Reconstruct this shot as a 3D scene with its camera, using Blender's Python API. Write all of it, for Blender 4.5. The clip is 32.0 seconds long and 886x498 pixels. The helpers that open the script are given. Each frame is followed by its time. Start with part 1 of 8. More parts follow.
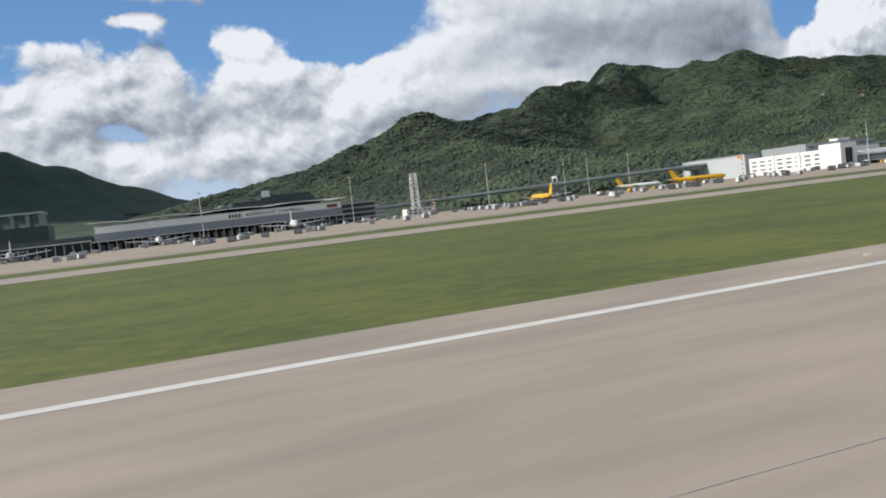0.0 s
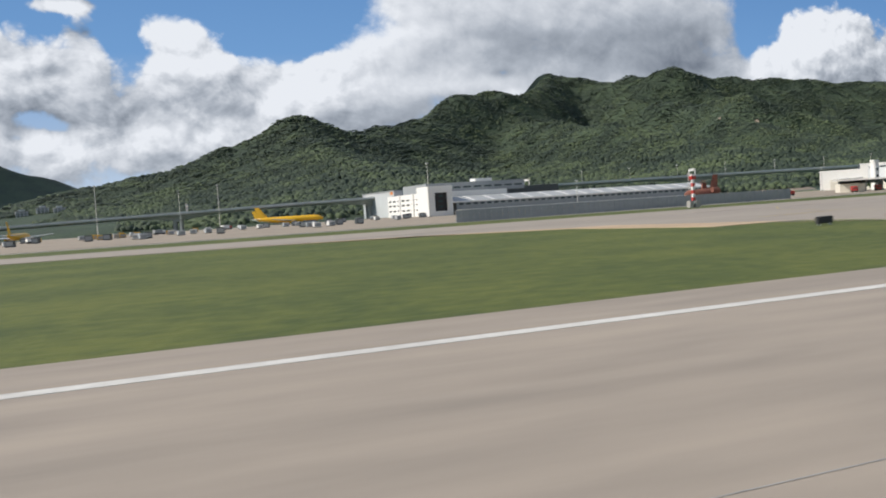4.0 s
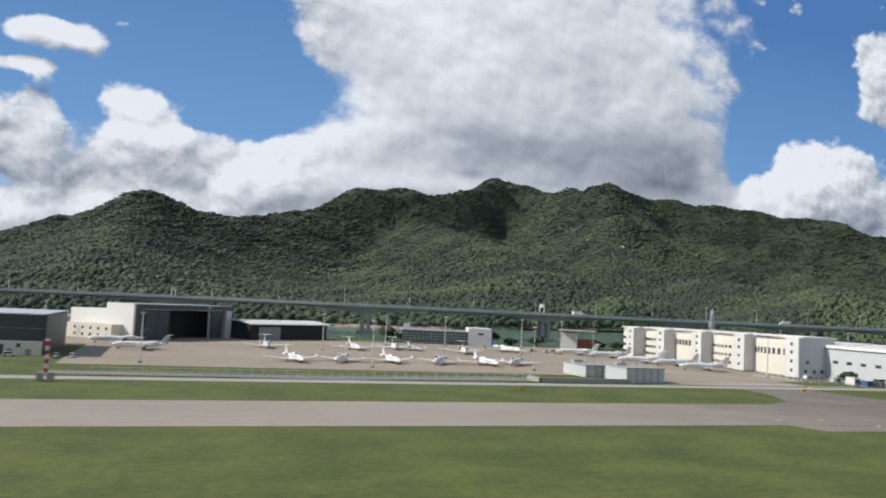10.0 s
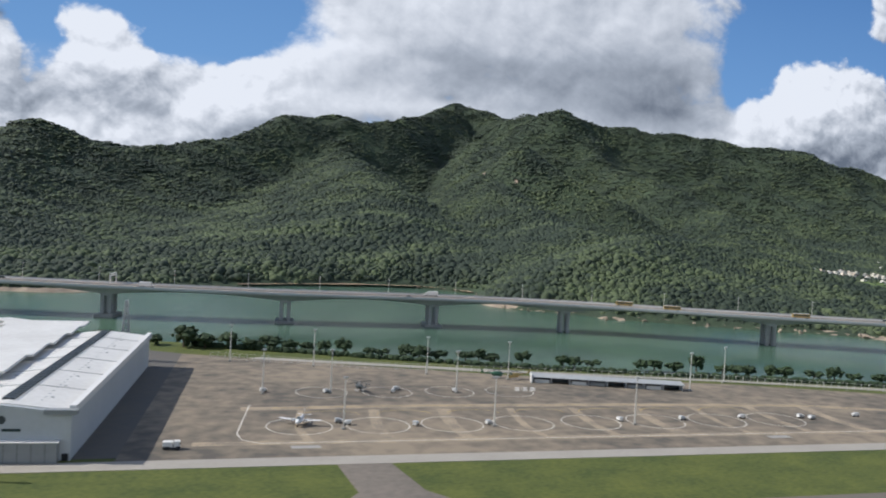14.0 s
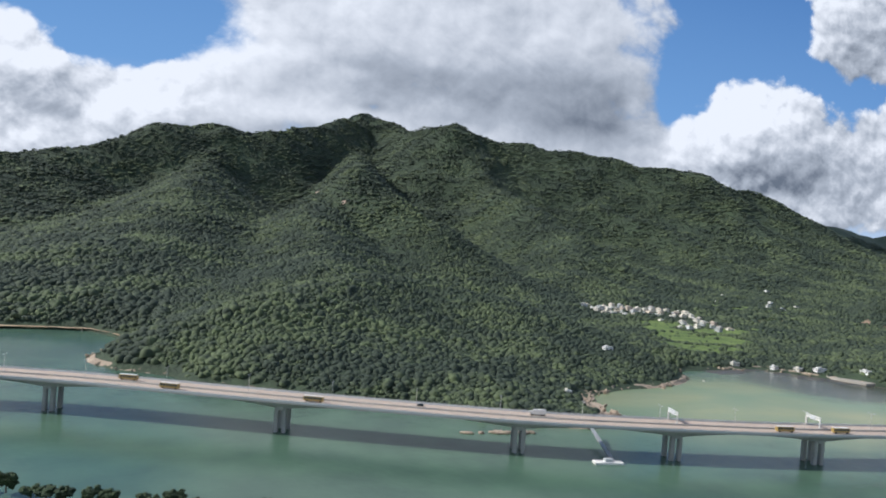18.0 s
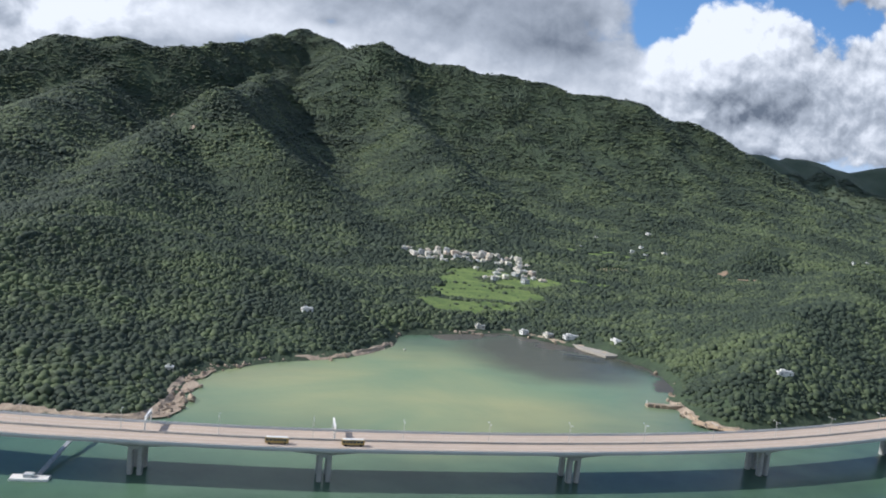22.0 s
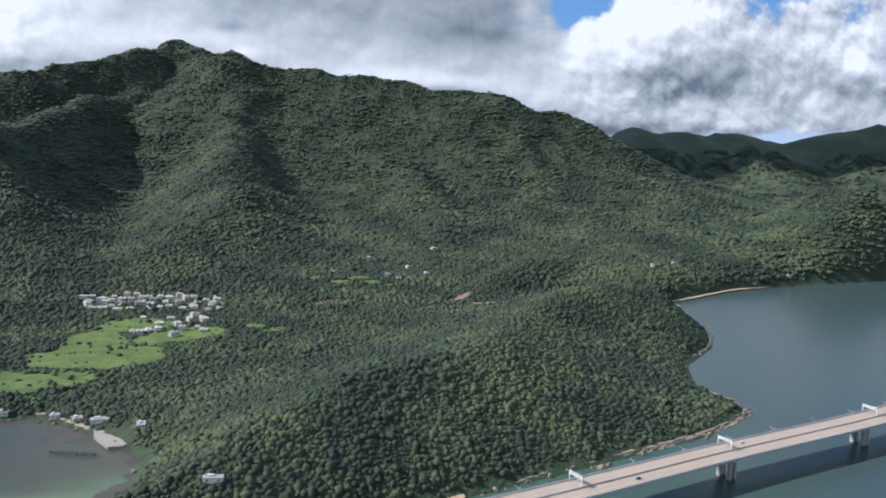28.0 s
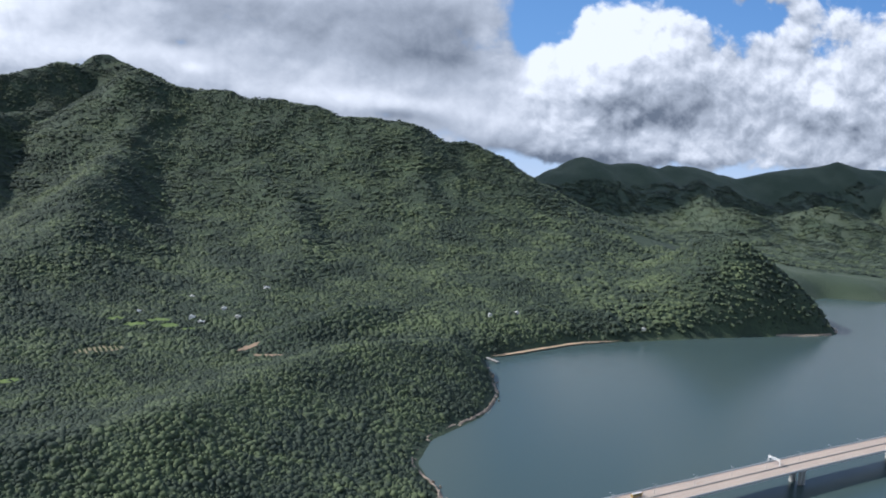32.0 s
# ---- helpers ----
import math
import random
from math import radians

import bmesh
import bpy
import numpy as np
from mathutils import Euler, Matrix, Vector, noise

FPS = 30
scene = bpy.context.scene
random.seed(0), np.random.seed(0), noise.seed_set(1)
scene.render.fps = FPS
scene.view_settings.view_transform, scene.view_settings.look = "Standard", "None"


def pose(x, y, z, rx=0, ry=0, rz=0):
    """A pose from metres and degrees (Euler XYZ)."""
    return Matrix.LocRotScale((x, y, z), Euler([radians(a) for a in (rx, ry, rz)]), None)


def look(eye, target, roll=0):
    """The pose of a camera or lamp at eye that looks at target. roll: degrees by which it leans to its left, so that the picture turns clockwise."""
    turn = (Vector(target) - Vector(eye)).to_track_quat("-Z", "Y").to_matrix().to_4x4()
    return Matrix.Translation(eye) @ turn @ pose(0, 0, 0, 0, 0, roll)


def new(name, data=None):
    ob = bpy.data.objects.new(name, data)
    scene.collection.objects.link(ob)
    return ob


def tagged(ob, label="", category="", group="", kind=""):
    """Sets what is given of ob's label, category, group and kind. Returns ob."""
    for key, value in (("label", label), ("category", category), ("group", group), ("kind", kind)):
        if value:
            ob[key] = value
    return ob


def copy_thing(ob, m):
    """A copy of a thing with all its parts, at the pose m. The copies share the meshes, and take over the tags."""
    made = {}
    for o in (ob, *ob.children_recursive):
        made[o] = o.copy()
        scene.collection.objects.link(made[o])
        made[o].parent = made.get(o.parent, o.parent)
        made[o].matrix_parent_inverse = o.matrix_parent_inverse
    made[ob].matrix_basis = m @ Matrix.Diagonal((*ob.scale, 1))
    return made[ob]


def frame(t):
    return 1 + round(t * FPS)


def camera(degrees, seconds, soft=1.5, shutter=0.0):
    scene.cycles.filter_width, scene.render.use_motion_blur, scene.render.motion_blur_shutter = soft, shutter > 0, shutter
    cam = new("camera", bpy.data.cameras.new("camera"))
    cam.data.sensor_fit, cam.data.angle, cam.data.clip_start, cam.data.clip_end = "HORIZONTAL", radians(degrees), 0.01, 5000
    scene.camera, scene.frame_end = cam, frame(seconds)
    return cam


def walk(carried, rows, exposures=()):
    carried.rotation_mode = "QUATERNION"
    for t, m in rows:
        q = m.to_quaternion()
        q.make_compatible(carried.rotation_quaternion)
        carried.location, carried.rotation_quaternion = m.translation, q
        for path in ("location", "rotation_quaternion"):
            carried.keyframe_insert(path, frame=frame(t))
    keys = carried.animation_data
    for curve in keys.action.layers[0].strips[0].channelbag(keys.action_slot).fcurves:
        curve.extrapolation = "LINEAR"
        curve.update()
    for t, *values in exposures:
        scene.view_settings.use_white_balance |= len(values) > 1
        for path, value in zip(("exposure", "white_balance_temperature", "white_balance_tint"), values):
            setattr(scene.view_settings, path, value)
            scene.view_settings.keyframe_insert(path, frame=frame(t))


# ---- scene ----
cam = camera(56.8, 32.0, soft=1.9, shutter=0.2)
# seconds, place in metres, turn in degrees
ROWS = [
    (0.0, -0.16, 0.00, 2.22, 87.00, 6.50, -21.00),
    (0.5, 17.85, 0.00, 2.22, 86.84, 5.36, -20.83),
    (1.0, 36.68, 0.00, 2.22, 86.88, 4.47, -21.43),
    (1.5, 55.93, 0.00, 2.23, 86.82, 4.99, -21.77),
    (2.0, 75.54, 0.00, 2.23, 87.09, 6.03, -21.82),
    (2.5, 95.04, 0.00, 2.23, 86.84, 5.29, -22.09),
    (4.5, 171.43, 0.00, 2.24, 87.35, 3.15, -20.59),
    (5.0, 190.49, 0.00, 2.45, 89.07, 2.95, -19.70),
    (5.5, 209.37, 0.06, 2.55, 89.68, 1.42, -19.19),
    (6.0, 228.42, 0.12, 2.73, 90.13, 0.10, -18.94),
    (6.5, 247.63, 0.17, 2.95, 89.76, -1.51, -19.31),
    (7.0, 266.68, 0.23, 3.22, 89.17, -1.44, -19.31),
    (7.5, 285.70, 0.29, 3.72, 88.87, -1.26, -19.92),
    (8.0, 304.74, 0.35, 4.36, 88.74, -1.73, -20.04),
    (8.5, 323.73, 0.61, 5.54, 90.88, -1.70, -20.92),
    (9.0, 342.96, 1.14, 7.03, 92.67, -2.22, -18.94),
    (9.5, 362.25, 1.68, 8.81, 93.62, -2.43, -17.90),
    (10.0, 381.27, 1.85, 10.74, 93.82, -2.65, -18.09),
    (10.5, 400.25, 2.00, 12.82, 94.06, -3.91, -18.80),
    (11.0, 419.24, 2.22, 15.07, 92.84, -4.71, -18.85),
    (11.5, 437.94, 2.35, 17.42, 90.09, -3.02, -16.01),
    (12.0, 456.63, 2.66, 20.05, 90.39, -3.41, -16.45),
    (12.5, 475.30, 3.08, 22.86, 90.32, -3.51, -16.91),
    (13.0, 493.59, 3.20, 25.70, 90.25, -2.89, -17.01),
    (13.5, 511.72, 2.98, 28.55, 89.59, -3.15, -16.33),
    (14.0, 529.74, 2.72, 31.37, 88.29, -3.08, -15.51),
    (14.5, 547.62, 2.54, 34.27, 88.50, -2.44, -16.02),
    (15.0, 565.60, 2.60, 37.33, 88.35, -2.56, -15.95),
    (15.5, 583.44, 2.63, 40.43, 88.70, -2.79, -15.99),
    (17.5, 653.62, 0.94, 52.44, 88.68, -3.71, -16.50),
    (18.0, 671.32, 1.36, 55.44, 88.73, -4.37, -16.61),
    (18.5, 689.02, 1.87, 58.33, 88.59, -4.75, -16.70),
    (19.0, 706.29, 2.45, 61.11, 88.85, -5.55, -17.35),
    (19.5, 723.44, 3.13, 63.91, 86.27, -5.81, -16.78),
    (20.0, 740.47, 3.48, 66.77, 85.77, -5.52, -16.28),
    (20.5, 757.33, 3.83, 69.57, 85.36, -6.06, -16.97),
    (21.0, 774.45, 4.30, 72.41, 83.85, -6.61, -17.03),
    (21.5, 791.47, 4.54, 75.23, 83.76, -6.24, -15.38),
    (22.0, 808.24, 4.84, 78.08, 82.93, -5.89, -15.30),
    (22.5, 824.90, 5.00, 81.02, 81.61, -4.48, -13.58),
    (23.0, 841.54, 5.15, 83.89, 81.38, -3.62, -13.27),
    (23.5, 858.09, 5.61, 86.71, 81.74, -4.85, -14.01),
    (24.0, 874.78, 6.21, 89.54, 81.56, -4.56, -14.16),
    (24.5, 891.45, 6.88, 92.34, 81.50, -4.27, -14.28),
    (25.0, 908.00, 7.57, 95.14, 81.77, -2.95, -13.83),
    (25.5, 924.60, 8.09, 97.93, 81.69, -2.28, -13.87),
    (27.5, 989.85, 8.49, 108.85, 80.40, 0.07, -13.13),
    (28.0, 1006.26, 9.29, 111.34, 82.06, -1.74, -14.90),
    (28.5, 1022.81, 9.90, 113.84, 82.09, -2.19, -15.45),
    (29.0, 1039.46, 10.21, 116.34, 82.46, -1.56, -15.34),
    (29.5, 1056.04, 10.25, 118.88, 82.63, -1.98, -15.23),
    (30.0, 1072.55, 9.95, 121.57, 82.19, -1.98, -15.33),
    (30.5, 1088.95, 9.61, 124.41, 81.59, -1.84, -15.27),
    (31.0, 1105.31, 9.27, 127.35, 81.39, -2.44, -15.40),
    (31.5, 1121.73, 8.72, 130.40, 81.86, -4.31, -16.17),
    (32.0, 1138.04, 7.65, 133.40, 83.14, -3.67, -14.17),
]
walk(cam, [(t, pose(x, y, z, rx, ry, rz)) for t, x, y, z, rx, ry, rz in ROWS],
     exposures=[(0.0, 0.02, 6250, 10), (9.0, -0.02, 6200, 10), (13.0, -0.02, 6050, 11), (19.0, 0.12, 5950, 11), (32.0, 0.2, 5750, 12)])

# ---------------------------------------------------------------- sky and sun
SUN_WAY = Vector((-0.77, 0.19, 0.60)).normalized()          # towards the sun
world = bpy.data.worlds.new("sky")
scene.world = world
world.use_nodes = True
wn = world.node_tree
sky = wn.nodes.new("ShaderNodeTexSky")
sky.sky_type, sky.sun_disc = "NISHITA", False
sky.sun_elevation = math.asin(SUN_WAY.z)
sky.sun_rotation = math.atan2(SUN_WAY.x, SUN_WAY.y)
sky.air_density, sky.dust_density, sky.ozone_density = 1.0, 0.6, 1.5
# broken cloud all round, as over the mountains
puffs_way = wn.nodes.new("ShaderNodeTexCoord")
puffs = wn.nodes.new("ShaderNodeTexNoise")
puffs.inputs["Scale"].default_value, puffs.inputs["Detail"].default_value = 2.6, 6
cover = wn.nodes.new("ShaderNodeMapRange")
cover.interpolation_type = "SMOOTHSTEP"
cover.inputs[1].default_value, cover.inputs[2].default_value, cover.inputs[4].default_value = 0.42, 0.60, 0.9
blend = wn.nodes.new("ShaderNodeMix")
blend.data_type = "RGBA"
blend.inputs[7].default_value = (3.6, 3.7, 3.9, 1)
wn.links.new(puffs_way.outputs["Generated"], puffs.inputs["Vector"])
wn.links.new(puffs.outputs["Fac"], cover.inputs[0])
wn.links.new(cover.outputs[0], blend.inputs[0])
wn.links.new(sky.outputs[0], blend.inputs[6])
wn.links.new(blend.outputs[2], wn.nodes["Background"].inputs[0])
wn.nodes["Background"].inputs[1].default_value = 0.12
sun = new("sun", bpy.data.lights.new("sun", "SUN"))
sun.data.energy, sun.data.angle, sun.data.color = 4.6, radians(0.6), (1.0, 0.92, 0.80)
sun.matrix_basis = look((0, 0, 300), Vector((0, 0, 300)) - SUN_WAY)

# ---------------------------------------------------------------- materials
def tint(c, k):
    return tuple(max(0.0, min(1.0, v * k)) for v in c[:3]) + (1.0,)


def mat(name, col, rough=0.8, other=None, size=3.0, amount=0.5, bump=0.0, bump_size=0.3, metal=0.0, stretch=(1, 1, 1), random=0.0, island=0.0):
    """A surface with variation at two scales; size and bump_size in metres."""
    m = bpy.data.materials.new(name)
    m.use_nodes = True
    t = m.node_tree
    b = t.nodes["Principled BSDF"]
    b.inputs["Roughness"].default_value, b.inputs["Metallic"].default_value = rough, metal
    place = t.nodes.new("ShaderNodeNewGeometry").outputs["Position"]
    squeeze = t.nodes.new("ShaderNodeMapping")
    squeeze.inputs["Scale"].default_value = stretch
    t.links.new(place, squeeze.inputs[0])
    sums = []
    for s, d in ((1 / size, 3), (9 / size, 5)):
        n = t.nodes.new("ShaderNodeTexNoise")
        n.inputs["Scale"].default_value, n.inputs["Detail"].default_value = s, d
        t.links.new(squeeze.outputs[0], n.inputs["Vector"])
        sums.append(n.outputs["Fac"])
    add = t.nodes.new("ShaderNodeMath")
    add.operation = "ADD"
    t.links.new(sums[0], add.inputs[0]), t.links.new(sums[1], add.inputs[1])
    spread = t.nodes.new("ShaderNodeMapRange")
    spread.inputs[1].default_value, spread.inputs[2].default_value = 0.7, 1.3
    spread.inputs[3].default_value, spread.inputs[4].default_value = 0.5 - amount / 2, 0.5 + amount / 2
    t.links.new(add.outputs[0], spread.inputs[0])
    fac = spread.outputs[0]
    if random:
        info = t.nodes.new("ShaderNodeObjectInfo")
        more = t.nodes.new("ShaderNodeMath")
        more.operation = "MULTIPLY_ADD"
        more.inputs[1].default_value = random
        t.links.new(info.outputs["Random"], more.inputs[0]), t.links.new(fac, more.inputs[2])
        fac = more.outputs[0]
    if island:
        lone = t.nodes.new("ShaderNodeMath")
        lone.operation = "MULTIPLY_ADD"
        lone.inputs[1].default_value = island
        t.links.new(t.nodes.new("ShaderNodeNewGeometry").outputs["Random Per Island"], lone.inputs[0]), t.links.new(fac, lone.inputs[2])
        fac = lone.outputs[0]
    mix = t.nodes.new("ShaderNodeMix")
    mix.data_type = "RGBA"
    mix.inputs[6].default_value, mix.inputs[7].default_value = tint(col, 1), tint(other or tuple(0.72 * v for v in col), 1)
    t.links.new(fac, mix.inputs[0])
    t.links.new(mix.outputs[2], b.inputs["Base Color"])
    if bump:
        n = t.nodes.new("ShaderNodeTexNoise")
        n.inputs["Scale"].default_value, n.inputs["Detail"].default_value = 1 / bump_size, 6
        t.links.new(place, n.inputs["Vector"])
        k = t.nodes.new("ShaderNodeBump")
        k.inputs["Strength"].default_value, k.inputs["Distance"].default_value = min(1, bump), bump_size * 0.5
        t.links.new(n.outputs["Fac"], k.inputs["Height"]), t.links.new(k.outputs[0], b.inputs["Normal"])
    return m


M = dict(
    runway=mat("grooved_asphalt", (0.375, 0.316, 0.253), 0.9, (0.27, 0.232, 0.19), 9, 1.25, 0.25, 0.06, stretch=(0.22, 1, 1)),
    taxi=mat("taxiway_asphalt", (0.37, 0.32, 0.26), 0.9, (0.28, 0.245, 0.205), 12, 0.8, 0.2, 0.08, stretch=(0.3, 1, 1)),
    exit_track=mat("sandy_asphalt", (0.40, 0.325, 0.235), 0.9, (0.315, 0.262, 0.20), 7, 0.9, 0.2, 0.1),
    # white render greyed to carry partial cloud shade, with streaks
    office_shade_white=mat("cloud_shaded_white_render", (0.68, 0.675, 0.65), 0.65, (0.54, 0.535, 0.51), 4, 0.8, stretch=(1, 1, 0.35)),
    link=mat("link_asphalt", (0.225, 0.192, 0.156), 0.9, (0.145, 0.128, 0.106), 10, 1.1, 0.2, 0.1),
    drain=mat("channel_concrete", (0.235, 0.235, 0.22), 0.85, (0.16, 0.165, 0.155), 7, 1.0, 0.2, 0.2),
    asphalt_dark=mat("dark_asphalt", (0.135, 0.118, 0.097), 0.9, (0.10, 0.10, 0.095), 14, 0.8, 0.2, 0.1),
    # dark asphalt with cloud shade mixed into its colour
    taxi_shaded=mat("cloud_shaded_asphalt", (0.20, 0.172, 0.14), 0.9, (0.125, 0.11, 0.092), 22, 1.0, 0.2, 0.1, stretch=(0.35, 1, 1)),
    dust=mat("dusty_track", (0.40, 0.32, 0.22), 0.92, (0.22, 0.185, 0.14), 3.5, 1.7),
    road=mat("service_road", (0.40, 0.37, 0.32), 0.9, (0.33, 0.305, 0.265), 6, 0.8),
    apron=mat("apron_concrete", (0.375, 0.31, 0.232), 0.88, (0.265, 0.222, 0.17), 16, 0.9, 0.15, 0.2),
    apron_old=mat("weathered_apron", (0.275, 0.224, 0.16), 0.9, (0.105, 0.093, 0.076), 26, 1.35, 0.2, 0.3),
    grass=mat("airfield_grass", (0.116, 0.132, 0.022), 0.95, (0.056, 0.080, 0.013), 6, 1.35, 0.6, 0.25, stretch=(0.85, 1, 1)),
    earth=mat("bare_earth", (0.36, 0.25, 0.16), 0.95, (0.22, 0.16, 0.11), 5, 0.9, 0.5, 0.5),
    white_line=mat("worn_white_paint", (0.72, 0.70, 0.64), 0.8, (0.5, 0.48, 0.44), 2.5, 0.9),
    yellow_line=mat("worn_yellow_paint", (0.52, 0.37, 0.10), 0.8, (0.36, 0.28, 0.13), 2, 0.9),
    sand=mat("coarse_sand", (0.56, 0.42, 0.27), 0.95, (0.40, 0.29, 0.19), 5, 0.9, 0.4, 0.5),
    rock=mat("shore_rock", (0.45, 0.365, 0.27), 0.9, (0.22, 0.17, 0.13), 4, 1.2, 0.8, 0.8),
    mud=mat("wet_mud", (0.105, 0.092, 0.064), 0.4, (0.06, 0.057, 0.043), 9, 1.2, 0.3, 1.0),
    white=mat("white_paint", (0.80, 0.79, 0.76), 0.55, (0.70, 0.69, 0.66), 7, 0.6),
    cream=mat("cream_render", (0.74, 0.70, 0.60), 0.7, (0.62, 0.58, 0.50), 5, 0.6),
    pale_clad=mat("pale_grey_cladding", (0.55, 0.57, 0.58), 0.5, (0.47, 0.49, 0.50), 6, 0.6),
    grey_clad=mat("grey_cladding", (0.30, 0.315, 0.32), 0.5, (0.24, 0.255, 0.26), 6, 0.6),
    dark_clad=mat("dark_grey_cladding", (0.055, 0.068, 0.072), 0.45, (0.04, 0.05, 0.054), 6, 0.6),
    # near-black: the shade inside openings as a colour, also black boards and letters
    dark=mat("black_and_opening_shade", (0.02, 0.021, 0.022), 0.7, (0.014, 0.014, 0.015), 3, 0.5),
    glass=mat("tinted_glass", (0.03, 0.05, 0.055), 0.08, (0.05, 0.075, 0.08), 4, 0.6),
    teal_glass=mat("green_glass", (0.05, 0.12, 0.125), 0.1, (0.09, 0.17, 0.17), 5, 0.7),
    roof_white=mat("white_metal_roof", (0.78, 0.77, 0.73), 0.5, (0.62, 0.60, 0.56), 8, 0.8),
    roof_grey=mat("grey_metal_roof", (0.42, 0.43, 0.42), 0.5, (0.33, 0.34, 0.34), 8, 0.8),
    concrete=mat("bare_concrete", (0.40, 0.385, 0.35), 0.85, (0.29, 0.28, 0.26), 5, 0.9, 0.2, 0.3),
    deck=mat("pinkish_road_surface", (0.50, 0.40, 0.32), 0.9, (0.42, 0.34, 0.275), 10, 0.8, stretch=(0.4, 1, 1)),
    bridge=mat("bridge_concrete", (0.46, 0.45, 0.43), 0.8, (0.34, 0.335, 0.32), 6, 0.9),
    steel=mat("galvanised_steel", (0.48, 0.49, 0.49), 0.45, (0.36, 0.37, 0.37), 1, 0.6, metal=0.3),
    pole=mat("pale_pole_paint", (0.62, 0.61, 0.57), 0.5, (0.52, 0.51, 0.48), 1, 0.5),
    red=mat("red_paint", (0.50, 0.045, 0.03), 0.45, (0.36, 0.035, 0.025), 1.5, 0.6),
    yellow=mat("yellow_paint", (0.76, 0.44, 0.015), 0.45, (0.66, 0.37, 0.012), 3, 0.5),
    orange=mat("orange_paint", (0.72, 0.24, 0.03), 0.5, (0.6, 0.2, 0.03), 2, 0.5),
    blue=mat("blue_paint", (0.05, 0.14, 0.30), 0.4, (0.04, 0.1, 0.22), 2, 0.5),
    green=mat("green_paint", (0.05, 0.17, 0.10), 0.5, (0.04, 0.12, 0.07), 2, 0.5),
    black=mat("black_rubber", (0.022, 0.022, 0.022), 0.7, (0.035, 0.034, 0.033), 0.5, 0.5),
    rust=mat("rusty_steel", (0.26, 0.10, 0.065), 0.85, (0.13, 0.055, 0.04), 1.2, 1.2, 0.3, 0.3),
    plane_white=mat("aircraft_white", (0.82, 0.82, 0.80), 0.3, (0.74, 0.74, 0.73), 3, 0.5),
    plane_grey=mat("aircraft_grey", (0.45, 0.47, 0.49), 0.35, (0.38, 0.4, 0.42), 3, 0.5),
    forest=mat("hill_forest", (0.052, 0.080, 0.040), 0.9, (0.026, 0.042, 0.024), 38, 1.25, 1.0, 2.2),
    leaf=mat("tree_crown", (0.090, 0.120, 0.053), 0.85, (0.026, 0.042, 0.026), 44, 2.0, 0.5, 0.7, island=0.5),
    tree=mat("dark_leaves", (0.038, 0.068, 0.022), 0.85, (0.018, 0.036, 0.012), 2.2, 1.2, 1.0, 0.5, random=0.3),
    bark=mat("bark", (0.16, 0.12, 0.085), 0.9, (0.10, 0.075, 0.055), 0.6, 0.9),
    meadow=mat("bright_meadow", (0.155, 0.215, 0.055), 0.95, (0.075, 0.125, 0.03), 9, 1.6, 0.6, 0.7),
    orchard=mat("dry_terrace", (0.30, 0.25, 0.16), 0.95, (0.16, 0.16, 0.08), 5, 1.2, 0.5, 0.6),
)


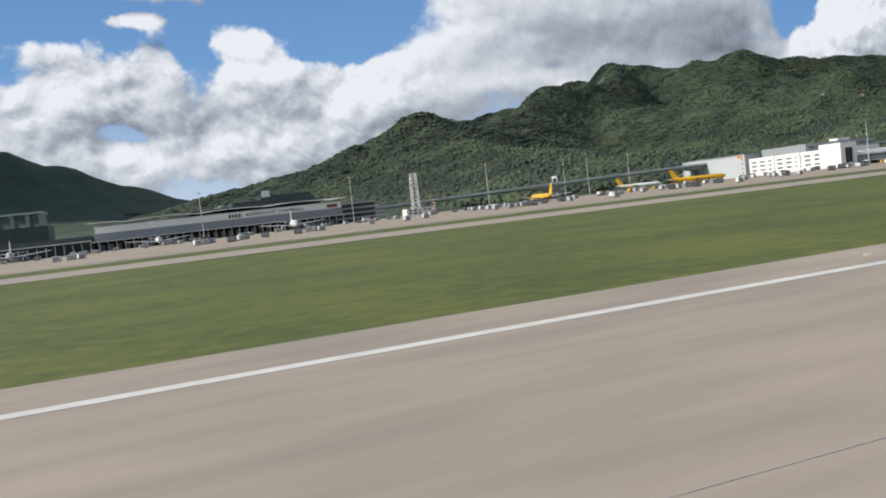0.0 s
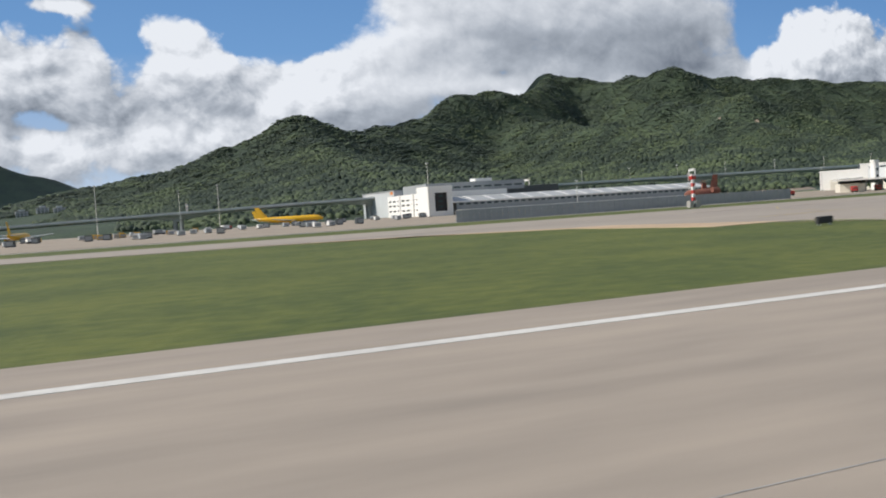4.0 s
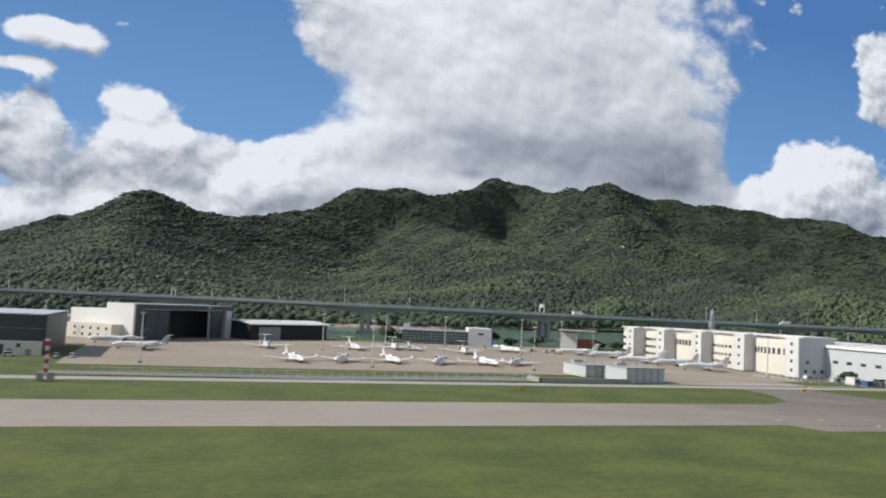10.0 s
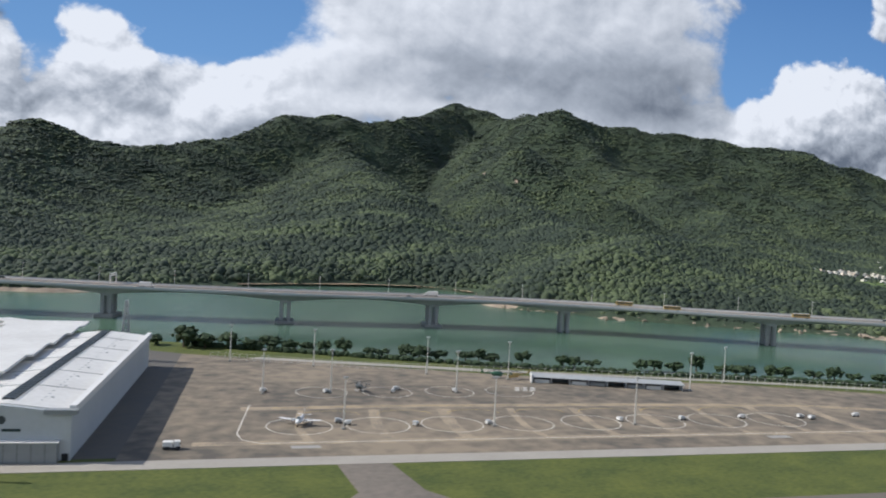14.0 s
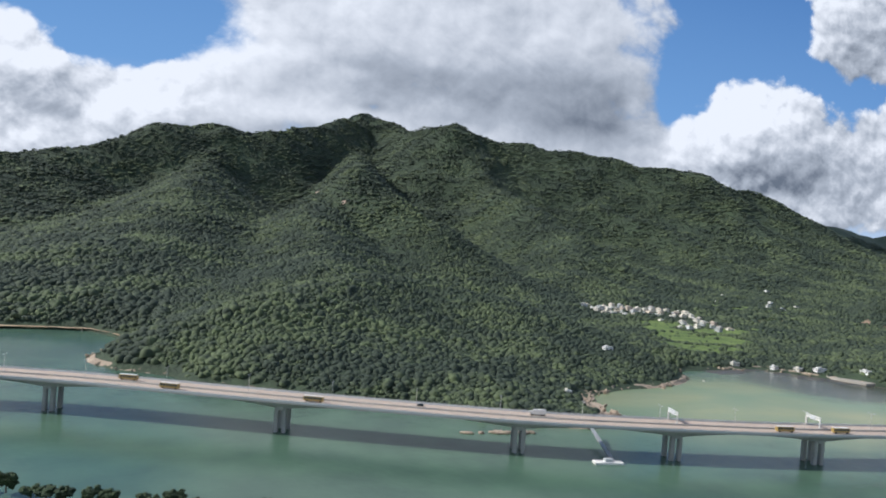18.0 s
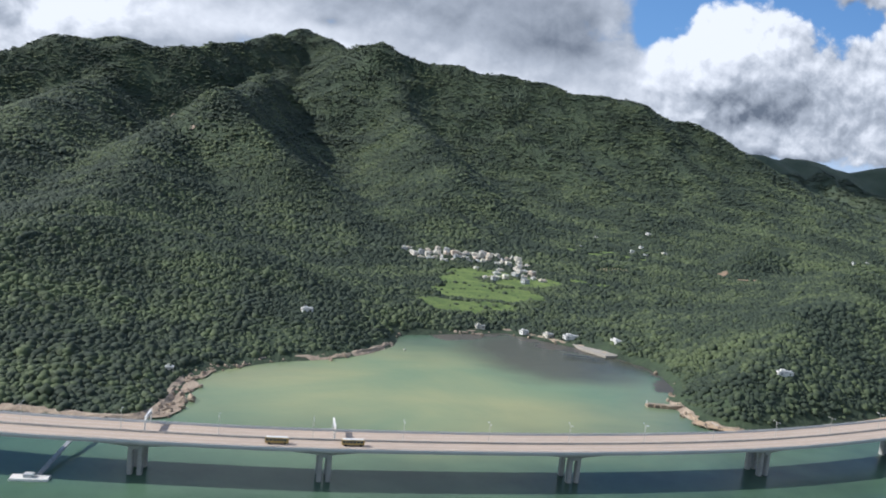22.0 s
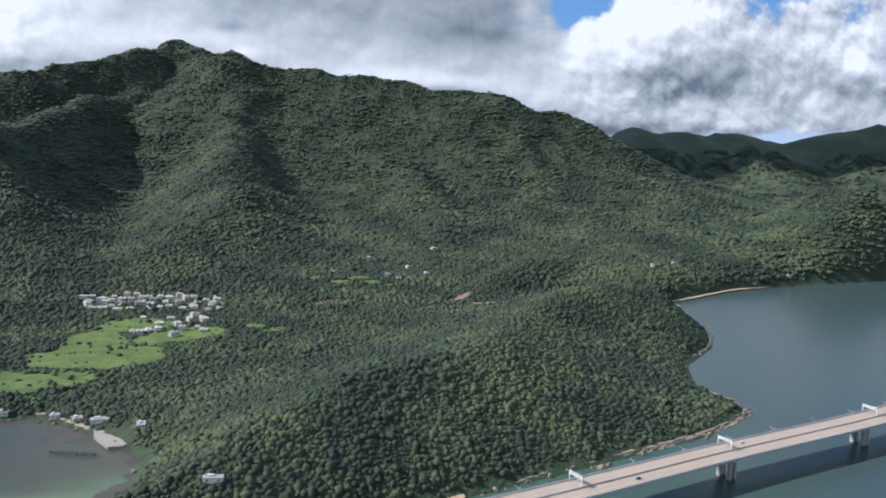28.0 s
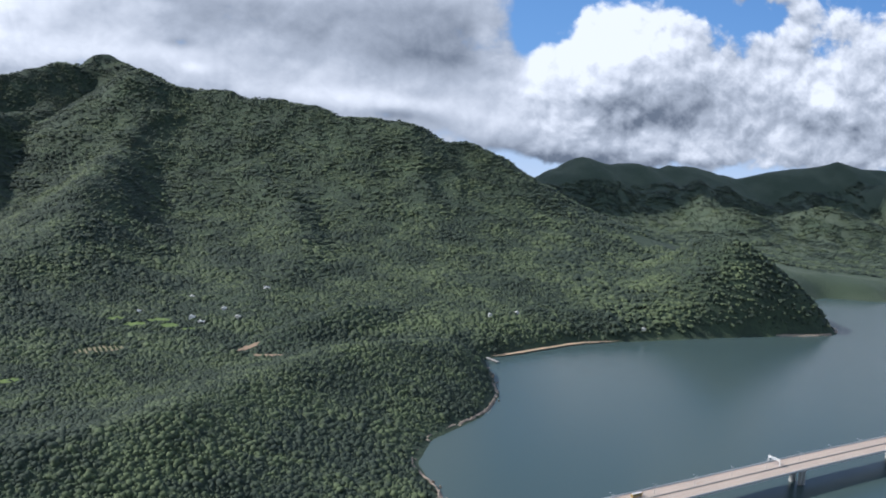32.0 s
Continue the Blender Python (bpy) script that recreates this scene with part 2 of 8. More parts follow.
def water_material():
    """Green sea with a milky cloud of silt in the bay."""
    m = mat("green_sea", (0.088, 0.158, 0.104), 0.22, (0.056, 0.104, 0.076), 170, 1.5, 0.10, 1.6)
    t = m.node_tree
    b = t.nodes["Principled BSDF"]
    b.inputs["IOR"].default_value = 1.33
    b.inputs["Specular IOR Level"].default_value = 0.3
    plain = b.inputs["Base Color"].links[0].from_socket
    off = t.nodes.new("ShaderNodeMapping")
    off.inputs["Location"].default_value, off.inputs["Scale"].default_value = (-885 / 105, -258 / 62, 0), (1 / 105, 1 / 62, 0)
    t.links.new(t.nodes.new("ShaderNodeNewGeometry").outputs["Position"], off.inputs[0])
    swirl = t.nodes.new("ShaderNodeTexNoise")
    swirl.inputs["Scale"].default_value, swirl.inputs["Detail"].default_value = 1.6, 4
    t.links.new(off.outputs[0], swirl.inputs["Vector"])
    far = t.nodes.new("ShaderNodeVectorMath")
    far.operation = "LENGTH"
    t.links.new(off.outputs[0], far.inputs[0])
    edge = t.nodes.new("ShaderNodeMath")
    edge.operation = "MULTIPLY_ADD"
    edge.inputs[1].default_value = 0.9
    t.links.new(swirl.outputs["Fac"], edge.inputs[0]), t.links.new(far.outputs["Value"], edge.inputs[2])
    silt = t.nodes.new("ShaderNodeMapRange")
    silt.interpolation_type = "SMOOTHSTEP"
    silt.inputs[1].default_value, silt.inputs[2].default_value, silt.inputs[3].default_value, silt.inputs[4].default_value = 1.75, 0.75, 0.0, 1.0
    t.links.new(edge.outputs[0], silt.inputs[0])
    mix = t.nodes.new("ShaderNodeMix")
    mix.data_type = "RGBA"
    streak = t.nodes.new("ShaderNodeMapRange")
    streak.inputs[1].default_value, streak.inputs[2].default_value = 0.38, 0.62
    bands = t.nodes.new("ShaderNodeTexNoise")
    bands.inputs["Scale"].default_value, bands.inputs["Detail"].default_value, bands.inputs["Distortion"].default_value = 1.1, 5, 0.6
    t.links.new(off.outputs[0], bands.inputs["Vector"]), t.links.new(bands.outputs["Fac"], streak.inputs[0])
    milky = t.nodes.new("ShaderNodeMix")
    milky.data_type = "RGBA"
    milky.inputs[6].default_value, milky.inputs[7].default_value = (0.18, 0.262, 0.148, 1), (0.315, 0.335, 0.165, 1)
    t.links.new(streak.outputs[0], milky.inputs[0])
    head = t.nodes.new("ShaderNodeMapping")
    head.inputs["Location"].default_value, head.inputs["Scale"].default_value = (-948 / 46, -302 / 40, 0), (1 / 46, 1 / 40, 0)
    t.links.new(t.nodes.new("ShaderNodeNewGeometry").outputs["Position"], head.inputs[0])
    from_head = t.nodes.new("ShaderNodeVectorMath")
    from_head.operation = "LENGTH"
    t.links.new(head.outputs[0], from_head.inputs[0])
    ragged = t.nodes.new("ShaderNodeMath")
    ragged.operation = "MULTIPLY_ADD"
    ragged.inputs[1].default_value = 1.1
    t.links.new(swirl.outputs["Fac"], ragged.inputs[0]), t.links.new(from_head.outputs["Value"], ragged.inputs[2])
    shoal = t.nodes.new("ShaderNodeMapRange")
    shoal.interpolation_type = "SMOOTHSTEP"
    shoal.inputs[1].default_value, shoal.inputs[2].default_value, shoal.inputs[3].default_value, shoal.inputs[4].default_value = 1.75, 1.1, 0.0, 0.92
    t.links.new(ragged.outputs[0], shoal.inputs[0])
    muddy = t.nodes.new("ShaderNodeMix")
    muddy.data_type = "RGBA"
    muddy.inputs[7].default_value = (0.072, 0.074, 0.056, 1)
    t.links.new(shoal.outputs[0], muddy.inputs[0]), t.links.new(mix.outputs[2], muddy.inputs[6]), t.links.new(milky.outputs[2], mix.inputs[7])
    sep = t.nodes.new("ShaderNodeSeparateXYZ")
    t.links.new(t.nodes.new("ShaderNodeNewGeometry").outputs["Position"], sep.inputs[0])
    # offshore water turns greyer eastwards, some distant haze put into its colour
    open_sea_haze = t.nodes.new("ShaderNodeMapRange")
    open_sea_haze.interpolation_type = "SMOOTHSTEP"
    open_sea_haze.inputs[1].default_value, open_sea_haze.inputs[2].default_value = 1040, 1240
    t.links.new(sep.outputs[0], open_sea_haze.inputs[0])
    deep = t.nodes.new("ShaderNodeMix")
    deep.data_type = "RGBA"
    deep.inputs[7].default_value = (0.060, 0.093, 0.090, 1)
    t.links.new(open_sea_haze.outputs[0], deep.inputs[0]), t.links.new(plain, deep.inputs[6])
    t.links.new(silt.outputs[0], mix.inputs[0]), t.links.new(deep.outputs[2], mix.inputs[6]), t.links.new(muddy.outputs[2], b.inputs["Base Color"])
    return m


M["water"] = water_material()


def hazy_grass_heights():
    """The far eastern range carries open grass in place of woods, paled to stand for haze."""
    t = M["forest"].node_tree
    b = t.nodes["Principled BSDF"]
    plain = b.inputs["Base Color"].links[0].from_socket
    sep = t.nodes.new("ShaderNodeSeparateXYZ")
    t.links.new(t.nodes.new("ShaderNodeNewGeometry").outputs["Position"], sep.inputs[0])
    blend = t.nodes.new("ShaderNodeMapRange")
    blend.interpolation_type = "SMOOTHSTEP"
    blend.inputs[1].default_value, blend.inputs[2].default_value, blend.inputs[4].default_value = 1600, 1780, 0.9
    t.links.new(sep.outputs[0], blend.inputs[0])
    tone = t.nodes.new("ShaderNodeTexNoise")
    tone.inputs["Scale"].default_value, tone.inputs["Detail"].default_value = 0.016, 9
    ramp = t.nodes.new("ShaderNodeValToRGB")
    ramp.color_ramp.elements[0].color, ramp.color_ramp.elements[0].position = (0.05, 0.075, 0.042, 1), 0.42
    ramp.color_ramp.elements[1].color, ramp.color_ramp.elements[1].position = (0.088, 0.112, 0.070, 1), 0.66
    t.links.new(t.nodes.new("ShaderNodeNewGeometry").outputs["Position"], tone.inputs["Vector"])
    t.links.new(tone.outputs["Fac"], ramp.inputs[0])
    mix = t.nodes.new("ShaderNodeMix")
    mix.data_type = "RGBA"
    t.links.new(blend.outputs[0], mix.inputs[0]), t.links.new(plain, mix.inputs[6]), t.links.new(ramp.outputs[0], mix.inputs[7])
    t.links.new(mix.outputs[2], b.inputs["Base Color"])


hazy_grass_heights()


def shade_taxiway():
    """The taxiway's surface grows darker towards its eastern end: cloud shade put into the colour."""
    t = M["taxi_shaded"].node_tree
    b = t.nodes["Principled BSDF"]
    plain = b.inputs["Base Color"].links[0].from_socket
    place = t.nodes.new("ShaderNodeNewGeometry").outputs["Position"]
    sep = t.nodes.new("ShaderNodeSeparateXYZ")
    t.links.new(place, sep.inputs[0])
    spots = t.nodes.new("ShaderNodeTexNoise")
    spots.inputs["Scale"].default_value, spots.inputs["Detail"].default_value = 0.12, 4
    t.links.new(place, spots.inputs["Vector"])
    edge = t.nodes.new("ShaderNodeMath")
    edge.operation = "MULTIPLY_ADD"
    edge.inputs[1].default_value = 40
    t.links.new(spots.outputs["Fac"], edge.inputs[0]), t.links.new(sep.outputs[0], edge.inputs[2])
    blend = t.nodes.new("ShaderNodeMapRange")
    blend.interpolation_type = "SMOOTHSTEP"
    blend.inputs[1].default_value, blend.inputs[2].default_value = 420, 500
    t.links.new(edge.outputs[0], blend.inputs[0])
    mix = t.nodes.new("ShaderNodeMix")
    mix.data_type = "RGBA"
    mix.inputs[6].default_value = (0.335, 0.29, 0.24, 1)
    t.links.new(blend.outputs[0], mix.inputs[0]), t.links.new(plain, mix.inputs[7]), t.links.new(mix.outputs[2], b.inputs["Base Color"])


shade_taxiway()

# ---------------------------------------------------------------- the clouds: one glowing sheet far behind the mountains
SHEET_Y = 1800.0
# heaps (x, z, half width, half height, weight): above nought cloud, below nought clear sky
HEAPS_WEST = [(285, 335, 80, 92, 0.62), (360, 310, 50, 62, 0.35), (105, 310, 62, 78, 0.55), (-50, 300, 75, 84, 0.5), (-260, 250, 160, 110, 0.45), (-520, 300, 260, 150, 0.4), (500, 265, 95, 62, 0.55), (640, 260, 120, 66, 0.55), (200, 165, 520, 75, 0.62), (25, 212, 30, 13, -0.3), (-40, 190, 24, 9, -0.2), (470, 500, 100, 130, -0.62), (600, 470, 60, 50, -0.3), (-20, 235, 55, 26, -0.42), (250, 620, 260, 110, -0.5), (110, 527, 105, 36, 0.95), (70, 452, 48, 14, 0.75), (250, 560, 30, 12, 0.5), (455, 610, 50, 60, 0.4), (-60, 700, 90, 40, 0.7)]
HEAPS_MID = [(930, 560, 300, 210, 0.75), (1450, 500, 270, 190, 0.75), (900, 720, 300, 160, 0.5), (1350, 800, 420, 180, 0.5), (800, 390, 130, 90, 0.3), (1250, 280, 620, 75, 0.6), (1480, 205, 60, 10, -0.3), (1020, 318, 26, 10, -0.3)]
HEAPS_EAST = [(1768, 400, 24, 48, -0.55), (1815, 500, 60, 70, -0.5), (1890, 610, 90, 90, -0.55), (2030, 690, 100, 100, -0.6), (1960, 350, 110, 90, 0.62), (2080, 390, 110, 75, 0.5), (2350, 280, 400, 120, 0.55), (2190, 560, 70, 22, -0.35), (2275, 710, 120, 120, 0.85), (1750, 270, 260, 75, 0.4), (2800, 420, 400, 260, 0.4), (2050, 165, 300, 40, 0.45), (1740, 190, 330, 48, 0.5)]
SHADY = [(1470, 395, 270, 72, 0.30), (1120, 372, 200, 46, 0.2), (1400, 325, 260, 36, 0.3), (1560, 335, 130, 46, 0.22), (1330, 600, 60, 40, 0.12), (2330, 420, 120, 30, 0.15), (1000, 540, 240, 130, -0.2), (540, 262, 150, 24, 0.12), (140, 245, 200, 26, 0.1), (1260, 640, 220, 110, -0.14), (2070, 245, 200, 46, 0.26), (2260, 310, 160, 40, 0.16), (2600, 260, 260, 40, 0.2), (880, 288, 170, 24, -0.26), (1390, 232, 260, 20, -0.34), (1935, 400, 90, 70, -0.16), (2430, 222, 70, 22, -0.34), (740, 400, 90, 60, -0.16), (1630, 760, 130, 90, -0.2), (285, 400, 120, 60, -0.18), (1790, 350, 40, 60, -0.15), (160, 150, 200, 40, -0.15), (1400, 318, 200, 46, 0.05), (1560, 262, 140, 30, 0.12), (1200, 335, 120, 18, -0.12), (2120, 300, 240, 90, 0.05), (2500, 300, 260, 80, 0.06), (2560, 322, 60, 24, -0.3), (1670, 388, 26, 30, -0.3), (560, 300, 150, 60, 0.05), (350, 190, 120, 30, -0.2)]


def sky_sheet():
    m = bpy.data.materials.new("cloudy_sky")
    m.use_nodes = True
    t = m.node_tree
    t.nodes.clear()

    def math_node(op, a, b=None, c=None):
        n = t.nodes.new("ShaderNodeMath")
        n.operation = op
        for k, v in enumerate((a, b, c)):
            if v is None:
                continue
            if isinstance(v, (int, float)):
                n.inputs[k].default_value = v
            else:
                t.links.new(v, n.inputs[k])
        return n.outputs[0]

    def noise_at(vec, scale, detail, rough=0.55, warp=0.0):
        n = t.nodes.new("ShaderNodeTexNoise")
        n.inputs["Scale"].default_value, n.inputs["Detail"].default_value, n.inputs["Roughness"].default_value, n.inputs["Distortion"].default_value = scale, detail, rough, warp
        t.links.new(vec, n.inputs["Vector"])
        return n.outputs["Fac"]

    geo = t.nodes.new("ShaderNodeNewGeometry").outputs["Position"]

    def shifted(dx, dz, squash=1.25):
        n = t.nodes.new("ShaderNodeMapping")
        n.inputs["Location"].default_value = (dx, 0, dz * squash)
        n.inputs["Scale"].default_value = (1, 1, squash)
        t.links.new(geo, n.inputs[0])
        return n.outputs[0]

    def heaps(dx, dz, lists):
        sep = t.nodes.new("ShaderNodeSeparateXYZ")
        t.links.new(geo, sep.inputs[0])
        total = None
        for x, z, w, h, k in lists:
            u = math_node("MULTIPLY", math_node("ADD", sep.outputs[0], dx - x), 1 / w)
            v = math_node("MULTIPLY", math_node("ADD", sep.outputs[2], dz - z), 1 / h)
            q = math_node("ADD", math_node("MULTIPLY", u, u), math_node("MULTIPLY", v, v))
            g = math_node("MULTIPLY", math_node("EXPONENT", math_node("MULTIPLY", q, -0.8)), k)
            total = g if total is None else math_node("ADD", total, g)
        return total

    def puffs(dx, dz):
        """Rounded cauliflower lumps, wobbled."""
        v = shifted(dx, dz)
        puff = t.nodes.new("ShaderNodeTexVoronoi")
        puff.feature = "SMOOTH_F1"
        puff.inputs["Scale"].default_value, puff.inputs["Detail"].default_value, puff.inputs["Smoothness"].default_value = 0.0105, 3.0, 0.55
        puff.inputs["Roughness"].default_value, puff.inputs["Lacunarity"].default_value = 0.5, 2.3
        wob = t.nodes.new("ShaderNodeTexNoise")
        wob.inputs["Scale"].default_value, wob.inputs["Detail"].default_value = 0.009, 5
        t.links.new(v, wob.inputs["Vector"])
        add = t.nodes.new("ShaderNodeVectorMath")
        add.operation = "MULTIPLY_ADD"
        t.links.new(wob.outputs["Color"], add.inputs[0])
        add.inputs[1].default_value = (70, 70, 70)
        t.links.new(v, add.inputs[2])
        t.links.new(add.outputs[0], puff.inputs["Vector"])
        return math_node("MULTIPLY", puff.outputs["Distance"], -1.0)

    def drift(dx, dz, scale=0.0042, detail=5):
        return math_node("SUBTRACT", noise_at(shifted(dx, dz, 1.5), scale, detail, 0.5), 0.5)

    ALL = HEAPS_WEST + HEAPS_MID + HEAPS_EAST
    lump, heap, waft = puffs(0, 0), heaps(0, 0, ALL), drift(0, 0)
    here = math_node("ADD", math_node("MULTIPLY_ADD", lump, 0.34, 0.10), math_node("MULTIPLY_ADD", waft, 0.85, heap))
    cover = t.nodes.new("ShaderNodeMapRange")
    cover.interpolation_type = "SMOOTHSTEP"
    cover.inputs[1].default_value = -0.02
    t.links.new(here, cover.inputs[0])
    body = math_node("SUBTRACT", heap, heaps(-30, 48, ALL))
    relief = math_node("SUBTRACT", lump, puffs(-13, 20))
    wisps = math_node("SUBTRACT", waft, drift(-26, 40))
    sides = t.nodes.new("ShaderNodeSeparateXYZ")
    t.links.new(geo, sides.inputs[0])
    crisp = t.nodes.new("ShaderNodeMapRange")
    crisp.interpolation_type = "SMOOTHSTEP"
    crisp.inputs[1].default_value, crisp.inputs[2].default_value, crisp.inputs[3].default_value, crisp.inputs[4].default_value = 420, 700, 0.22, 0.62
    t.links.new(math_node("ABSOLUTE", math_node("SUBTRACT", sides.outputs[0], 1220)), crisp.inputs[0])
    t.links.new(math_node("MULTIPLY_ADD", crisp.outputs[0], -0.55, 0.50), cover.inputs[2])
    lit = math_node("MULTIPLY_ADD", body, 0.95, 0.66)
    lit = math_node("ADD", math_node("MULTIPLY", relief, crisp.outputs[0]), lit)
    lit = math_node("MULTIPLY_ADD", wisps, 0.5, lit)
    lit = math_node("MULTIPLY_ADD", drift(300, 90, 0.0028, 4), 0.6, lit)
    lit = math_node("SUBTRACT", lit, heaps(0, 0, SHADY))
    ramp = t.nodes.new("ShaderNodeValToRGB")
    ramp.color_ramp.elements[0].color, ramp.color_ramp.elements[0].position = (0.14, 0.165, 0.205, 1), 0.0
    ramp.color_ramp.elements[1].color, ramp.color_ramp.elements[1].position = (0.83, 0.84, 0.86, 1), 1.0
    mid = ramp.color_ramp.elements.new(0.5)
    mid.color = (0.42, 0.45, 0.495, 1)
    t.links.new(lit, ramp.inputs[0])
    glow = t.nodes.new("ShaderNodeEmission")
    t.links.new(ramp.outputs[0], glow.inputs[0])
    sep = t.nodes.new("ShaderNodeSeparateXYZ")
    t.links.new(geo, sep.inputs[0])
    blue = t.nodes.new("ShaderNodeValToRGB")
    blue.color_ramp.elements[0].color, blue.color_ramp.elements[0].position = (0.58, 0.66, 0.74, 1), 0.0
    blue.color_ramp.elements[1].color, blue.color_ramp.elements[1].position = (0.085, 0.20, 0.44, 1), 1.0
    low = blue.color_ramp.elements.new(0.45)
    low.color = (0.17, 0.335, 0.60, 1)
    t.links.new(math_node("MULTIPLY", sep.outputs[2], 1 / 800), blue.inputs[0])
    clear = t.nodes.new("ShaderNodeEmission")
    t.links.new(blue.outputs[0], clear.inputs[0])
    mix = t.nodes.new("ShaderNodeMixShader")
    t.links.new(cover.outputs[0], mix.inputs[0]), t.links.new(clear.outputs[0], mix.inputs[1]), t.links.new(glow.outputs[0], mix.inputs[2])
    out = t.nodes.new("ShaderNodeOutputMaterial")
    t.links.new(mix.outputs[0], out.inputs[0])
    me = bpy.data.meshes.new("backdrop")
    me.from_pydata([(-2600, SHEET_Y, -40), (4300, SHEET_Y, -40), (4300, SHEET_Y, 1500), (-2600, SHEET_Y, 1500)], [], [(0, 1, 2, 3)])
    me.materials.append(m)
    tagged(new("backdrop", me), "bank of white and grey cumulus clouds in a blue sky", "sky", kind="structure")


sky_sheet()

# ---------------------------------------------------------------- tools
def empty(name, label="", category="", group="", m=None, kind=""):
    ob = new(name)
    ob.empty_display_size = 0.5
    if m is not None:
        ob.matrix_basis = m
    return tagged(ob, label, category, group, kind)


def mesh_of(name, bm, material, smooth=False):
    me = bpy.data.meshes.new(name)
    bm.to_mesh(me)
    bm.free()
    me.materials.append(material)
    if smooth:
        me.polygons.foreach_set("use_smooth", [True] * len(me.polygons))
    return me


def part(name, bm, material, parent=None, label="", smooth=False):
    ob = new(name, mesh_of(name, bm, material, smooth))
    ob.parent = parent
    return tagged(ob, label)


def again(name, me, parent, m):
    """One more piece on a mesh that exists already."""
    ob = new(name, me)
    ob.parent = parent
    ob.matrix_basis = m
    return ob


def box(x0, x1, y0, y1, z0, z1, bm=None, bevel=0.0):
    bm = bm or bmesh.new()
    v = [bm.verts.new((x, y, z)) for z in (z0, z1) for y in (y0, y1) for x in (x0, x1)]
    made = [bm.faces.new([v[k] for k in f]) for f in ((0, 2, 3, 1), (4, 5, 7, 6), (0, 1, 5, 4), (2, 6, 7, 3), (0, 4, 6, 2), (1, 3, 7, 5))]
    if bevel:
        edges = {e for f in made for e in f.edges}
        bmesh.ops.bevel(bm, geom=list(edges), offset=bevel, segments=2, affect="EDGES")
    return bm


def rod(a, b, r, n=8, r2=None, bm=None):
    bm = bm or bmesh.new()
    a, b = Vector(a), Vector(b)
    turn = (b - a).to_track_quat("Z", "Y").to_matrix().to_4x4()
    bmesh.ops.create_cone(bm, cap_ends=True, segments=n, radius1=r, radius2=r if r2 is None else r2, depth=(b - a).length, matrix=Matrix.Translation((a + b) / 2) @ turn)
    return bm


def prism(points, z0, z1, bm=None):
    """An upright slab on an outline given anticlockwise."""
    bm = bm or bmesh.new()
    low = [bm.verts.new((x, y, z0)) for x, y in points]
    top = [bm.verts.new((x, y, z1)) for x, y in points]
    bm.faces.new(top), bm.faces.new(low[::-1])
    for k in range(len(points)):
        j = (k + 1) % len(points)
        bm.faces.new((low[k], low[j], top[j], top[k]))
    return bm


def extrude_along(section, a, b, bm=None):
    """A section (u across, z up) drawn from a to b, both (x, y, z)."""
    bm = bm or bmesh.new()
    a, b = Vector(a), Vector(b)
    way = (b - a).normalized()
    side = Vector((-way.y, way.x, 0)).normalized()
    rings = [[bm.verts.new(p + side * u + Vector((0, 0, z))) for u, z in section] for p in (a, b)]
    n = len(section)
    for k in range(n):
        j = (k + 1) % n
        bm.faces.new((rings[0][k], rings[0][j], rings[1][j], rings[1][k]))
    bm.faces.new(rings[0][::-1]), bm.faces.new(rings[1])
    bmesh.ops.recalc_face_normals(bm, faces=bm.faces)
    return bm


def loft(sections, n=12, bm=None):
    """A skin through ovals (x, z, half width, half height) along x."""
    bm = bm or bmesh.new()
    rings = [[bm.verts.new((x, w * math.cos(2 * math.pi * k / n), z + h * math.sin(2 * math.pi * k / n))) for k in range(n)] for x, z, w, h in sections]
    for a, b in zip(rings, rings[1:]):
        for k in range(n):
            j = (k + 1) % n
            bm.faces.new((a[k], a[j], b[j], b[k]))
    bm.faces.new(rings[0]), bm.faces.new(rings[-1][::-1])
    bmesh.ops.recalc_face_normals(bm, faces=bm.faces)
    return bm


def blade(root, tip, thick, bm=None, upright=False):
    """A tapered wing: root and tip are (x front, x back, y, z)."""
    bm = bm or bmesh.new()
    rings = []
    for (f, b, y, z), t in ((root, thick), (tip, thick * 0.35)):
        m = f + (b - f) * 0.35
        prof = ((f, 0), (m, t / 2), (b, 0), (m, -t / 2))
        rings.append([bm.verts.new((x, y + o, z) if upright else (x, y, z + o)) for x, o in prof])
    for k in range(4):
        j = (k + 1) % 4
        bm.faces.new((rings[0][k], rings[0][j], rings[1][j], rings[1][k]))
    bm.faces.new(rings[0][::-1]), bm.faces.new(rings[1])
    bmesh.ops.recalc_face_normals(bm, faces=bm.faces)
    return bm


def sheet(name, verts, faces, material, label, category, kind, smooth=True):
    """A large mesh from arrays; faces all have four corners or all three."""
    me = bpy.data.meshes.new(name)
    k = faces.shape[1]
    me.vertices.add(len(verts)), me.loops.add(faces.size), me.polygons.add(len(faces))
    me.vertices.foreach_set("co", np.asarray(verts, np.float32).ravel())
    me.loops.foreach_set("vertex_index", faces.astype(np.int32).ravel())
    me.polygons.foreach_set("loop_start", np.arange(0, faces.size, k, dtype=np.int32))
    me.polygons.foreach_set("use_smooth", np.full(len(faces), smooth))
    me.update(calc_edges=True)
    me.materials.append(material)
    return tagged(new(name, me), label, category, kind=kind)


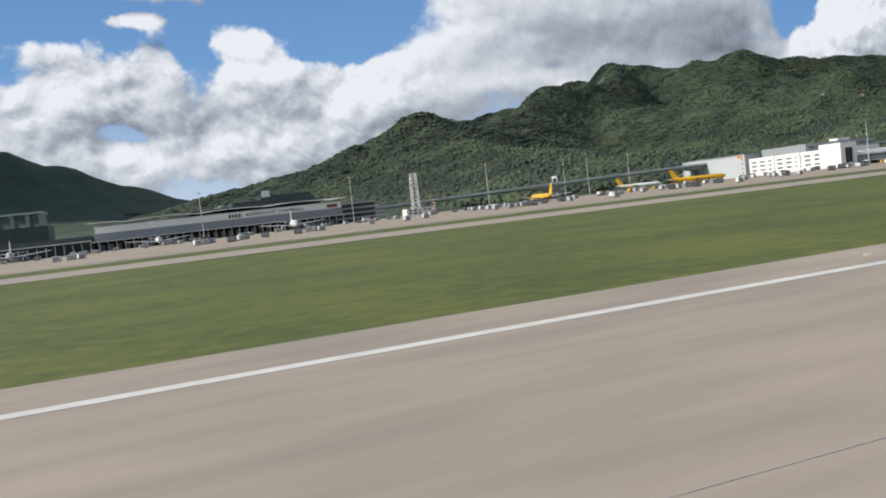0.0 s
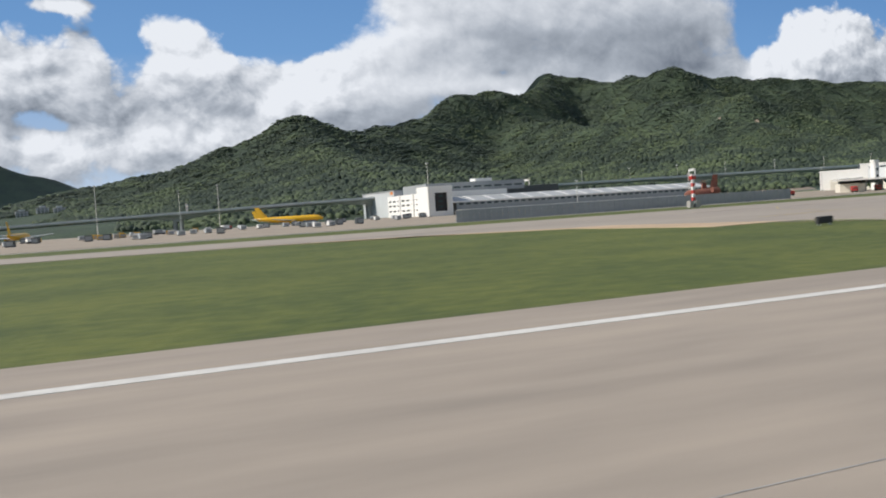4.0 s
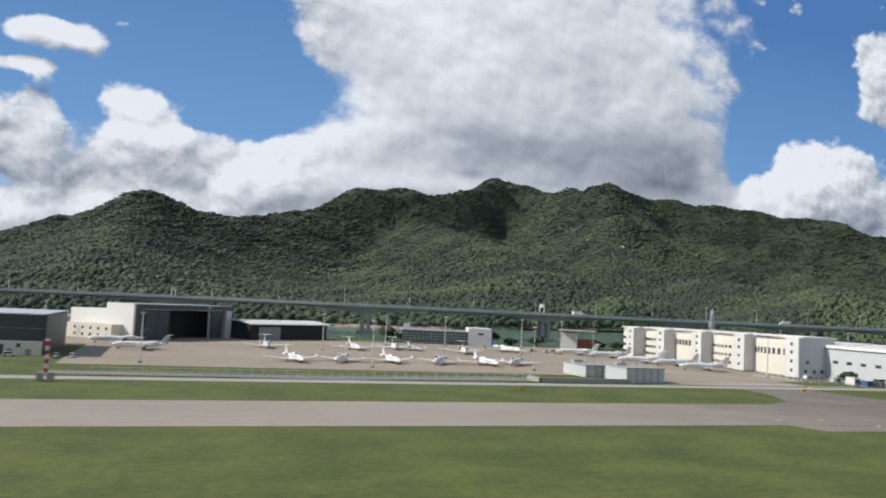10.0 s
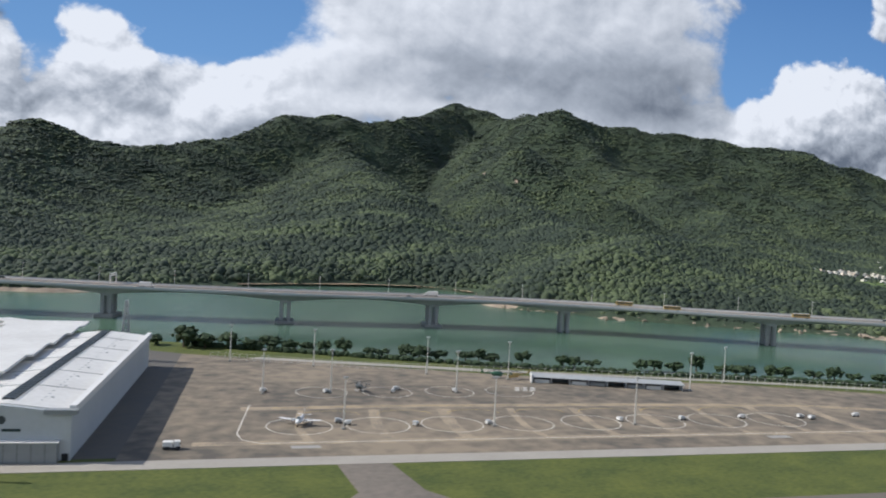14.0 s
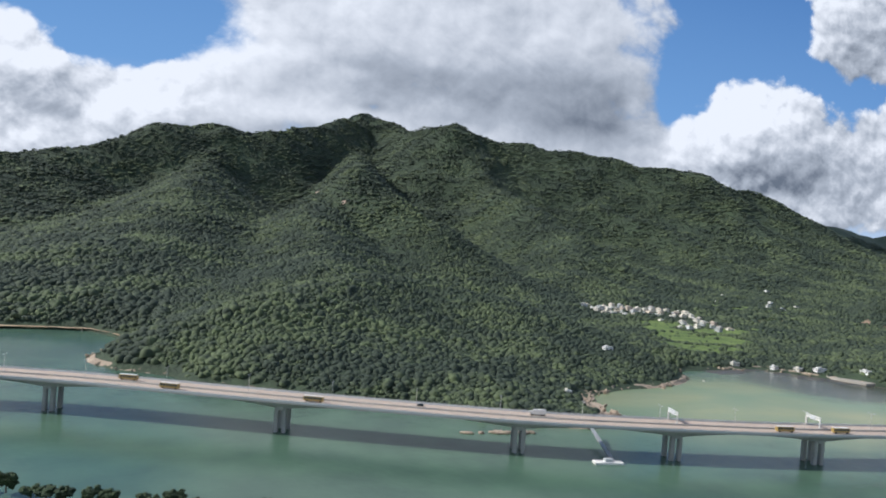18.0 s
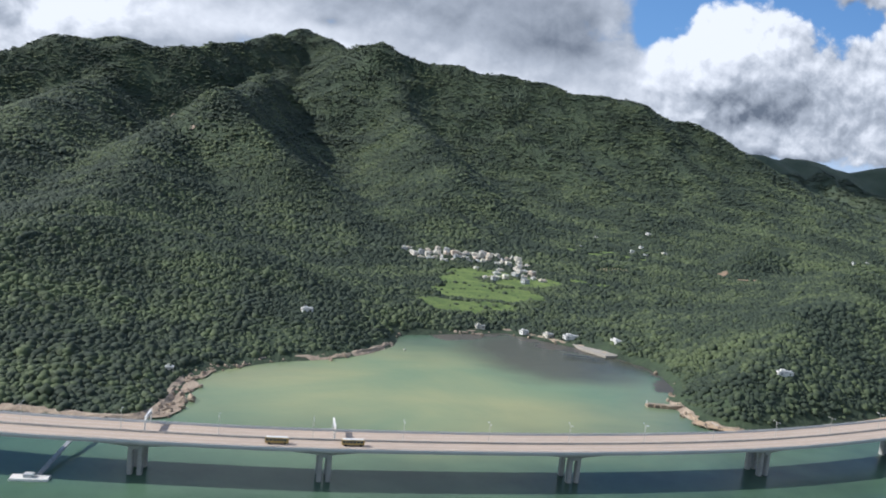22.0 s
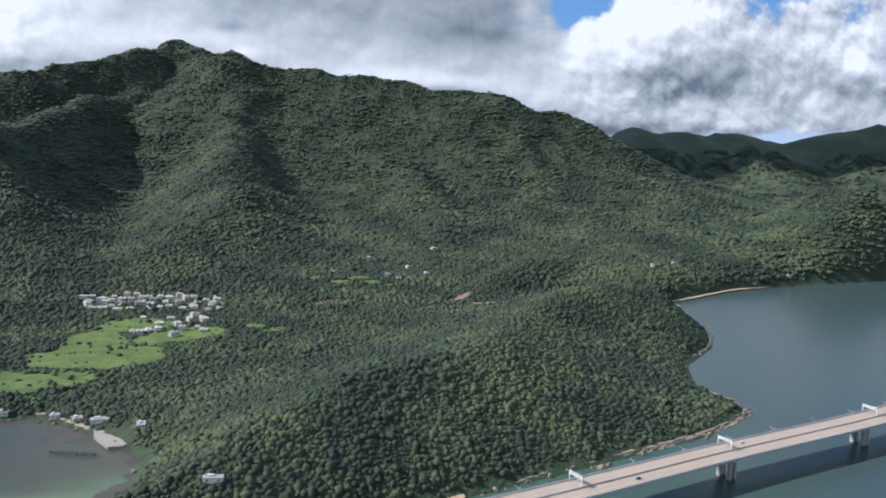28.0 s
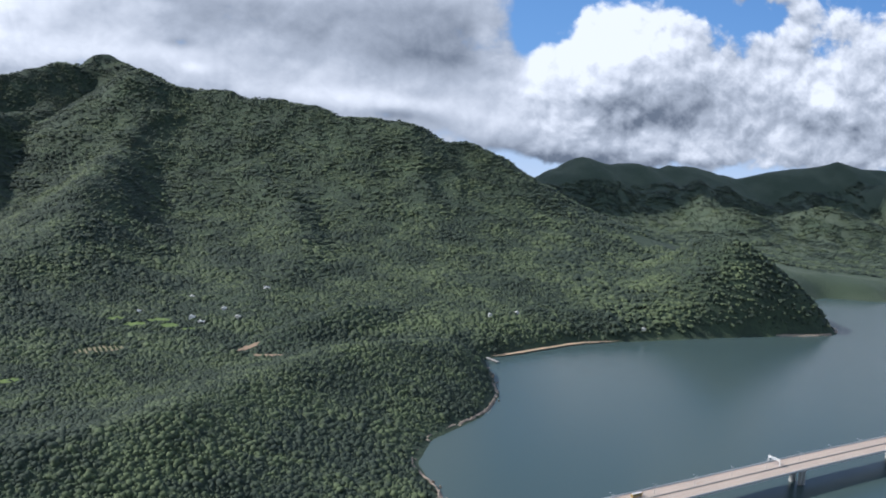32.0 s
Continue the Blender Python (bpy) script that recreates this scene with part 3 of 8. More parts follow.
# ---------------------------------------------------------------- the lie of the land
COAST_WEST = [(-1600, 640), (-900, 520), (-300, 430), (50, 385), (250, 345), (388, 331), (436, 326), (477, 322), (500, 345), (530, 366), (592, 391), (628, 391), (649, 366), (637, 322), (646, 303), (668, 290), (671, 277)]
COAST_BAY = [(684, 273), (703, 263), (719, 255), (742, 245), (757, 231), (772, 225), (788, 222), (797, 226), (801, 240), (804, 256), (810, 269), (830, 282), (858, 291), (878, 308), (885, 328), (921, 335), (937, 339), (953, 324), (969, 308), (981, 286), (976, 260), (965, 246), (962, 224), (974, 214), (997, 219), (1019, 223)]
COAST_EAST = [(1075, 240), (1133, 258), (1185, 275), (1219, 298), (1217, 336), (1230, 364), (1264, 395), (1284, 428), (1293, 470), (1299, 508), (1331, 525), (1385, 552), (1449, 561), (1549, 577), (1634, 585), (1668, 640), (1685, 720), (1772, 765), (1830, 745), (2100, 820), (3600, 980)]
COAST = COAST_WEST + COAST_BAY + COAST_EAST
# each crest: points (x, y, z) along it and the width over which its flanks fall
CRESTS = [
    (140, [(40, 960, 30), (124, 960, 48), (199, 958, 62), (273, 955, 86), (346, 950, 113), (436, 974, 104), (540, 1040, 118), (620, 1120, 165), (688, 1150, 185), (766, 1157, 169), (850, 1270, 205), (941, 1431, 235)]),
    (190, [(941, 1431, 235), (1005, 1310, 212), (1021, 1146, 206), (1085, 1150, 192), (1177, 1107, 184), (1342, 1024, 161), (1420, 1000, 136)]),
    (105, [(1420, 1000, 136), (1498, 947, 96), (1600, 900, 52)]),
    (80, [(930, 1380, 170), (860, 1050, 142), (813, 738, 102), (771, 738, 80), (752, 540, 36), (742, 450, 30)]),
    (75, [(813, 738, 103), (856, 653, 60), (890, 600, 30), (925, 548, 12)]),
    (110, [(688, 1110, 130), (668, 900, 100), (659, 742, 78), (640, 560, 36), (630, 440, 14)]),
    (100, [(346, 950, 108), (330, 720, 52), (345, 500, 22)]),
    (56, [(676, 316, 10), (702, 340, 24), (750, 395, 31), (780, 405, 29), (815, 385, 25), (850, 345, 12)]),
    (36, [(1168, 505, 16), (1215, 545, 27), (1252, 580, 21)]),
    (48, [(992, 236, 16), (1045, 290, 25), (1100, 312, 27), (1156, 397, 23), (1200, 432, 26), (1262, 470, 22), (1290, 490, 6)]),
    (70, [(1177, 1060, 130), (1150, 940, 100), (1194, 867, 82), (1200, 712, 42), (1170, 620, 22)]),
    (85, [(1018, 1080, 140), (1012, 800, 84), (1009, 698, 56), (966, 621, 31)]),
    (58, [(1342, 980, 125), (1345, 908, 100), (1325, 763, 36), (1340, 680, 14)]),
    (70, [(1600, 900, 40), (1578, 760, 42), (1572, 690, 68), (1563, 632, 76), (1610, 610, 34)]),
    (110, [(470, 1330, 100), (575, 1380, 156), (640, 1380, 163), (730, 1300, 160)]),
    (170, [(-1500, 1560, 150), (-600, 1600, 200), (-330, 1600, 225), (-190, 1600, 182), (-97, 1600, 146), (5, 1600, 101), (100, 1600, 68), (200, 1600, 40), (420, 1600, 70)]),
    (150, [(1640, 1400, 70), (1769, 1540, 112), (1816, 1540, 138), (1872, 1540, 126), (1932, 1540, 139), (1985, 1540, 127), (2054, 1540, 140), (2171, 1540, 120), (2240, 1540, 133), (2310, 1540, 139), (2396, 1540, 162), (2456, 1540, 153), (2560, 1540, 150), (2900, 1500, 160), (3600, 1400, 130)]),
    (70, [(2054, 1540, 120), (1990, 1380, 80), (1960, 1260, 50)]),
    (110, [(1850, 1200, 26), (1960, 1240, 52), (2059, 1250, 66), (2165, 1230, 58), (2300, 1180, 36)]),
    (70, [(2396, 1540, 140), (2420, 1300, 80), (2500, 1150, 30)]),
    (70, [(1769, 1500, 80), (1700, 1300, 45), (1660, 1150, 26)]),
]


def flank(x, y, a, b):
    """Distance from the stretch a-b, and how far along it the nearest place lies."""
    dx, dy = b[0] - a[0], b[1] - a[1]
    s = np.clip(((x - a[0]) * dx + (y - a[1]) * dy) / (dx * dx + dy * dy), 0, 1)
    return np.hypot(x - a[0] - s * dx, y - a[1] - s * dy), s


def shore(x, y):
    """Distance inland from the coast; below nought at sea."""
    near = np.full(x.shape, 1e9)
    inland = np.zeros(x.shape, bool)
    for a, b in zip(COAST, COAST[1:]):
        near = np.minimum(near, flank(x, y, a, b)[0])
        span = (x >= a[0]) != (x >= b[0])
        inland ^= span & (y > a[1] + (x - a[0]) * (b[1] - a[1]) / (b[0] - a[0] if b[0] != a[0] else 1e-9))
    return np.where(inland, near, -near)


def waves(x, y, scale, seed, octaves=4):
    """Smooth value noise between -1 and 1, on arrays."""
    total, amp, weight = np.zeros(x.shape), 1.0, 0.0
    for k in range(octaves):
        u, v = x / scale * 2 ** k + 17.3 * k + seed, y / scale * 2 ** k - 9.1 * k + 3 * seed
        i, j = np.floor(u).astype(np.int64), np.floor(v).astype(np.int64)
        f, g = u - i, v - j
        f, g = f * f * (3 - 2 * f), g * g * (3 - 2 * g)

        def lot(p, q):
            n = (p * 374761393 + q * 668265263 + int(seed * 1013) * 69069) & 0x7FFFFFFF
            n = ((n ^ (n >> 13)) * 1274126177) & 0x7FFFFFFF
            return ((n ^ (n >> 16)) & 0xFFFF) / 32767.5 - 1
        total += amp * ((lot(i, j) * (1 - f) + lot(i + 1, j) * f) * (1 - g) + (lot(i, j + 1) * (1 - f) + lot(i + 1, j + 1) * f) * g)
        weight += amp
        amp *= 0.5
    return total / weight


def hills(x, y, rough=True):
    """Height of the land, without its trees."""
    total = np.zeros(x.shape)
    for width, line in CRESTS:
        best = np.zeros(x.shape)
        for a, b in zip(line, line[1:]):
            d, s = flank(x, y, a, b)
            z = a[2] + s * (b[2] - a[2])
            round_off = 0.22 * width
            best = np.maximum(best, z * np.exp(-(np.sqrt(d * d + round_off ** 2) - round_off) / width))
        total += best ** 13
    top = 0.985 * total ** (1 / 13)
    if rough:
        gully = 1 - np.abs(waves(x, y, 120, 2.0)) * 2
        top = top * (1 + 0.07 * gully - 0.035) + 0.03 * top * waves(x, y, 40, 5.0)
        east = np.clip((x - 1640) / 160, 0, 1) * np.clip((1520 - y) / 120, 0, 1)
        top = top * (1 + east * (0.26 * (1 - 2.4 * np.abs(waves(x, y, 260, 23.0, 3))) - 0.08 + 0.16 * (1 - 2.4 * np.abs(waves(x, y, 85, 29.0, 3)))))
    d = shore(x, y)
    plain = 1.2 + 0.035 * np.clip(d, 0, 200)
    land = np.maximum(top, plain) * (1 - np.exp(-np.clip(d, 0, None) / 14)) + 0.25
    return np.where(d > 0, land, -3 * (1 - np.exp(np.clip(d, None, 0) / 6)) + 0.25)

# ---------------------------------------------------------------- land, sea and forest
def spaced(stops):
    """Coordinates from stops (place, spacing), the spacing changing smoothly between them."""
    out, x, k = [stops[0][0]], stops[0][0], 0
    while x < stops[-1][0]:
        while k < len(stops) - 2 and x >= stops[k + 1][0]:
            k += 1
        (a, s), (b, t) = stops[k], stops[k + 1]
        x += s + (t - s) * min(1, max(0, (x - a) / (b - a)))
        out.append(x)
    return np.array(out)


OPEN_GROUND = [(930, 372, 23, 15, 10), (950, 402, 32, 17, 0), (984, 436, 25, 12, 14), (960, 458, 22, 14, 0), (945, 430, 16, 22, 0), (1080, 548, 7, 5, 0), (1094, 557, 8, 4, 0), (1102, 544, 6, 5, 0), (1114, 534, 6, 4, 0), (1068, 561, 6, 4, 0), (1032, 441, 8, 4, 20), (1022, 450, 6, 5, 0)]


BARE_GROUND = [(1167, 473, 21, 4.5, -20), (1150, 492, 10, 4, 40), (1067, 494, 16, 7, 20)]


def bare(x, y):
    """Whether a place lies on a cutting or a terrace."""
    hit = np.zeros(x.shape, bool)
    for cx, cy, rx, ry, turn in BARE_GROUND:
        c, s = math.cos(math.radians(turn)), math.sin(math.radians(turn))
        hit |= (((x - cx) * c + (y - cy) * s) / rx) ** 2 + (((y - cy) * c - (x - cx) * s) / ry) ** 2 < 1
    return hit


def meadows(x, y):
    """How open the ground is at a place: above nought, grass."""
    best = np.full(x.shape, -1.0)
    for cx, cy, rx, ry, turn in OPEN_GROUND:
        c, s = math.cos(math.radians(turn)), math.sin(math.radians(turn))
        u, v = (x - cx) * c + (y - cy) * s, (y - cy) * c - (x - cx) * s
        best = np.maximum(best, 1 - (u / rx) ** 2 - (v / ry) ** 2)
    return best + 0.75 * waves(x, y, 26, 3.0) + 0.35 * waves(x, y, 7, 13.0) - 0.05


def canopy(x, y):
    """How much forest stands on the land at a place, from 0 (open ground) to 1."""
    yard = np.exp(-(((x - 967) / 10) ** 2 + ((y - 311) / 10) ** 2) ** 2)
    village = 0.75 * np.exp(-(((x - 965) / 40) ** 2 + ((y - 508) / 16) ** 2) ** 2)
    return np.where(bare(x, y), 0.0, 1.0) * np.clip((shore(x, y) - 1.5) / 3, 0, 1) * (1 - np.clip(meadows(x, y) * 5 + 0.5, 0, 1) * 0.95) * (1 - yard) * (1 - village)


# stretches of woodland (x0, x1, y0, y1) and the spacing of their trees
WOODS = [(660, 1000, 205, 480, 1.5), (1000, 1310, 205, 480, 1.45), (620, 1420, 480, 640, 1.95), (560, 1480, 640, 800, 2.5), (430, 660, 300, 560, 2.1), (150, 430, 300, 560, 2.2), (100, 560, 560, 800, 2.4), (560, 620, 560, 640, 2.6), (0, 1560, 800, 1400, 3.1), (1420, 1720, 520, 800, 3.0), (1560, 2400, 850, 1450, 4.4)]


def land():
    xs = spaced([(-1700, 70), (300, 14), (560, 4.5), (1330, 4.5), (1720, 12), (3600, 70)])
    ys = spaced([(205, 4.0), (640, 4.5), (1000, 9), (1790, 30)])
    x, y = np.meshgrid(xs, ys)
    z = hills(x, y)
    n, r = len(xs), len(ys)
    i = (np.arange(r - 1)[:, None] * n + np.arange(n - 1)[None, :]).ravel()
    quads = np.stack((i, i + 1, i + n + 1, i + n), 1)
    keep = z.ravel()[quads].max(1) > -2.4
    ob = sheet("mountain_land", np.stack((x, y, z), -1).reshape(-1, 3), quads[keep], M["forest"], "steep forested mountains falling to a rocky green coast", "mountain", "structure")
    return ob


def forest():
    """Crowns of the trees on the hills, as one mesh."""
    rng = np.random.default_rng(4)
    ico = bmesh.new()
    bmesh.ops.create_icosphere(ico, subdivisions=1, radius=1)
    base = np.array([v.co[:] for v in ico.verts])
    tri = np.array([[v.index for v in f.verts] for f in ico.faces if f.calc_center_median().z > -0.4])
    cap = np.array([[v.index for v in f.verts] for f in ico.faces if f.calc_center_median().z > 0.0])
    ico.free()
    spots = []
    for x0, x1, y0, y1, step in WOODS:
        gx, gy = np.meshgrid(np.arange(x0, x1, step), np.arange(y0, y1, step))
        gx, gy = gx.ravel() + rng.uniform(-0.6, 0.6, gx.size) * step, gy.ravel() + rng.uniform(-0.6, 0.6, gx.size) * step
        w = canopy(gx, gy)
        thin = 0.5 + 0.5 * waves(gx, gy, 60, 7.0) + 0.25 * waves(gx, gy, 16, 8.0)
        ok = (rng.uniform(0, 1, gx.size) < w) & (thin > np.where(gx > 1720, 0.16, 0.0))
        size = step * (0.5 + 0.7 * rng.uniform(0, 1, gx.size) ** 3) * (0.8 + 0.4 * np.clip(thin, 0, 1))
        spots.append(np.stack((gx, gy, size), 1)[ok])
    s = np.concatenate(spots)
    far = s[:, 1] > 700
    back = np.zeros(len(s), bool)
    back[far] = hills(s[far, 0], s[far, 1] + 6, False) - hills(s[far, 0], s[far, 1], False) < -1.5
    s = s[~back]
    n = len(s)
    tall = np.interp(s[:, 1], (450, 700, 900), (0.78, 0.6, 0.4)) * np.interp(s[:, 0], (1560, 1700), (1, 0.55)) * rng.uniform(0.75, 1.3, n)
    z = hills(s[:, 0], s[:, 1]) + s[:, 2] * (0.6 * waves(s[:, 0], s[:, 1], 16, 9.0, 3) + rng.uniform(-0.2, 0.35, n))
    turn = rng.uniform(0, 6.283, n)
    v = base[None] * (1 + rng.uniform(-0.28, 0.28, (n, len(base))))[..., None]
    c, q = np.cos(turn)[:, None], np.sin(turn)[:, None]
    vx, vy = v[..., 0] * c - v[..., 1] * q, v[..., 0] * q + v[..., 1] * c
    verts = np.stack((s[:, 0:1] + vx * s[:, 2:3], s[:, 1:2] + vy * s[:, 2:3], z[:, None] + v[..., 2] * s[:, 2:3] * tall[:, None]), -1)
    start = (np.arange(n) * len(base))[:, None, None]
    near = s[:, 1] < 560
    faces = np.concatenate(((tri[None] + start[near]).reshape(-1, 3), (cap[None] + start[~near]).reshape(-1, 3)))
    sheet("hill_forest", verts.reshape(-1, 3), faces, M["leaf"], "dense dark green subtropical forest covering the hillsides", "forest", "stuff")


land()
forest()

ISLAND = [(-1500, -700), (860, -700), (862, 20), (845, 70), (800, 108), (752, 130), (709, 145), (641, 164), (594, 177), (521, 207), (480, 216), (437, 222), (409, 232), (300, 268), (150, 300), (-100, 360), (-1500, 470)]
GRAVEL = part("ground", prism(ISLAND, -3, 0.0), M["grass"])
tagged(GRAVEL, "flat reclaimed airfield ground covered with mown grass", "ground", kind="structure")
sea = box(-6000, 7000, -5000, 1795, -4.0, -0.35)
tagged(part("water", sea, M["water"]), "calm milky green sea channel and bay", "sea", kind="structure")


def shoreline():
    """A rim of pale rock and sand along the foot of the hills."""
    places = curve_points([(x, y, 0) for x, y in COAST], 1.6)
    p = np.array([q[:] for q in places if 330 < q.x < 1720])
    way = np.gradient(p, axis=0)
    side = np.stack((-way[:, 1], way[:, 0]), 1)
    side /= np.hypot(side[:, 0], side[:, 1])[:, None] + 1e-9
    wide = 2.2 + 1.8 * waves(p[:, 0], p[:, 1], 30, 11.0)
    wide *= np.interp(p[:, 0], (1090, 1130), (1.0, 0.55))
    rows = []
    for out, z in ((-1.0, -0.9), (-0.35, -0.25), (0.2, 0.25), (0.7, 0.75), (1.3, 0.9)):
        w = wide * out + 0.9 * waves(p[:, 0] + 50 * out, p[:, 1], 5, 12.0 + out)
        h = z + 0.45 * waves(p[:, 0], p[:, 1] + 70 * out, 3.5, 14.0) * (z > -0.5)
        rows.append(np.stack((p[:, 0] + side[:, 0] * w, p[:, 1] + side[:, 1] * w, h), 1))
    v, n = np.stack(rows), len(p)
    i = (np.arange(4)[:, None] * n + np.arange(n - 1)[None, :]).ravel()
    sheet("shore", v.reshape(-1, 3), np.stack((i, i + 1, i + n + 1, i + n), 1), M["rock"], "rim of pale tan rock and sand along the water", "shore", "structure", False)




def paving(name, outline, top, material, label, category="pavement"):
    return tagged(part(name, prism(outline, -0.05, top), material), label, category, kind="structure")


def strip(x0, x1, y0, y1):
    return [(x0, y0), (x1, y0), (x1, y1), (x0, y1)]


paving("runway", strip(-1100, 850, -17, 15.3), 0.030, M["runway"], "worn light grey asphalt runway with a white edge line", "runway")
paving("taxiway", strip(-1100, 842, 71, 87.5), 0.036, M["taxi"], "long pale asphalt taxiway beside mown grass", "taxiway")
paving("taxiway_exit", [(186, 15), (218.5, 15), (217, 17), (215, 21.5), (212.2, 30), (210.3, 38), (211, 41), (219, 54), (232, 61), (242, 65), (248, 72), (145, 72), (172, 66), (188, 55), (189.5, 41), (192.6, 40.5), (193, 36), (191.6, 27), (189, 22), (188, 18)], 0.024, M["taxi"], "broad curved asphalt exit from the runway", "taxiway")
paving("taxiway_exit", [(218, 15), (226, 15), (228.4, 17), (230.6, 19.5), (235, 22.8), (242.5, 28), (252, 34.6), (262, 44.4), (272, 56.5), (281, 67), (292, 72), (275, 72), (268, 61), (258, 45.5), (247, 36), (236, 28.2), (232.7, 25), (228, 21.2), (224, 18.2), (219.5, 15.5)], 0.020, M["exit_track"], "narrow slanting asphalt exit across the grass", "taxiway")
paving("taxiway_exit", [(306, 72), (315.5, 67), (322, 56), (328, 42), (332, 34), (337, 28), (343, 21.5), (347, 15), (361, 15), (353, 22), (345, 29), (339.5, 37), (336, 43), (331.5, 56), (327.5, 65), (330, 72)], 0.022, M["exit_track"], "narrow slanting asphalt exit across the grass", "taxiway")
paving("taxiway_end", [(441, 72), (443, 67), (842, 62), (842, 72)], 0.026, M["taxi_shaded"], "dark asphalt widening of the taxiway", "taxiway")
paving("taxiway_end", strip(395, 842, 70.9, 87.6), 0.042, M["taxi_shaded"], "dark asphalt taxiway surface with yellow marks", "taxiway")
paving("apron_link", [(450, 86), (486, 86), (478.5, 92), (476, 98), (475, 106), (480, 118), (480, 130), (455, 130), (461, 112), (463, 106), (462, 98), (458.5, 91)], 0.030, M["link"], "short dark asphalt link to the apron", "taxiway")
paving("apron_link", [(541, 86.5), (561, 86.5), (555, 95), (553, 107), (553, 114), (545, 114), (546, 107), (547, 95)], 0.030, M["link"], "short asphalt link to the helicopter apron", "taxiway")
paving("road", strip(-400, 770, 106, 109.6), 0.046, M["road"], "narrow pale service road", "road")
paving("apron", [(366, 127), (448, 124), (456, 112), (484, 112), (490, 128), (489, 206), (366, 215)], 0.038, M["apron"], "sandy concrete apron of the business jets", "apron")
paving("apron", [(519, 109.4), (712, 109.4), (712, 134), (690, 139), (640, 156), (592, 166), (560, 177), (524, 190)], 0.040, M["apron_old"], "stained sandy helicopter apron with painted circles", "apron")
paving("apron", [(-700, 112), (322, 112), (326, 140), (332, 168), (366, 172), (366, 240), (300, 262), (150, 295), (-100, 352), (-700, 400)], 0.034, M["apron"], "broad concrete cargo apron", "apron")
# darker ground from the offices to a line east of the hangar
paving("hangar_road", [(488, 111), (520.5, 111), (525, 189.5), (500, 204), (489, 206)], 0.036, M["asphalt_dark"], "dark ground round the big hangar", "road")
paving("drain_channel", [(366, 112.6), (402, 110.2), (424, 112.4), (441, 113.2), (441, 118.6), (424, 117.8), (402, 115.2), (366, 116.6)], 0.060, M["drain"], "grey concrete drainage channel beside the service road", "channel")
paving("path", [(452, 111), (456, 111), (490, 111), (490, 115), (470, 115)], 0.050, M["road"], "pale concrete kerb path beside the grass", "road")
for k, (x0, x1, y0, y1) in enumerate(((-1100, 188, 12.42, 12.80), (188, 850, 12.42, 12.80))):
    tagged(part("runway_edge_line", box(x0, x1, y0, y1, 0.02, 0.036), M["white_line"]), "long white painted line along the runway edge", "line", kind="structure")

# ---------------------------------------------------------------- the sea bridge
LINE = [(20, 345, 2.2), (100, 325, 4.6), (170, 312, 6.2), (240, 303, 7.6), (310, 300, 8.6), (380, 288, 8.9), (442, 270, 8.9), (501, 257, 8.7), (551, 251, 8.5), (596, 249, 8.5), (637, 241, 8.5), (696, 219, 8.5), (755, 199, 8.5), (796, 191, 8.5), (837, 186, 8.5), (898, 183.5, 8.5), (955, 186.5, 8.5), (1010, 196.5, 8.5), (1058, 208, 8.5), (1110, 222, 8.5), (1170, 239, 8.5), (1240, 257, 8.5), (1310, 278, 8.5), (1380, 300, 8.5), (1450, 321, 8.5), (1520, 341, 8.5)]


def curve_points(line, step):
    """Places every step metres on a smooth curve through the line's corners."""
    out = []
    p = [Vector(q) for q in line]
    p = [p[0] * 2 - p[1]] + p + [p[-1] * 2 - p[-2]]
    for k in range(1, len(p) - 2):
        n = max(1, round((p[k + 1] - p[k]).length / step))
        for i in range(n):
            t = i / n
            out.append(0.5 * ((2 * p[k]) + (p[k + 1] - p[k - 1]) * t + (2 * p[k - 1] - 5 * p[k] + 4 * p[k + 1] - p[k + 2]) * t * t + (3 * p[k] - p[k - 1] - 3 * p[k + 1] + p[k + 2]) * t ** 3))
    return out + [p[-2]]


WAY = curve_points(LINE, 4.0)
PIER_AT = [(170, 312), (240, 303), (310, 300), (380, 288), (442, 270), (501, 257), (551, 251), (596, 249), (637, 241), (696, 219), (755, 199), (796, 191), (837, 186), (898, 183.5), (955, 186.5), (1010, 196.5), (1058, 208), (1110, 222), (1170, 239), (1240, 257), (1310, 278), (1380, 300), (1450, 321)]


def on_bridge(x):
    """The point on the bridge's middle line at this x, and its direction."""
    for a, b in zip(WAY, WAY[1:]):
        if a.x <= x <= b.x:
            return a.lerp(b, (x - a.x) / (b.x - a.x)), (b - a).normalized()
    return WAY[-1], (WAY[-1] - WAY[-2]).normalized()


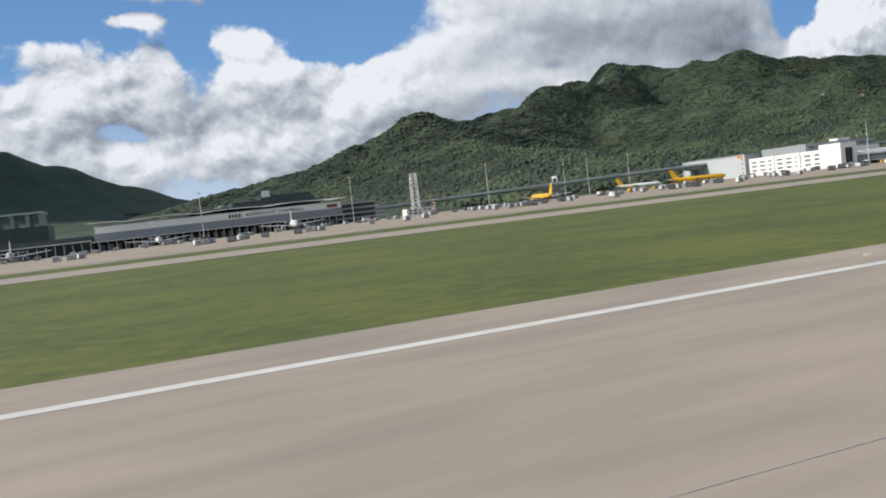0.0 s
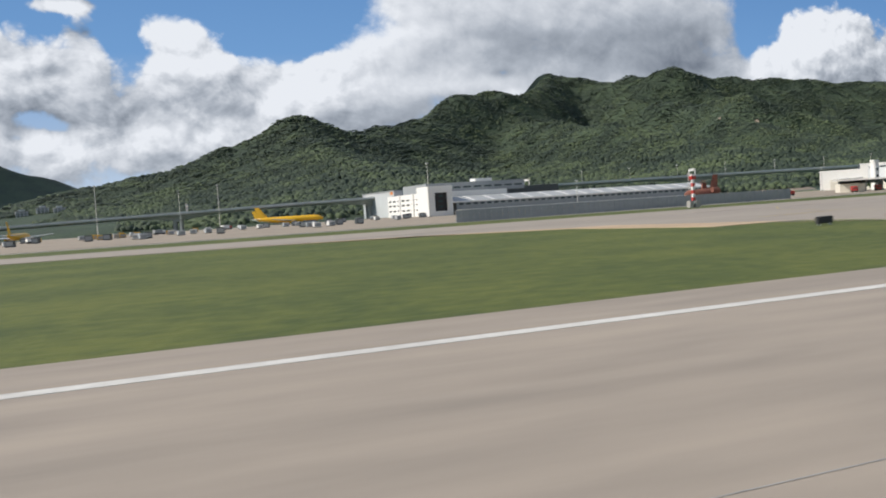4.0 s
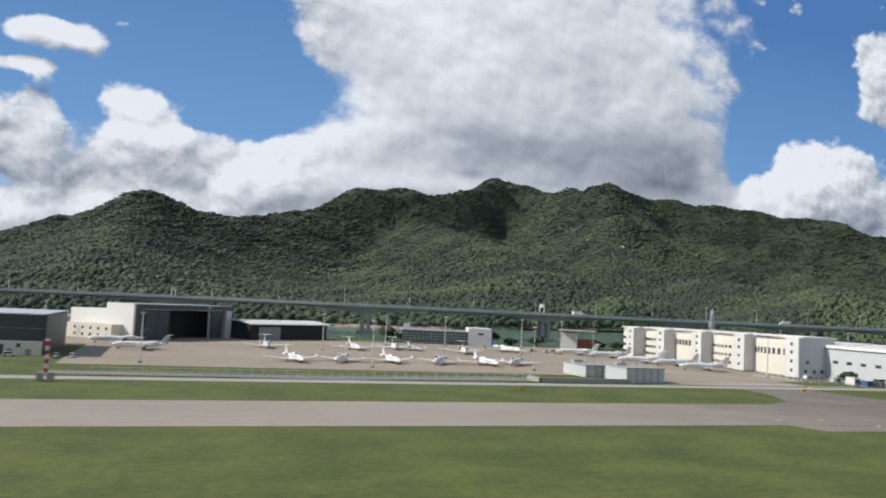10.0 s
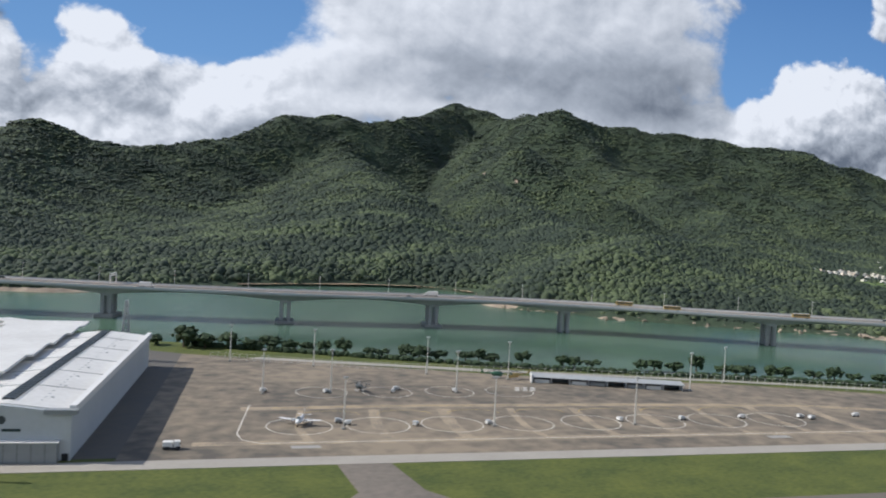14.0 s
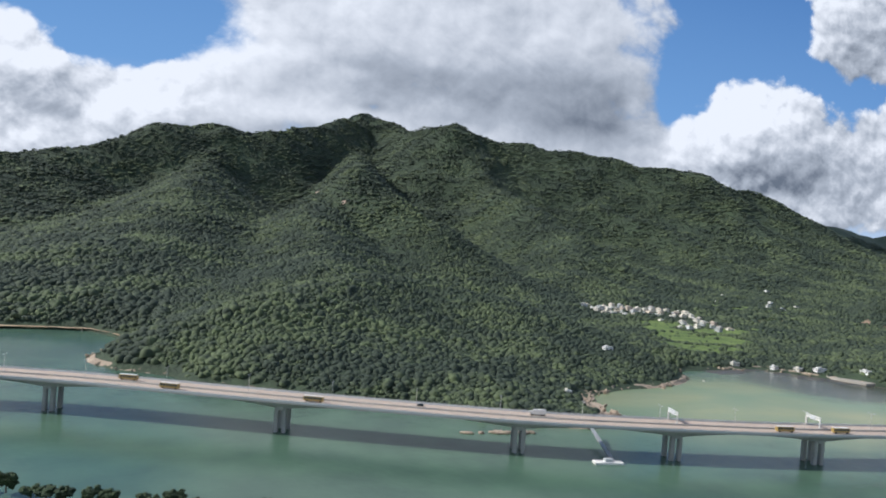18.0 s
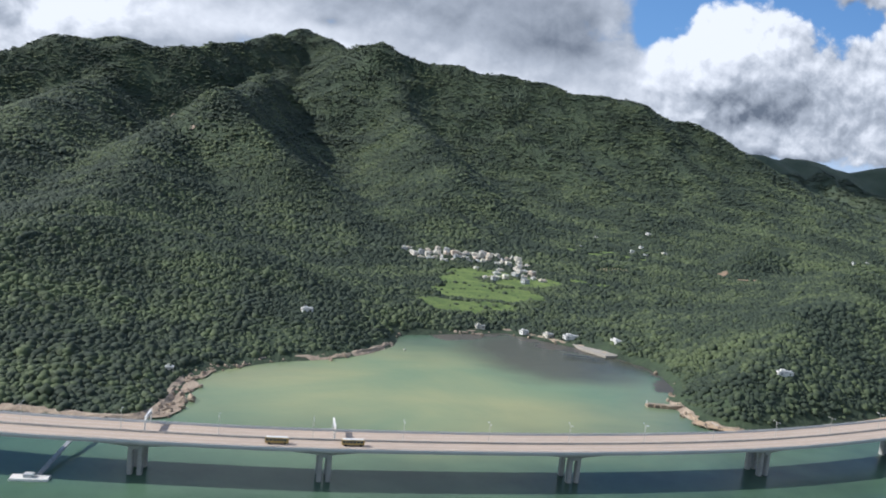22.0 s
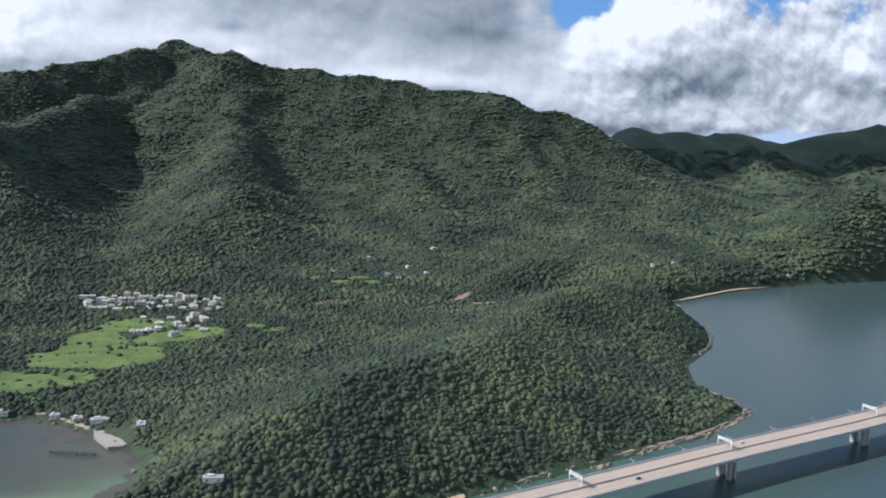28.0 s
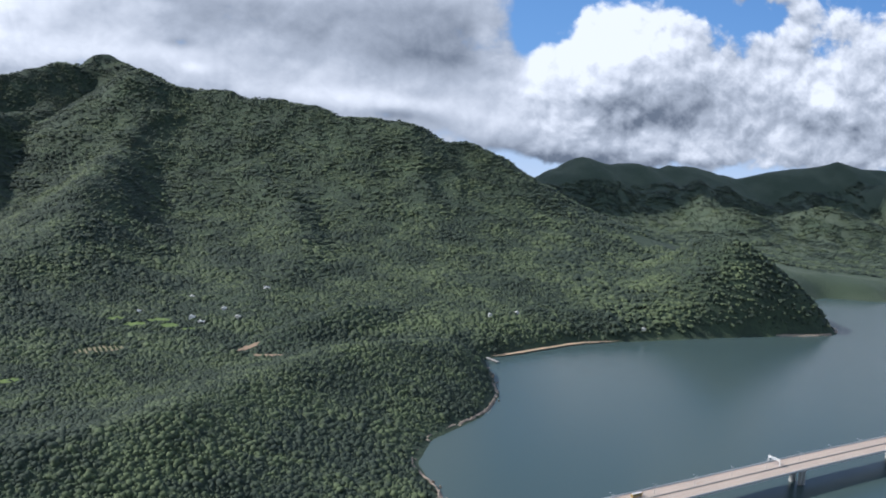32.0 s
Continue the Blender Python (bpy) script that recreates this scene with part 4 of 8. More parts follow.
def bridge():
    root = empty("bridge", "long pale concrete sea bridge on paired columns", "bridge")
    spans = [-1] + [min(range(len(WAY)), key=lambda k: (WAY[k].x - x) ** 2 + (WAY[k].y - y) ** 2) for x, y in PIER_AT] + [len(WAY) - 1]
    half = 6.3

    def run(name, section, ks, material, label=""):
        """section(k) gives the outline at the k-th place."""
        bm = bmesh.new()
        rings = []
        for k in ks:
            a, b = WAY[max(0, k - 1)], WAY[min(len(WAY) - 1, k + 1)]
            way = (b - a).normalized()
            side = Vector((-way.y, way.x, 0)).normalized()
            rings.append([bm.verts.new(WAY[k] + side * u + Vector((0, 0, z))) for u, z in section(k)])
        for a, b in zip(rings, rings[1:]):
            for i in range(len(a)):
                j = (i + 1) % len(a)
                bm.faces.new((a[i], a[j], b[j], b[i]))
        bm.faces.new(rings[0][::-1]), bm.faces.new(rings[-1])
        bmesh.ops.recalc_face_normals(bm, faces=bm.faces)
        return part(name, bm, material, root, label)

    near_pier = [min(math.hypot(p.x - x, p.y - y) for x, y in PIER_AT) for p in WAY]

    def girder(k):
        deep = 0.95 + 1.5 * max(0, 1 - near_pier[k] / 22) ** 1.7
        return [(half, -0.05), (half, -0.42), (half * 0.62, -0.6), (half * 0.5, -deep), (-half * 0.5, -deep), (-half * 0.62, -0.6), (-half, -0.42), (-half, -0.05)]

    for a, b in zip(spans, spans[1:]):
        ks = range(max(0, a), b + 1)
        if len(ks) < 2:
            continue
        run("deck_span", girder, ks, M["bridge"])
        run("carriageway", lambda k: [(half - 0.35, 0.0), (half - 0.35, -0.06), (0.25, -0.06), (0.25, 0.0)], ks, M["deck"], "pinkish worn road surface")
        run("carriageway", lambda k: [(-0.25, 0.0), (-0.25, -0.06), (-half + 0.35, -0.06), (-half + 0.35, 0.0)], ks, M["deck"], "pinkish worn road surface")
        for s in (1, -1):
            run("parapet", lambda k: [(s * half, 0.42), (s * half, -0.06), (s * (half - 0.3), -0.06), (s * (half - 0.22), 0.42)], ks, M["pale_clad"])
            run("handrail", lambda k: [(s * (half - 0.05), 0.62), (s * (half - 0.05), 0.55), (s * (half - 0.14), 0.55), (s * (half - 0.14), 0.62)], ks, M["steel"])
        run("median_barrier", lambda k: [(0.12, 0.42), (0.24, -0.05), (-0.24, -0.05), (-0.12, 0.42)], ks, M["concrete"])
        for u in (1.9, 3.9, -1.9, -3.9):
            run("lane_line", lambda k: [(u + 0.05, 0.008), (u + 0.05, -0.01), (u - 0.05, -0.01), (u - 0.05, 0.008)], ks, M["white_line"])
    col = mesh_of("column", box(-0.55, 0.55, -0.75, 0.75, -3.5, 6.6, bevel=0.18), M["bridge"])
    cap = mesh_of("pile_cap", box(-2.7, 2.7, -4.6, 4.6, -2.0, 0.55, bevel=0.2), M["concrete"])
    head = mesh_of("pier_head", box(-1.0, 1.0, -3.4, 3.4, 5.9, 6.9, bevel=0.15), M["bridge"])
    for x, y in PIER_AT:
        p, way = on_bridge(x)
        m = Matrix.Translation((p.x, p.y, p.z - 8.6)) @ Matrix.Rotation(math.atan2(way.y, way.x), 4, "Z")
        pier = empty("pier", m=m)
        pier.parent = root
        for u in (-1.05, 1.05):
            for w in (-2.2, 2.2):
                again("column", col, pier, pose(u, w, 0))
        again("pier_head", head, pier, pose(0, 0, -0.2))
        if 300 < x < 600:
            again("pile_cap", cap, pier, pose(0, 0, 0))


bridge()
shoreline()

# ---------------------------------------------------------------- airport buildings
def pane(w, h, material=None, deep=0.06):
    return mesh_of("window", box(-w / 2, w / 2, -deep, deep, 0, h), material or M["glass"])


PANE_SMALL, PANE_WIDE, PANE_TALL, PANE_BAND = pane(0.55, 0.6), pane(1.3, 0.55), pane(0.6, 1.2), pane(2.6, 0.5)
DOOR_PLAIN = mesh_of("door", box(-0.4, 0.4, -0.06, 0.06, 0, 1.0), M["grey_clad"])
ROLLER = mesh_of("roller_door", box(-1.0, 1.0, -0.06, 0.06, 0, 1.6), M["dark_clad"])


def put(name, me, root, spots):
    for x, y, z, rz in spots:
        again(name, me, root, pose(x, y, z, 0, 0, rz))


def roof_bits(root, spots):
    """Small plant boxes standing on a roof."""
    for x, y, z, s in spots:
        part("roof_unit", box(x - s, x + s, y - 0.7 * s, y + 0.7 * s, z, z + 0.9 * s, bevel=0.05), M["pale_clad"], root)


def words(text, x, y, z, wide, high, material, root):
    """Raised capital letters on a wall that faces -y, fitted to a width and height."""
    curve = bpy.data.curves.new("lettering", "FONT")
    curve.body, curve.extrude = text, 0.03
    ob = bpy.data.objects.new("lettering", curve)
    me = bpy.data.meshes.new_from_object(ob)
    bpy.data.objects.remove(ob)
    co = np.array([v.co[:] for v in me.vertices])
    low, size = co.min(0), co.max(0) - co.min(0)
    for v in me.vertices:
        u, h = (v.co.x - low[0]) / size[0] * wide, (v.co.y - low[1]) / size[1] * high
        v.co = (x + u + 0.12 * h, y - v.co.z, z + h)
    me.materials.clear()
    me.materials.append(material)
    again("lettering", me, root, Matrix.Identity(4))


def cargo_terminal():
    r = empty("cargo_terminal", "huge dark grey airfreight terminal with wavy roof edge and lettered wall", "terminal", m=pose(0, 289, 0))
    part("wall", box(-11, 72, 0, 50, 3.6, 8.4), M["grey_clad"], r)
    part("upper_band", box(-10.6, 71.6, -0.35, -0.05, 5.9, 8.1), M["white"], r, "paler strip that carries the lettering")
    # solid block, the shade of the open docks put into its colour
    part("lower_wall", box(-10, 71, 4, 50, 0, 3.6), M["dark"], r, "near-black block for the shade inside the loading docks")
    part("dock_canopy", box(-12, 73, -6, 1, 3.15, 3.5), M["pale_clad"], r)
    part("wing_canopy", box(-75, -12, -5, 3, 3.7, 4.1), M["pale_clad"], r)
    part("wing_wall", box(-75, -11.5, 2, 40, 0, 5.6), M["dark_clad"], r)
    col = mesh_of("dock_column", box(-0.12, 0.12, -0.12, 0.12, 0, 3.2), M["pale_clad"])
    put("dock_column", col, r, [(x, -4.5, 0, 0) for x in np.arange(-72, 72, 2.6)])
    door = mesh_of("dock_door", box(-0.8, 0.8, -0.05, 0.05, 0, 2.2), M["grey_clad"])
    put("dock_door", door, r, [(x, 3.9, 0, 0) for x in np.arange(-9, 70, 2.6)])
    bm = bmesh.new()
    xs = np.linspace(-13, 74, 90)
    lift = 8.9 + 0.45 * np.abs(np.sin(xs / 7.2))
    rings = [[bm.verts.new((x, y, z + h)) for y, h in ((-2, 0), (52, 1.2), (52, 1.45), (-2, 0.25))] for x, z in zip(xs, lift)]
    for a, b in zip(rings, rings[1:]):
        for i in range(4):
            bm.faces.new((a[i], a[(i + 1) % 4], b[(i + 1) % 4], b[i]))
    bmesh.ops.recalc_face_normals(bm, faces=bm.faces)
    part("wavy_roof", bm, M["roof_white"], r, "pale wavy roof edge", smooth=True)
    for x0, x1, y, z0, z1 in ((22, 71, 30, 8.6, 10.8), (38, 70, 36, 10.8, 12.6), (50, 70, 41, 12.6, 14.4)):
        part("roof_storey", box(x0, x1, y, y + 12, z0, z1), M["dark_clad"], r)
        put("window", PANE_BAND, r, [(x, y, z0 + 0.9, 0) for x in np.arange(x0 + 2, x1 - 1, 3.2)])
    part("roof_sign", box(50, 53, 38, 38.4, 13.6, 16.2), M["white"], r, "white emblem board on the roof")
    # the operator's name as plain bars, then the words that say what the house is
    for k in range(4):
        part("letter_bar", box(32.0 + 1.12 * k, 32.72 + 1.12 * k, -0.5, -0.36, 6.35, 7.45), M["dark"], r)
    words("AIRFREIGHT TERMINAL", 37.6, -0.42, 6.35, 20.6, 1.15, M["dark"], r)
    part("emblem", box(66.4, 70.2, -0.5, -0.36, 6.3, 7.5), M["rust"], r, "red and dark emblem")
    part("east_wing", box(71.4, 90, 20, 44, 0, 7.6), M["dark_clad"], r)
    for k in range(4):
        part("gallery_edge", box(71.4, 95 - 1.6 * k, 18.6, 44.5, 1.4 + 1.9 * k, 1.8 + 1.9 * k), M["pale_clad"], r)
    part("fin_block", box(-66, -32, 95, 125, 0, 13.2), M["dark_clad"], r)
    for x in (-64, -58, -52, -46, -40, -35):
        part("roof_fin", box(x, x + 1.5, 95, 112, 13.2, 18.5), M["grey_clad"], r)
    part("fin_roof", box(-56, -33, 94, 116, 18.5, 19.2), M["pale_clad"], r)


def lattice(name, label, x, y, z0, height, wide, top, material, parent=None):
    r = empty(name, label, "tower", m=pose(x, y, z0))
    n = max(4, round(height / 1.6))
    for sx in (-1, 1):
        for sy in (-1, 1):
            part("leg", rod((sx * wide, sy * wide, 0), (sx * top, sy * top, height), 0.13, 6), material, r)
    for k in range(n + 1):
        s = wide + (top - wide) * k / n
        z = height * k / n
        for a, b in (((-s, -s), (s, -s)), ((s, -s), (s, s)), ((s, s), (-s, s)), ((-s, s), (-s, -s))):
            part("brace", rod((*a, z), (*b, z), 0.1, 5), material, r)
            if k < n:
                q, z2 = wide + (top - wide) * (k + 1) / n, height * (k + 1) / n
                part("brace", rod((*a, z), (math.copysign(q, b[0]), math.copysign(q, b[1]), z2), 0.09, 5), material, r)
    return r


def long_sheds():
    r = empty("warehouse", "grey clad cargo warehouse with tiny stair windows", "warehouse", m=pose(240, 273, 0))
    part("wall", box(0, 48, 0, 41, 0, 9.2), M["pale_clad"], r)
    part("front_bay", box(8, 60, -9, 0, 0, 8.4), M["dark_clad"], r)
    put("window", PANE_SMALL, r, [(-0.0, 1.6, z, 90) for z in (1.5, 3.3, 5.1, 6.9)])
    part("emblem", box(-0.08, 0, 1.2, 4.2, 7.9, 8.9), M["orange"], r, "small orange emblem")
    part("downpipe", box(-0.14, 0, 40, 40.5, 0, 9.1), M["grey_clad"], r)
    part("roof_edge", box(-0.25, 48.2, -0.2, 41.2, 9.2, 9.5), M["grey_clad"], r)
    w = empty("office_block", "white office block with long window bands and a tall portal frame", "building", m=pose(235, 225, 0))
    part("wall", box(0, 26, 1, 40, 0, 7.0), M["white"], w)
    for z in (1.8, 3.5, 5.0):
        for y in np.arange(5, 38, 4.6):
            again("window", PANE_BAND, w, pose(-0.0, y, z, 0, 0, 90))
    for y in (13, 26):
        part("pier_strip", box(-0.35, 0, y, y + 1.4, 0, 7.1), M["white"], w)
    part("portal_frame", box(-3, 3.9, -8, -7.2, 0, 8.4), M["dark"], w, "dark glass in the portal")
    for x0, x1, z0, z1 in ((-3.2, -1.2, 0, 8.5), (2.6, 4.2, 0, 8.5), (-1.2, 2.6, 6.6, 8.5), (-1.2, 2.6, 0, 1.4)):
        part("portal_frame", box(x0, x1, -8.6, 1, z0, z1), M["white"], w)
    put("window", PANE_WIDE, w, [(0.7, -8.02, z, 0) for z in (2.4, 3.9, 5.4)])
    put("mast", mesh_of("mast", rod((0, 0, 0), (0, 0, 1.2), 0.05), M["steel"]), w, [(-2.6, -6, 8.5, 0), (3.6, -6, 8.5, 0)])
    part("upper_storey", box(5, 39, 15, 38, 7.0, 10.0), M["grey_clad"], w)
    part("roof_stair", box(22, 28, 16, 20, 10.0, 11.0), M["white"], w)
    put("window", PANE_BAND, w, [(x, 15, 8.2, 0) for x in np.arange(8, 38, 3.6)])
    s = empty("cargo_shed", "long low grey cargo shed with white skylit roof", "shed", m=pose(240, 217, 0))
    L = 89
    part("wall", box(0.5, L - 1, 0, 17, 1.35, 3.6), M["grey_clad"], s)
    # near-black filling in place of the shade under the canopy
    part("dock_recess", box(1, L - 2, 1.5, 17, 0, 1.35), M["dark"], s)
    part("dock_canopy", box(0, L + 1, -4.2, 0.4, 1.2, 1.45), M["white"], s)
    roof = extrude_along([(9.2, 3.55), (0, 5.2), (-9.2, 3.55), (-9.2, 3.75), (0, 5.42), (9.2, 3.75)], (-1, 8.5, 0), (L + 0.6, 8.5, 0))
    part("roof", roof, M["roof_grey"], s, "ribbed pale metal roof")
    gable = extrude_along([(8.6, 3.5), (-8.6, 3.5), (0, 5.1)], (0.2, 8.5, 0), (L - 1.2, 8.5, 0))
    part("gable", gable, M["grey_clad"], s)
    part("eave_trim", box(-1, L + 1, -0.95, -0.6, 3.5, 3.85), M["white"], s)
    sky_light = mesh_of("skylight", extrude_along([(-8.9, 3.86), (-1.0, 5.3), (-1.0, 5.36), (-8.9, 3.92)], (-0.45, 0, 0), (0.45, 0, 0)), M["white"])
    put("skylight", sky_light, s, [(x, 8.5, 0, turn) for x in np.arange(6, L - 2, 6.2) for turn in (0, 180)])
    put("window", PANE_WIDE, s, [(x, 0, 2.75, 0) for x in np.arange(2, L - 3, 2.2)])
    col = mesh_of("dock_column", box(-0.08, 0.08, -0.08, 0.08, 0, 1.2), M["pale_clad"])
    put("dock_column", col, s, [(x, -3.8, 0, 0) for x in np.arange(1, L, 4.4)])
    put("dock_door", mesh_of("dock_door", box(-0.7, 0.7, -0.05, 0.05, 0, 1.1), M["pale_clad"]), s, [(x, 1.48, 0, 0) for x in np.arange(3, L - 3, 4.4)])


def fire_station():
    r = empty("fire_station", "white airfield fire station with canopied bays and a watch tower", "fire station", m=pose(310.5, 122.5, 0, 0, 0, -40))
    part("bay_roof", box(-19, 0.5, -2.5, 9, 2.5, 2.85), M["roof_white"], r)
    part("bay_back", box(-17.8, -13.4, 5, 8, 0, 2.5), M["dark_clad"], r)
    part("bay_lintel", box(-13.4, 0.2, 8.6, 8.9, 1.9, 2.5), M["grey_clad"], r)
    for x in (-13.4, -10.2, -7.0, -3.8, -0.6):
        part("rear_post", box(x - 0.12, x + 0.12, 8.5, 8.9, 0, 2.5), M["grey_clad"], r)
    part("side_wall", box(-18.5, -13.6, 0, 8, 0, 1.9), M["cream"], r)
    for x in (-13.4, -10.2, -7.0, -3.8, -0.6):
        part("bay_pier", box(x - 0.11, x + 0.11, 0, 5, 0, 2.5), M["grey_clad"], r)
    put("bay_door", mesh_of("bay_door", box(-1.3, 1.3, -0.05, 0.05, 0, 0.7), M["glass"]), r, [(x, 0.4, 1.75, 0) for x in (-11.8, -8.6, -5.4, -2.2)])
    for x in (-18, -15.6):
        part("roof_disc", loft([(x - 1.7, 3.0, 0.3, 0.06), (x - 0.9, 3.0, 1.4, 0.2), (x + 0.9, 3.0, 1.4, 0.2), (x + 1.7, 3.0, 0.3, 0.06)]), M["roof_white"], r, smooth=True)
    t = empty("tower")
    t.parent = r
    t.matrix_basis = pose(3.0, 0.5, 0, 0, 0, 40)
    part("shaft", box(-2.0, 2.0, -2.0, 2.0, 0, 4.3), M["white"], t)
    part("cab", prism([(-1.9, -1.9), (1.9, -1.9), (2.3, 0), (1.9, 1.9), (-1.9, 1.9), (-2.3, 0)], 4.3, 5.3), M["glass"], t)
    part("cab_ledge", box(-2.6, 2.6, -2.6, 2.6, 5.3, 5.7, bevel=0.1), M["white"], t)
    part("cab_roof", box(-1.9, 1.9, -1.9, 1.9, 5.7, 6.2, bevel=0.08), M["white"], t)
    put("window", PANE_SMALL, t, [(x, -2.0, 3.2, 0) for x in (-1.2, -0.4, 0.4, 1.2)])
    part("mast", rod((0, 0, 6.2), (0, 0, 9.0), 0.06), M["steel"], t)
    o = empty("office")
    o.parent = r
    o.matrix_basis = pose(7.2, 3.6, 0, 0, 0, 40)
    part("wall", box(-3.2, 4.2, -3.5, 4, 0, 3.3), M["pale_clad"], o)
    for z in (0.6, 2.0):
        put("window", PANE_WIDE, o, [(x, -3.5, z, 0) for x in (-2.2, -0.4, 1.4, 3.2)])
    c = empty("drill_tower", "slim white drill tower with rounded head", "tower", m=pose(313, 140, 0))
    part("shaft", box(-0.7, 0.7, -0.7, 0.7, 0, 6.3, bevel=0.15), M["white"], c)
    part("cap", box(-0.95, 0.95, -0.95, 0.95, 6.3, 6.9, bevel=0.3), M["white"], c)
    put("window", PANE_SMALL, c, [(0, -0.7, z, 0) for z in (1.5, 3.0, 4.5)])


def hangars():
    r = empty("maintenance_hangar", "dark clad hangar on a pale block base", "hangar", m=pose(343, 142, 0))
    part("upper_wall", box(0, 19.4, 0, 26, 2.1, 6.1), M["dark_clad"], r)
    part("end_wall", box(-0.3, 0, 0, 26, 2.0, 5.7), M["pale_clad"], r)
    part("end_wall", box(19.4, 19.8, -0.6, 24, 0, 6.25), M["dark_clad"], r)
    part("lower_wall", box(-10.4, 19.4, -1.6, 24, 0, 2.1), M["cream"], r)
    part("parapet", box(-0.3, 19.8, -0.15, 26.2, 6.1, 6.3), M["pale_clad"], r)
    part("panel_seam", box(0.1, 19.3, -0.08, 0, 4.0, 4.06), M["grey_clad"], r)
    put("door", DOOR_PLAIN, r, [(x, -1.6, 0, 0) for x in (-9, -6.4, -4.2, -1.2, 3, 5.8, 11, 15, 17.6)])
    put("roller_door", ROLLER, r, [(x, -1.6, 0, 0) for x in (8.4, 13.2)])
    put("window", PANE_SMALL, r, [(x, -1.6, 1.2, 0) for x in (-7.6, -2.8, 0.8, 4.4, 16.2)])
    d = empty("maintenance_hangar", "tall dark hangar with an open doorway and white end wall", "hangar", m=pose(373.6, 187, 0, 0, 0, 43.5))
    part("wall", box(0, 29, 8, 8.4, 0, 7.5), M["dark_clad"], d)
    part("roof", box(0, 29, 0, 8.4, 7.6, 7.75), M["roof_grey"], d)
    part("end_wall", box(-0.5, 0, 0, 8.4, 0, 7.75), M["white"], d)
    part("rear_wing", box(-0.4, 28, 8.4, 20, 0, 6.2), M["white"], d)
    part("side_annexe", box(-3.4, -0.5, 3.0, 17, 0, 3.2), M["cream"], d)
    put("window", PANE_SMALL, d, [(-3.4, y, z, 90) for y in (4.5, 7, 9.5, 12, 14.5) for z in (0.5, 1.9)])
    part("door_frame", box(0, 29, 0, 0.8, 6.6, 7.6), M["dark_clad"], d)
    part("door_lintel", box(2.2, 27.2, -0.06, 0, 6.5, 6.7), M["grey_clad"], d)
    part("door_jamb", box(0, 2.2, 0, 8, 0, 6.6), M["dark_clad"], d)
    part("door_jamb", box(27.2, 29, 0, 8, 0, 6.6), M["pale_clad"], d)
    for x in (3, 6.4, 22.6):
        part("sliding_door", box(x, x + 3.3, 0.3, 0.6, 0, 6.5), M["dark_clad"], d)
    # near-black block at the back, painted as the hangar's inner shade
    part("floor_shade", box(2.2, 27, 6, 8, 0, 6.6), M["dark"], d)
    low = empty("maintenance_hangar", "low dark hangar with a curved pale roof", "hangar", m=pose(399, 202, 0, 0, 0, 29))
    part("wall", box(0, 23, 0.4, 14, 0, 3.9), M["dark"], low)
    part("door", box(2.5, 8.6, 0.1, 0.4, 0, 3.1), M["grey_clad"], low)
    part("end_wall", box(22.4, 23, 0, 14, 0, 3.9), M["dark_clad"], low)
    curve = [(-7.6 + 15.2 * k / 10, 3.9 + 0.7 * math.sin(math.pi * k / 10)) for k in range(11)]
    part("roof", extrude_along(curve + [(u, z - 0.22) for u, z in curve[::-1]], (-0.5, 7, 0), (23.5, 7, 0)), M["roof_white"], low)
    g = empty("office_block", "low green glass terminal with a white end block", "building", m=pose(439, 212, 0, 0, 0, -15))
    part("glass_front", box(0, 17.4, 0, 8, 0.6, 3.3), M["teal_glass"], g)
    part("base", box(0, 17.4, 0.2, 8, 0, 0.6), M["concrete"], g)
    for z in (1.2, 1.9, 2.6, 3.3):
        part("transom", box(-0.1, 17.4, -0.15, 0, z, z + 0.12), M["steel"], g)
    mull = mesh_of("mullion", box(-0.05, 0.05, -0.12, 0, 0.6, 3.3), M["steel"])
    put("mullion", mull, g, [(x, 0, 0, 0) for x in np.arange(0, 17.5, 1.1)])
    part("roof", box(-0.6, 17.4, -1.4, 8.5, 3.45, 3.65), M["roof_grey"], g)
    part("white_block", box(17.4, 23.6, -1.2, 8, 0, 4.6), M["white"], g)
    part("lift_tower", box(0.2, 1.9, 2, 5, 3.65, 4.9), M["white"], g)
    part("window", box(20, 21.4, -1.28, -1.2, 2.9, 3.4), M["glass"], g)
    roof_bits(g, [(5, 4, 3.65, 0.4), (9, 5, 3.65, 0.5), (13, 4, 3.65, 0.4), (20, 4, 4.6, 0.4)])
    c = empty("open_shed", "open sided shed under a pale slanting roof", "shed", m=pose(481, 204, 0, 0, 0, -37))
    part("roof", extrude_along([(4, 4.5), (-4, 5.1), (-4, 5.3), (4, 4.7)], (-0.4, 3.6, 0), (9.6, 3.6, 0)), M["roof_white"], c)
    part("wall", box(0, 4, 3, 7, 0, 4.4), M["pale_clad"], c)
    part("wall", box(4, 9.2, 3, 7, 0, 2.7), M["rust"], c, "brown lower wall")
    put("post", mesh_of("post", box(-0.1, 0.1, -0.1, 0.1, 0, 4.7), M["steel"]), c, [(x, 0.2, 0, 0) for x in (0.2, 4.6, 9.0)])


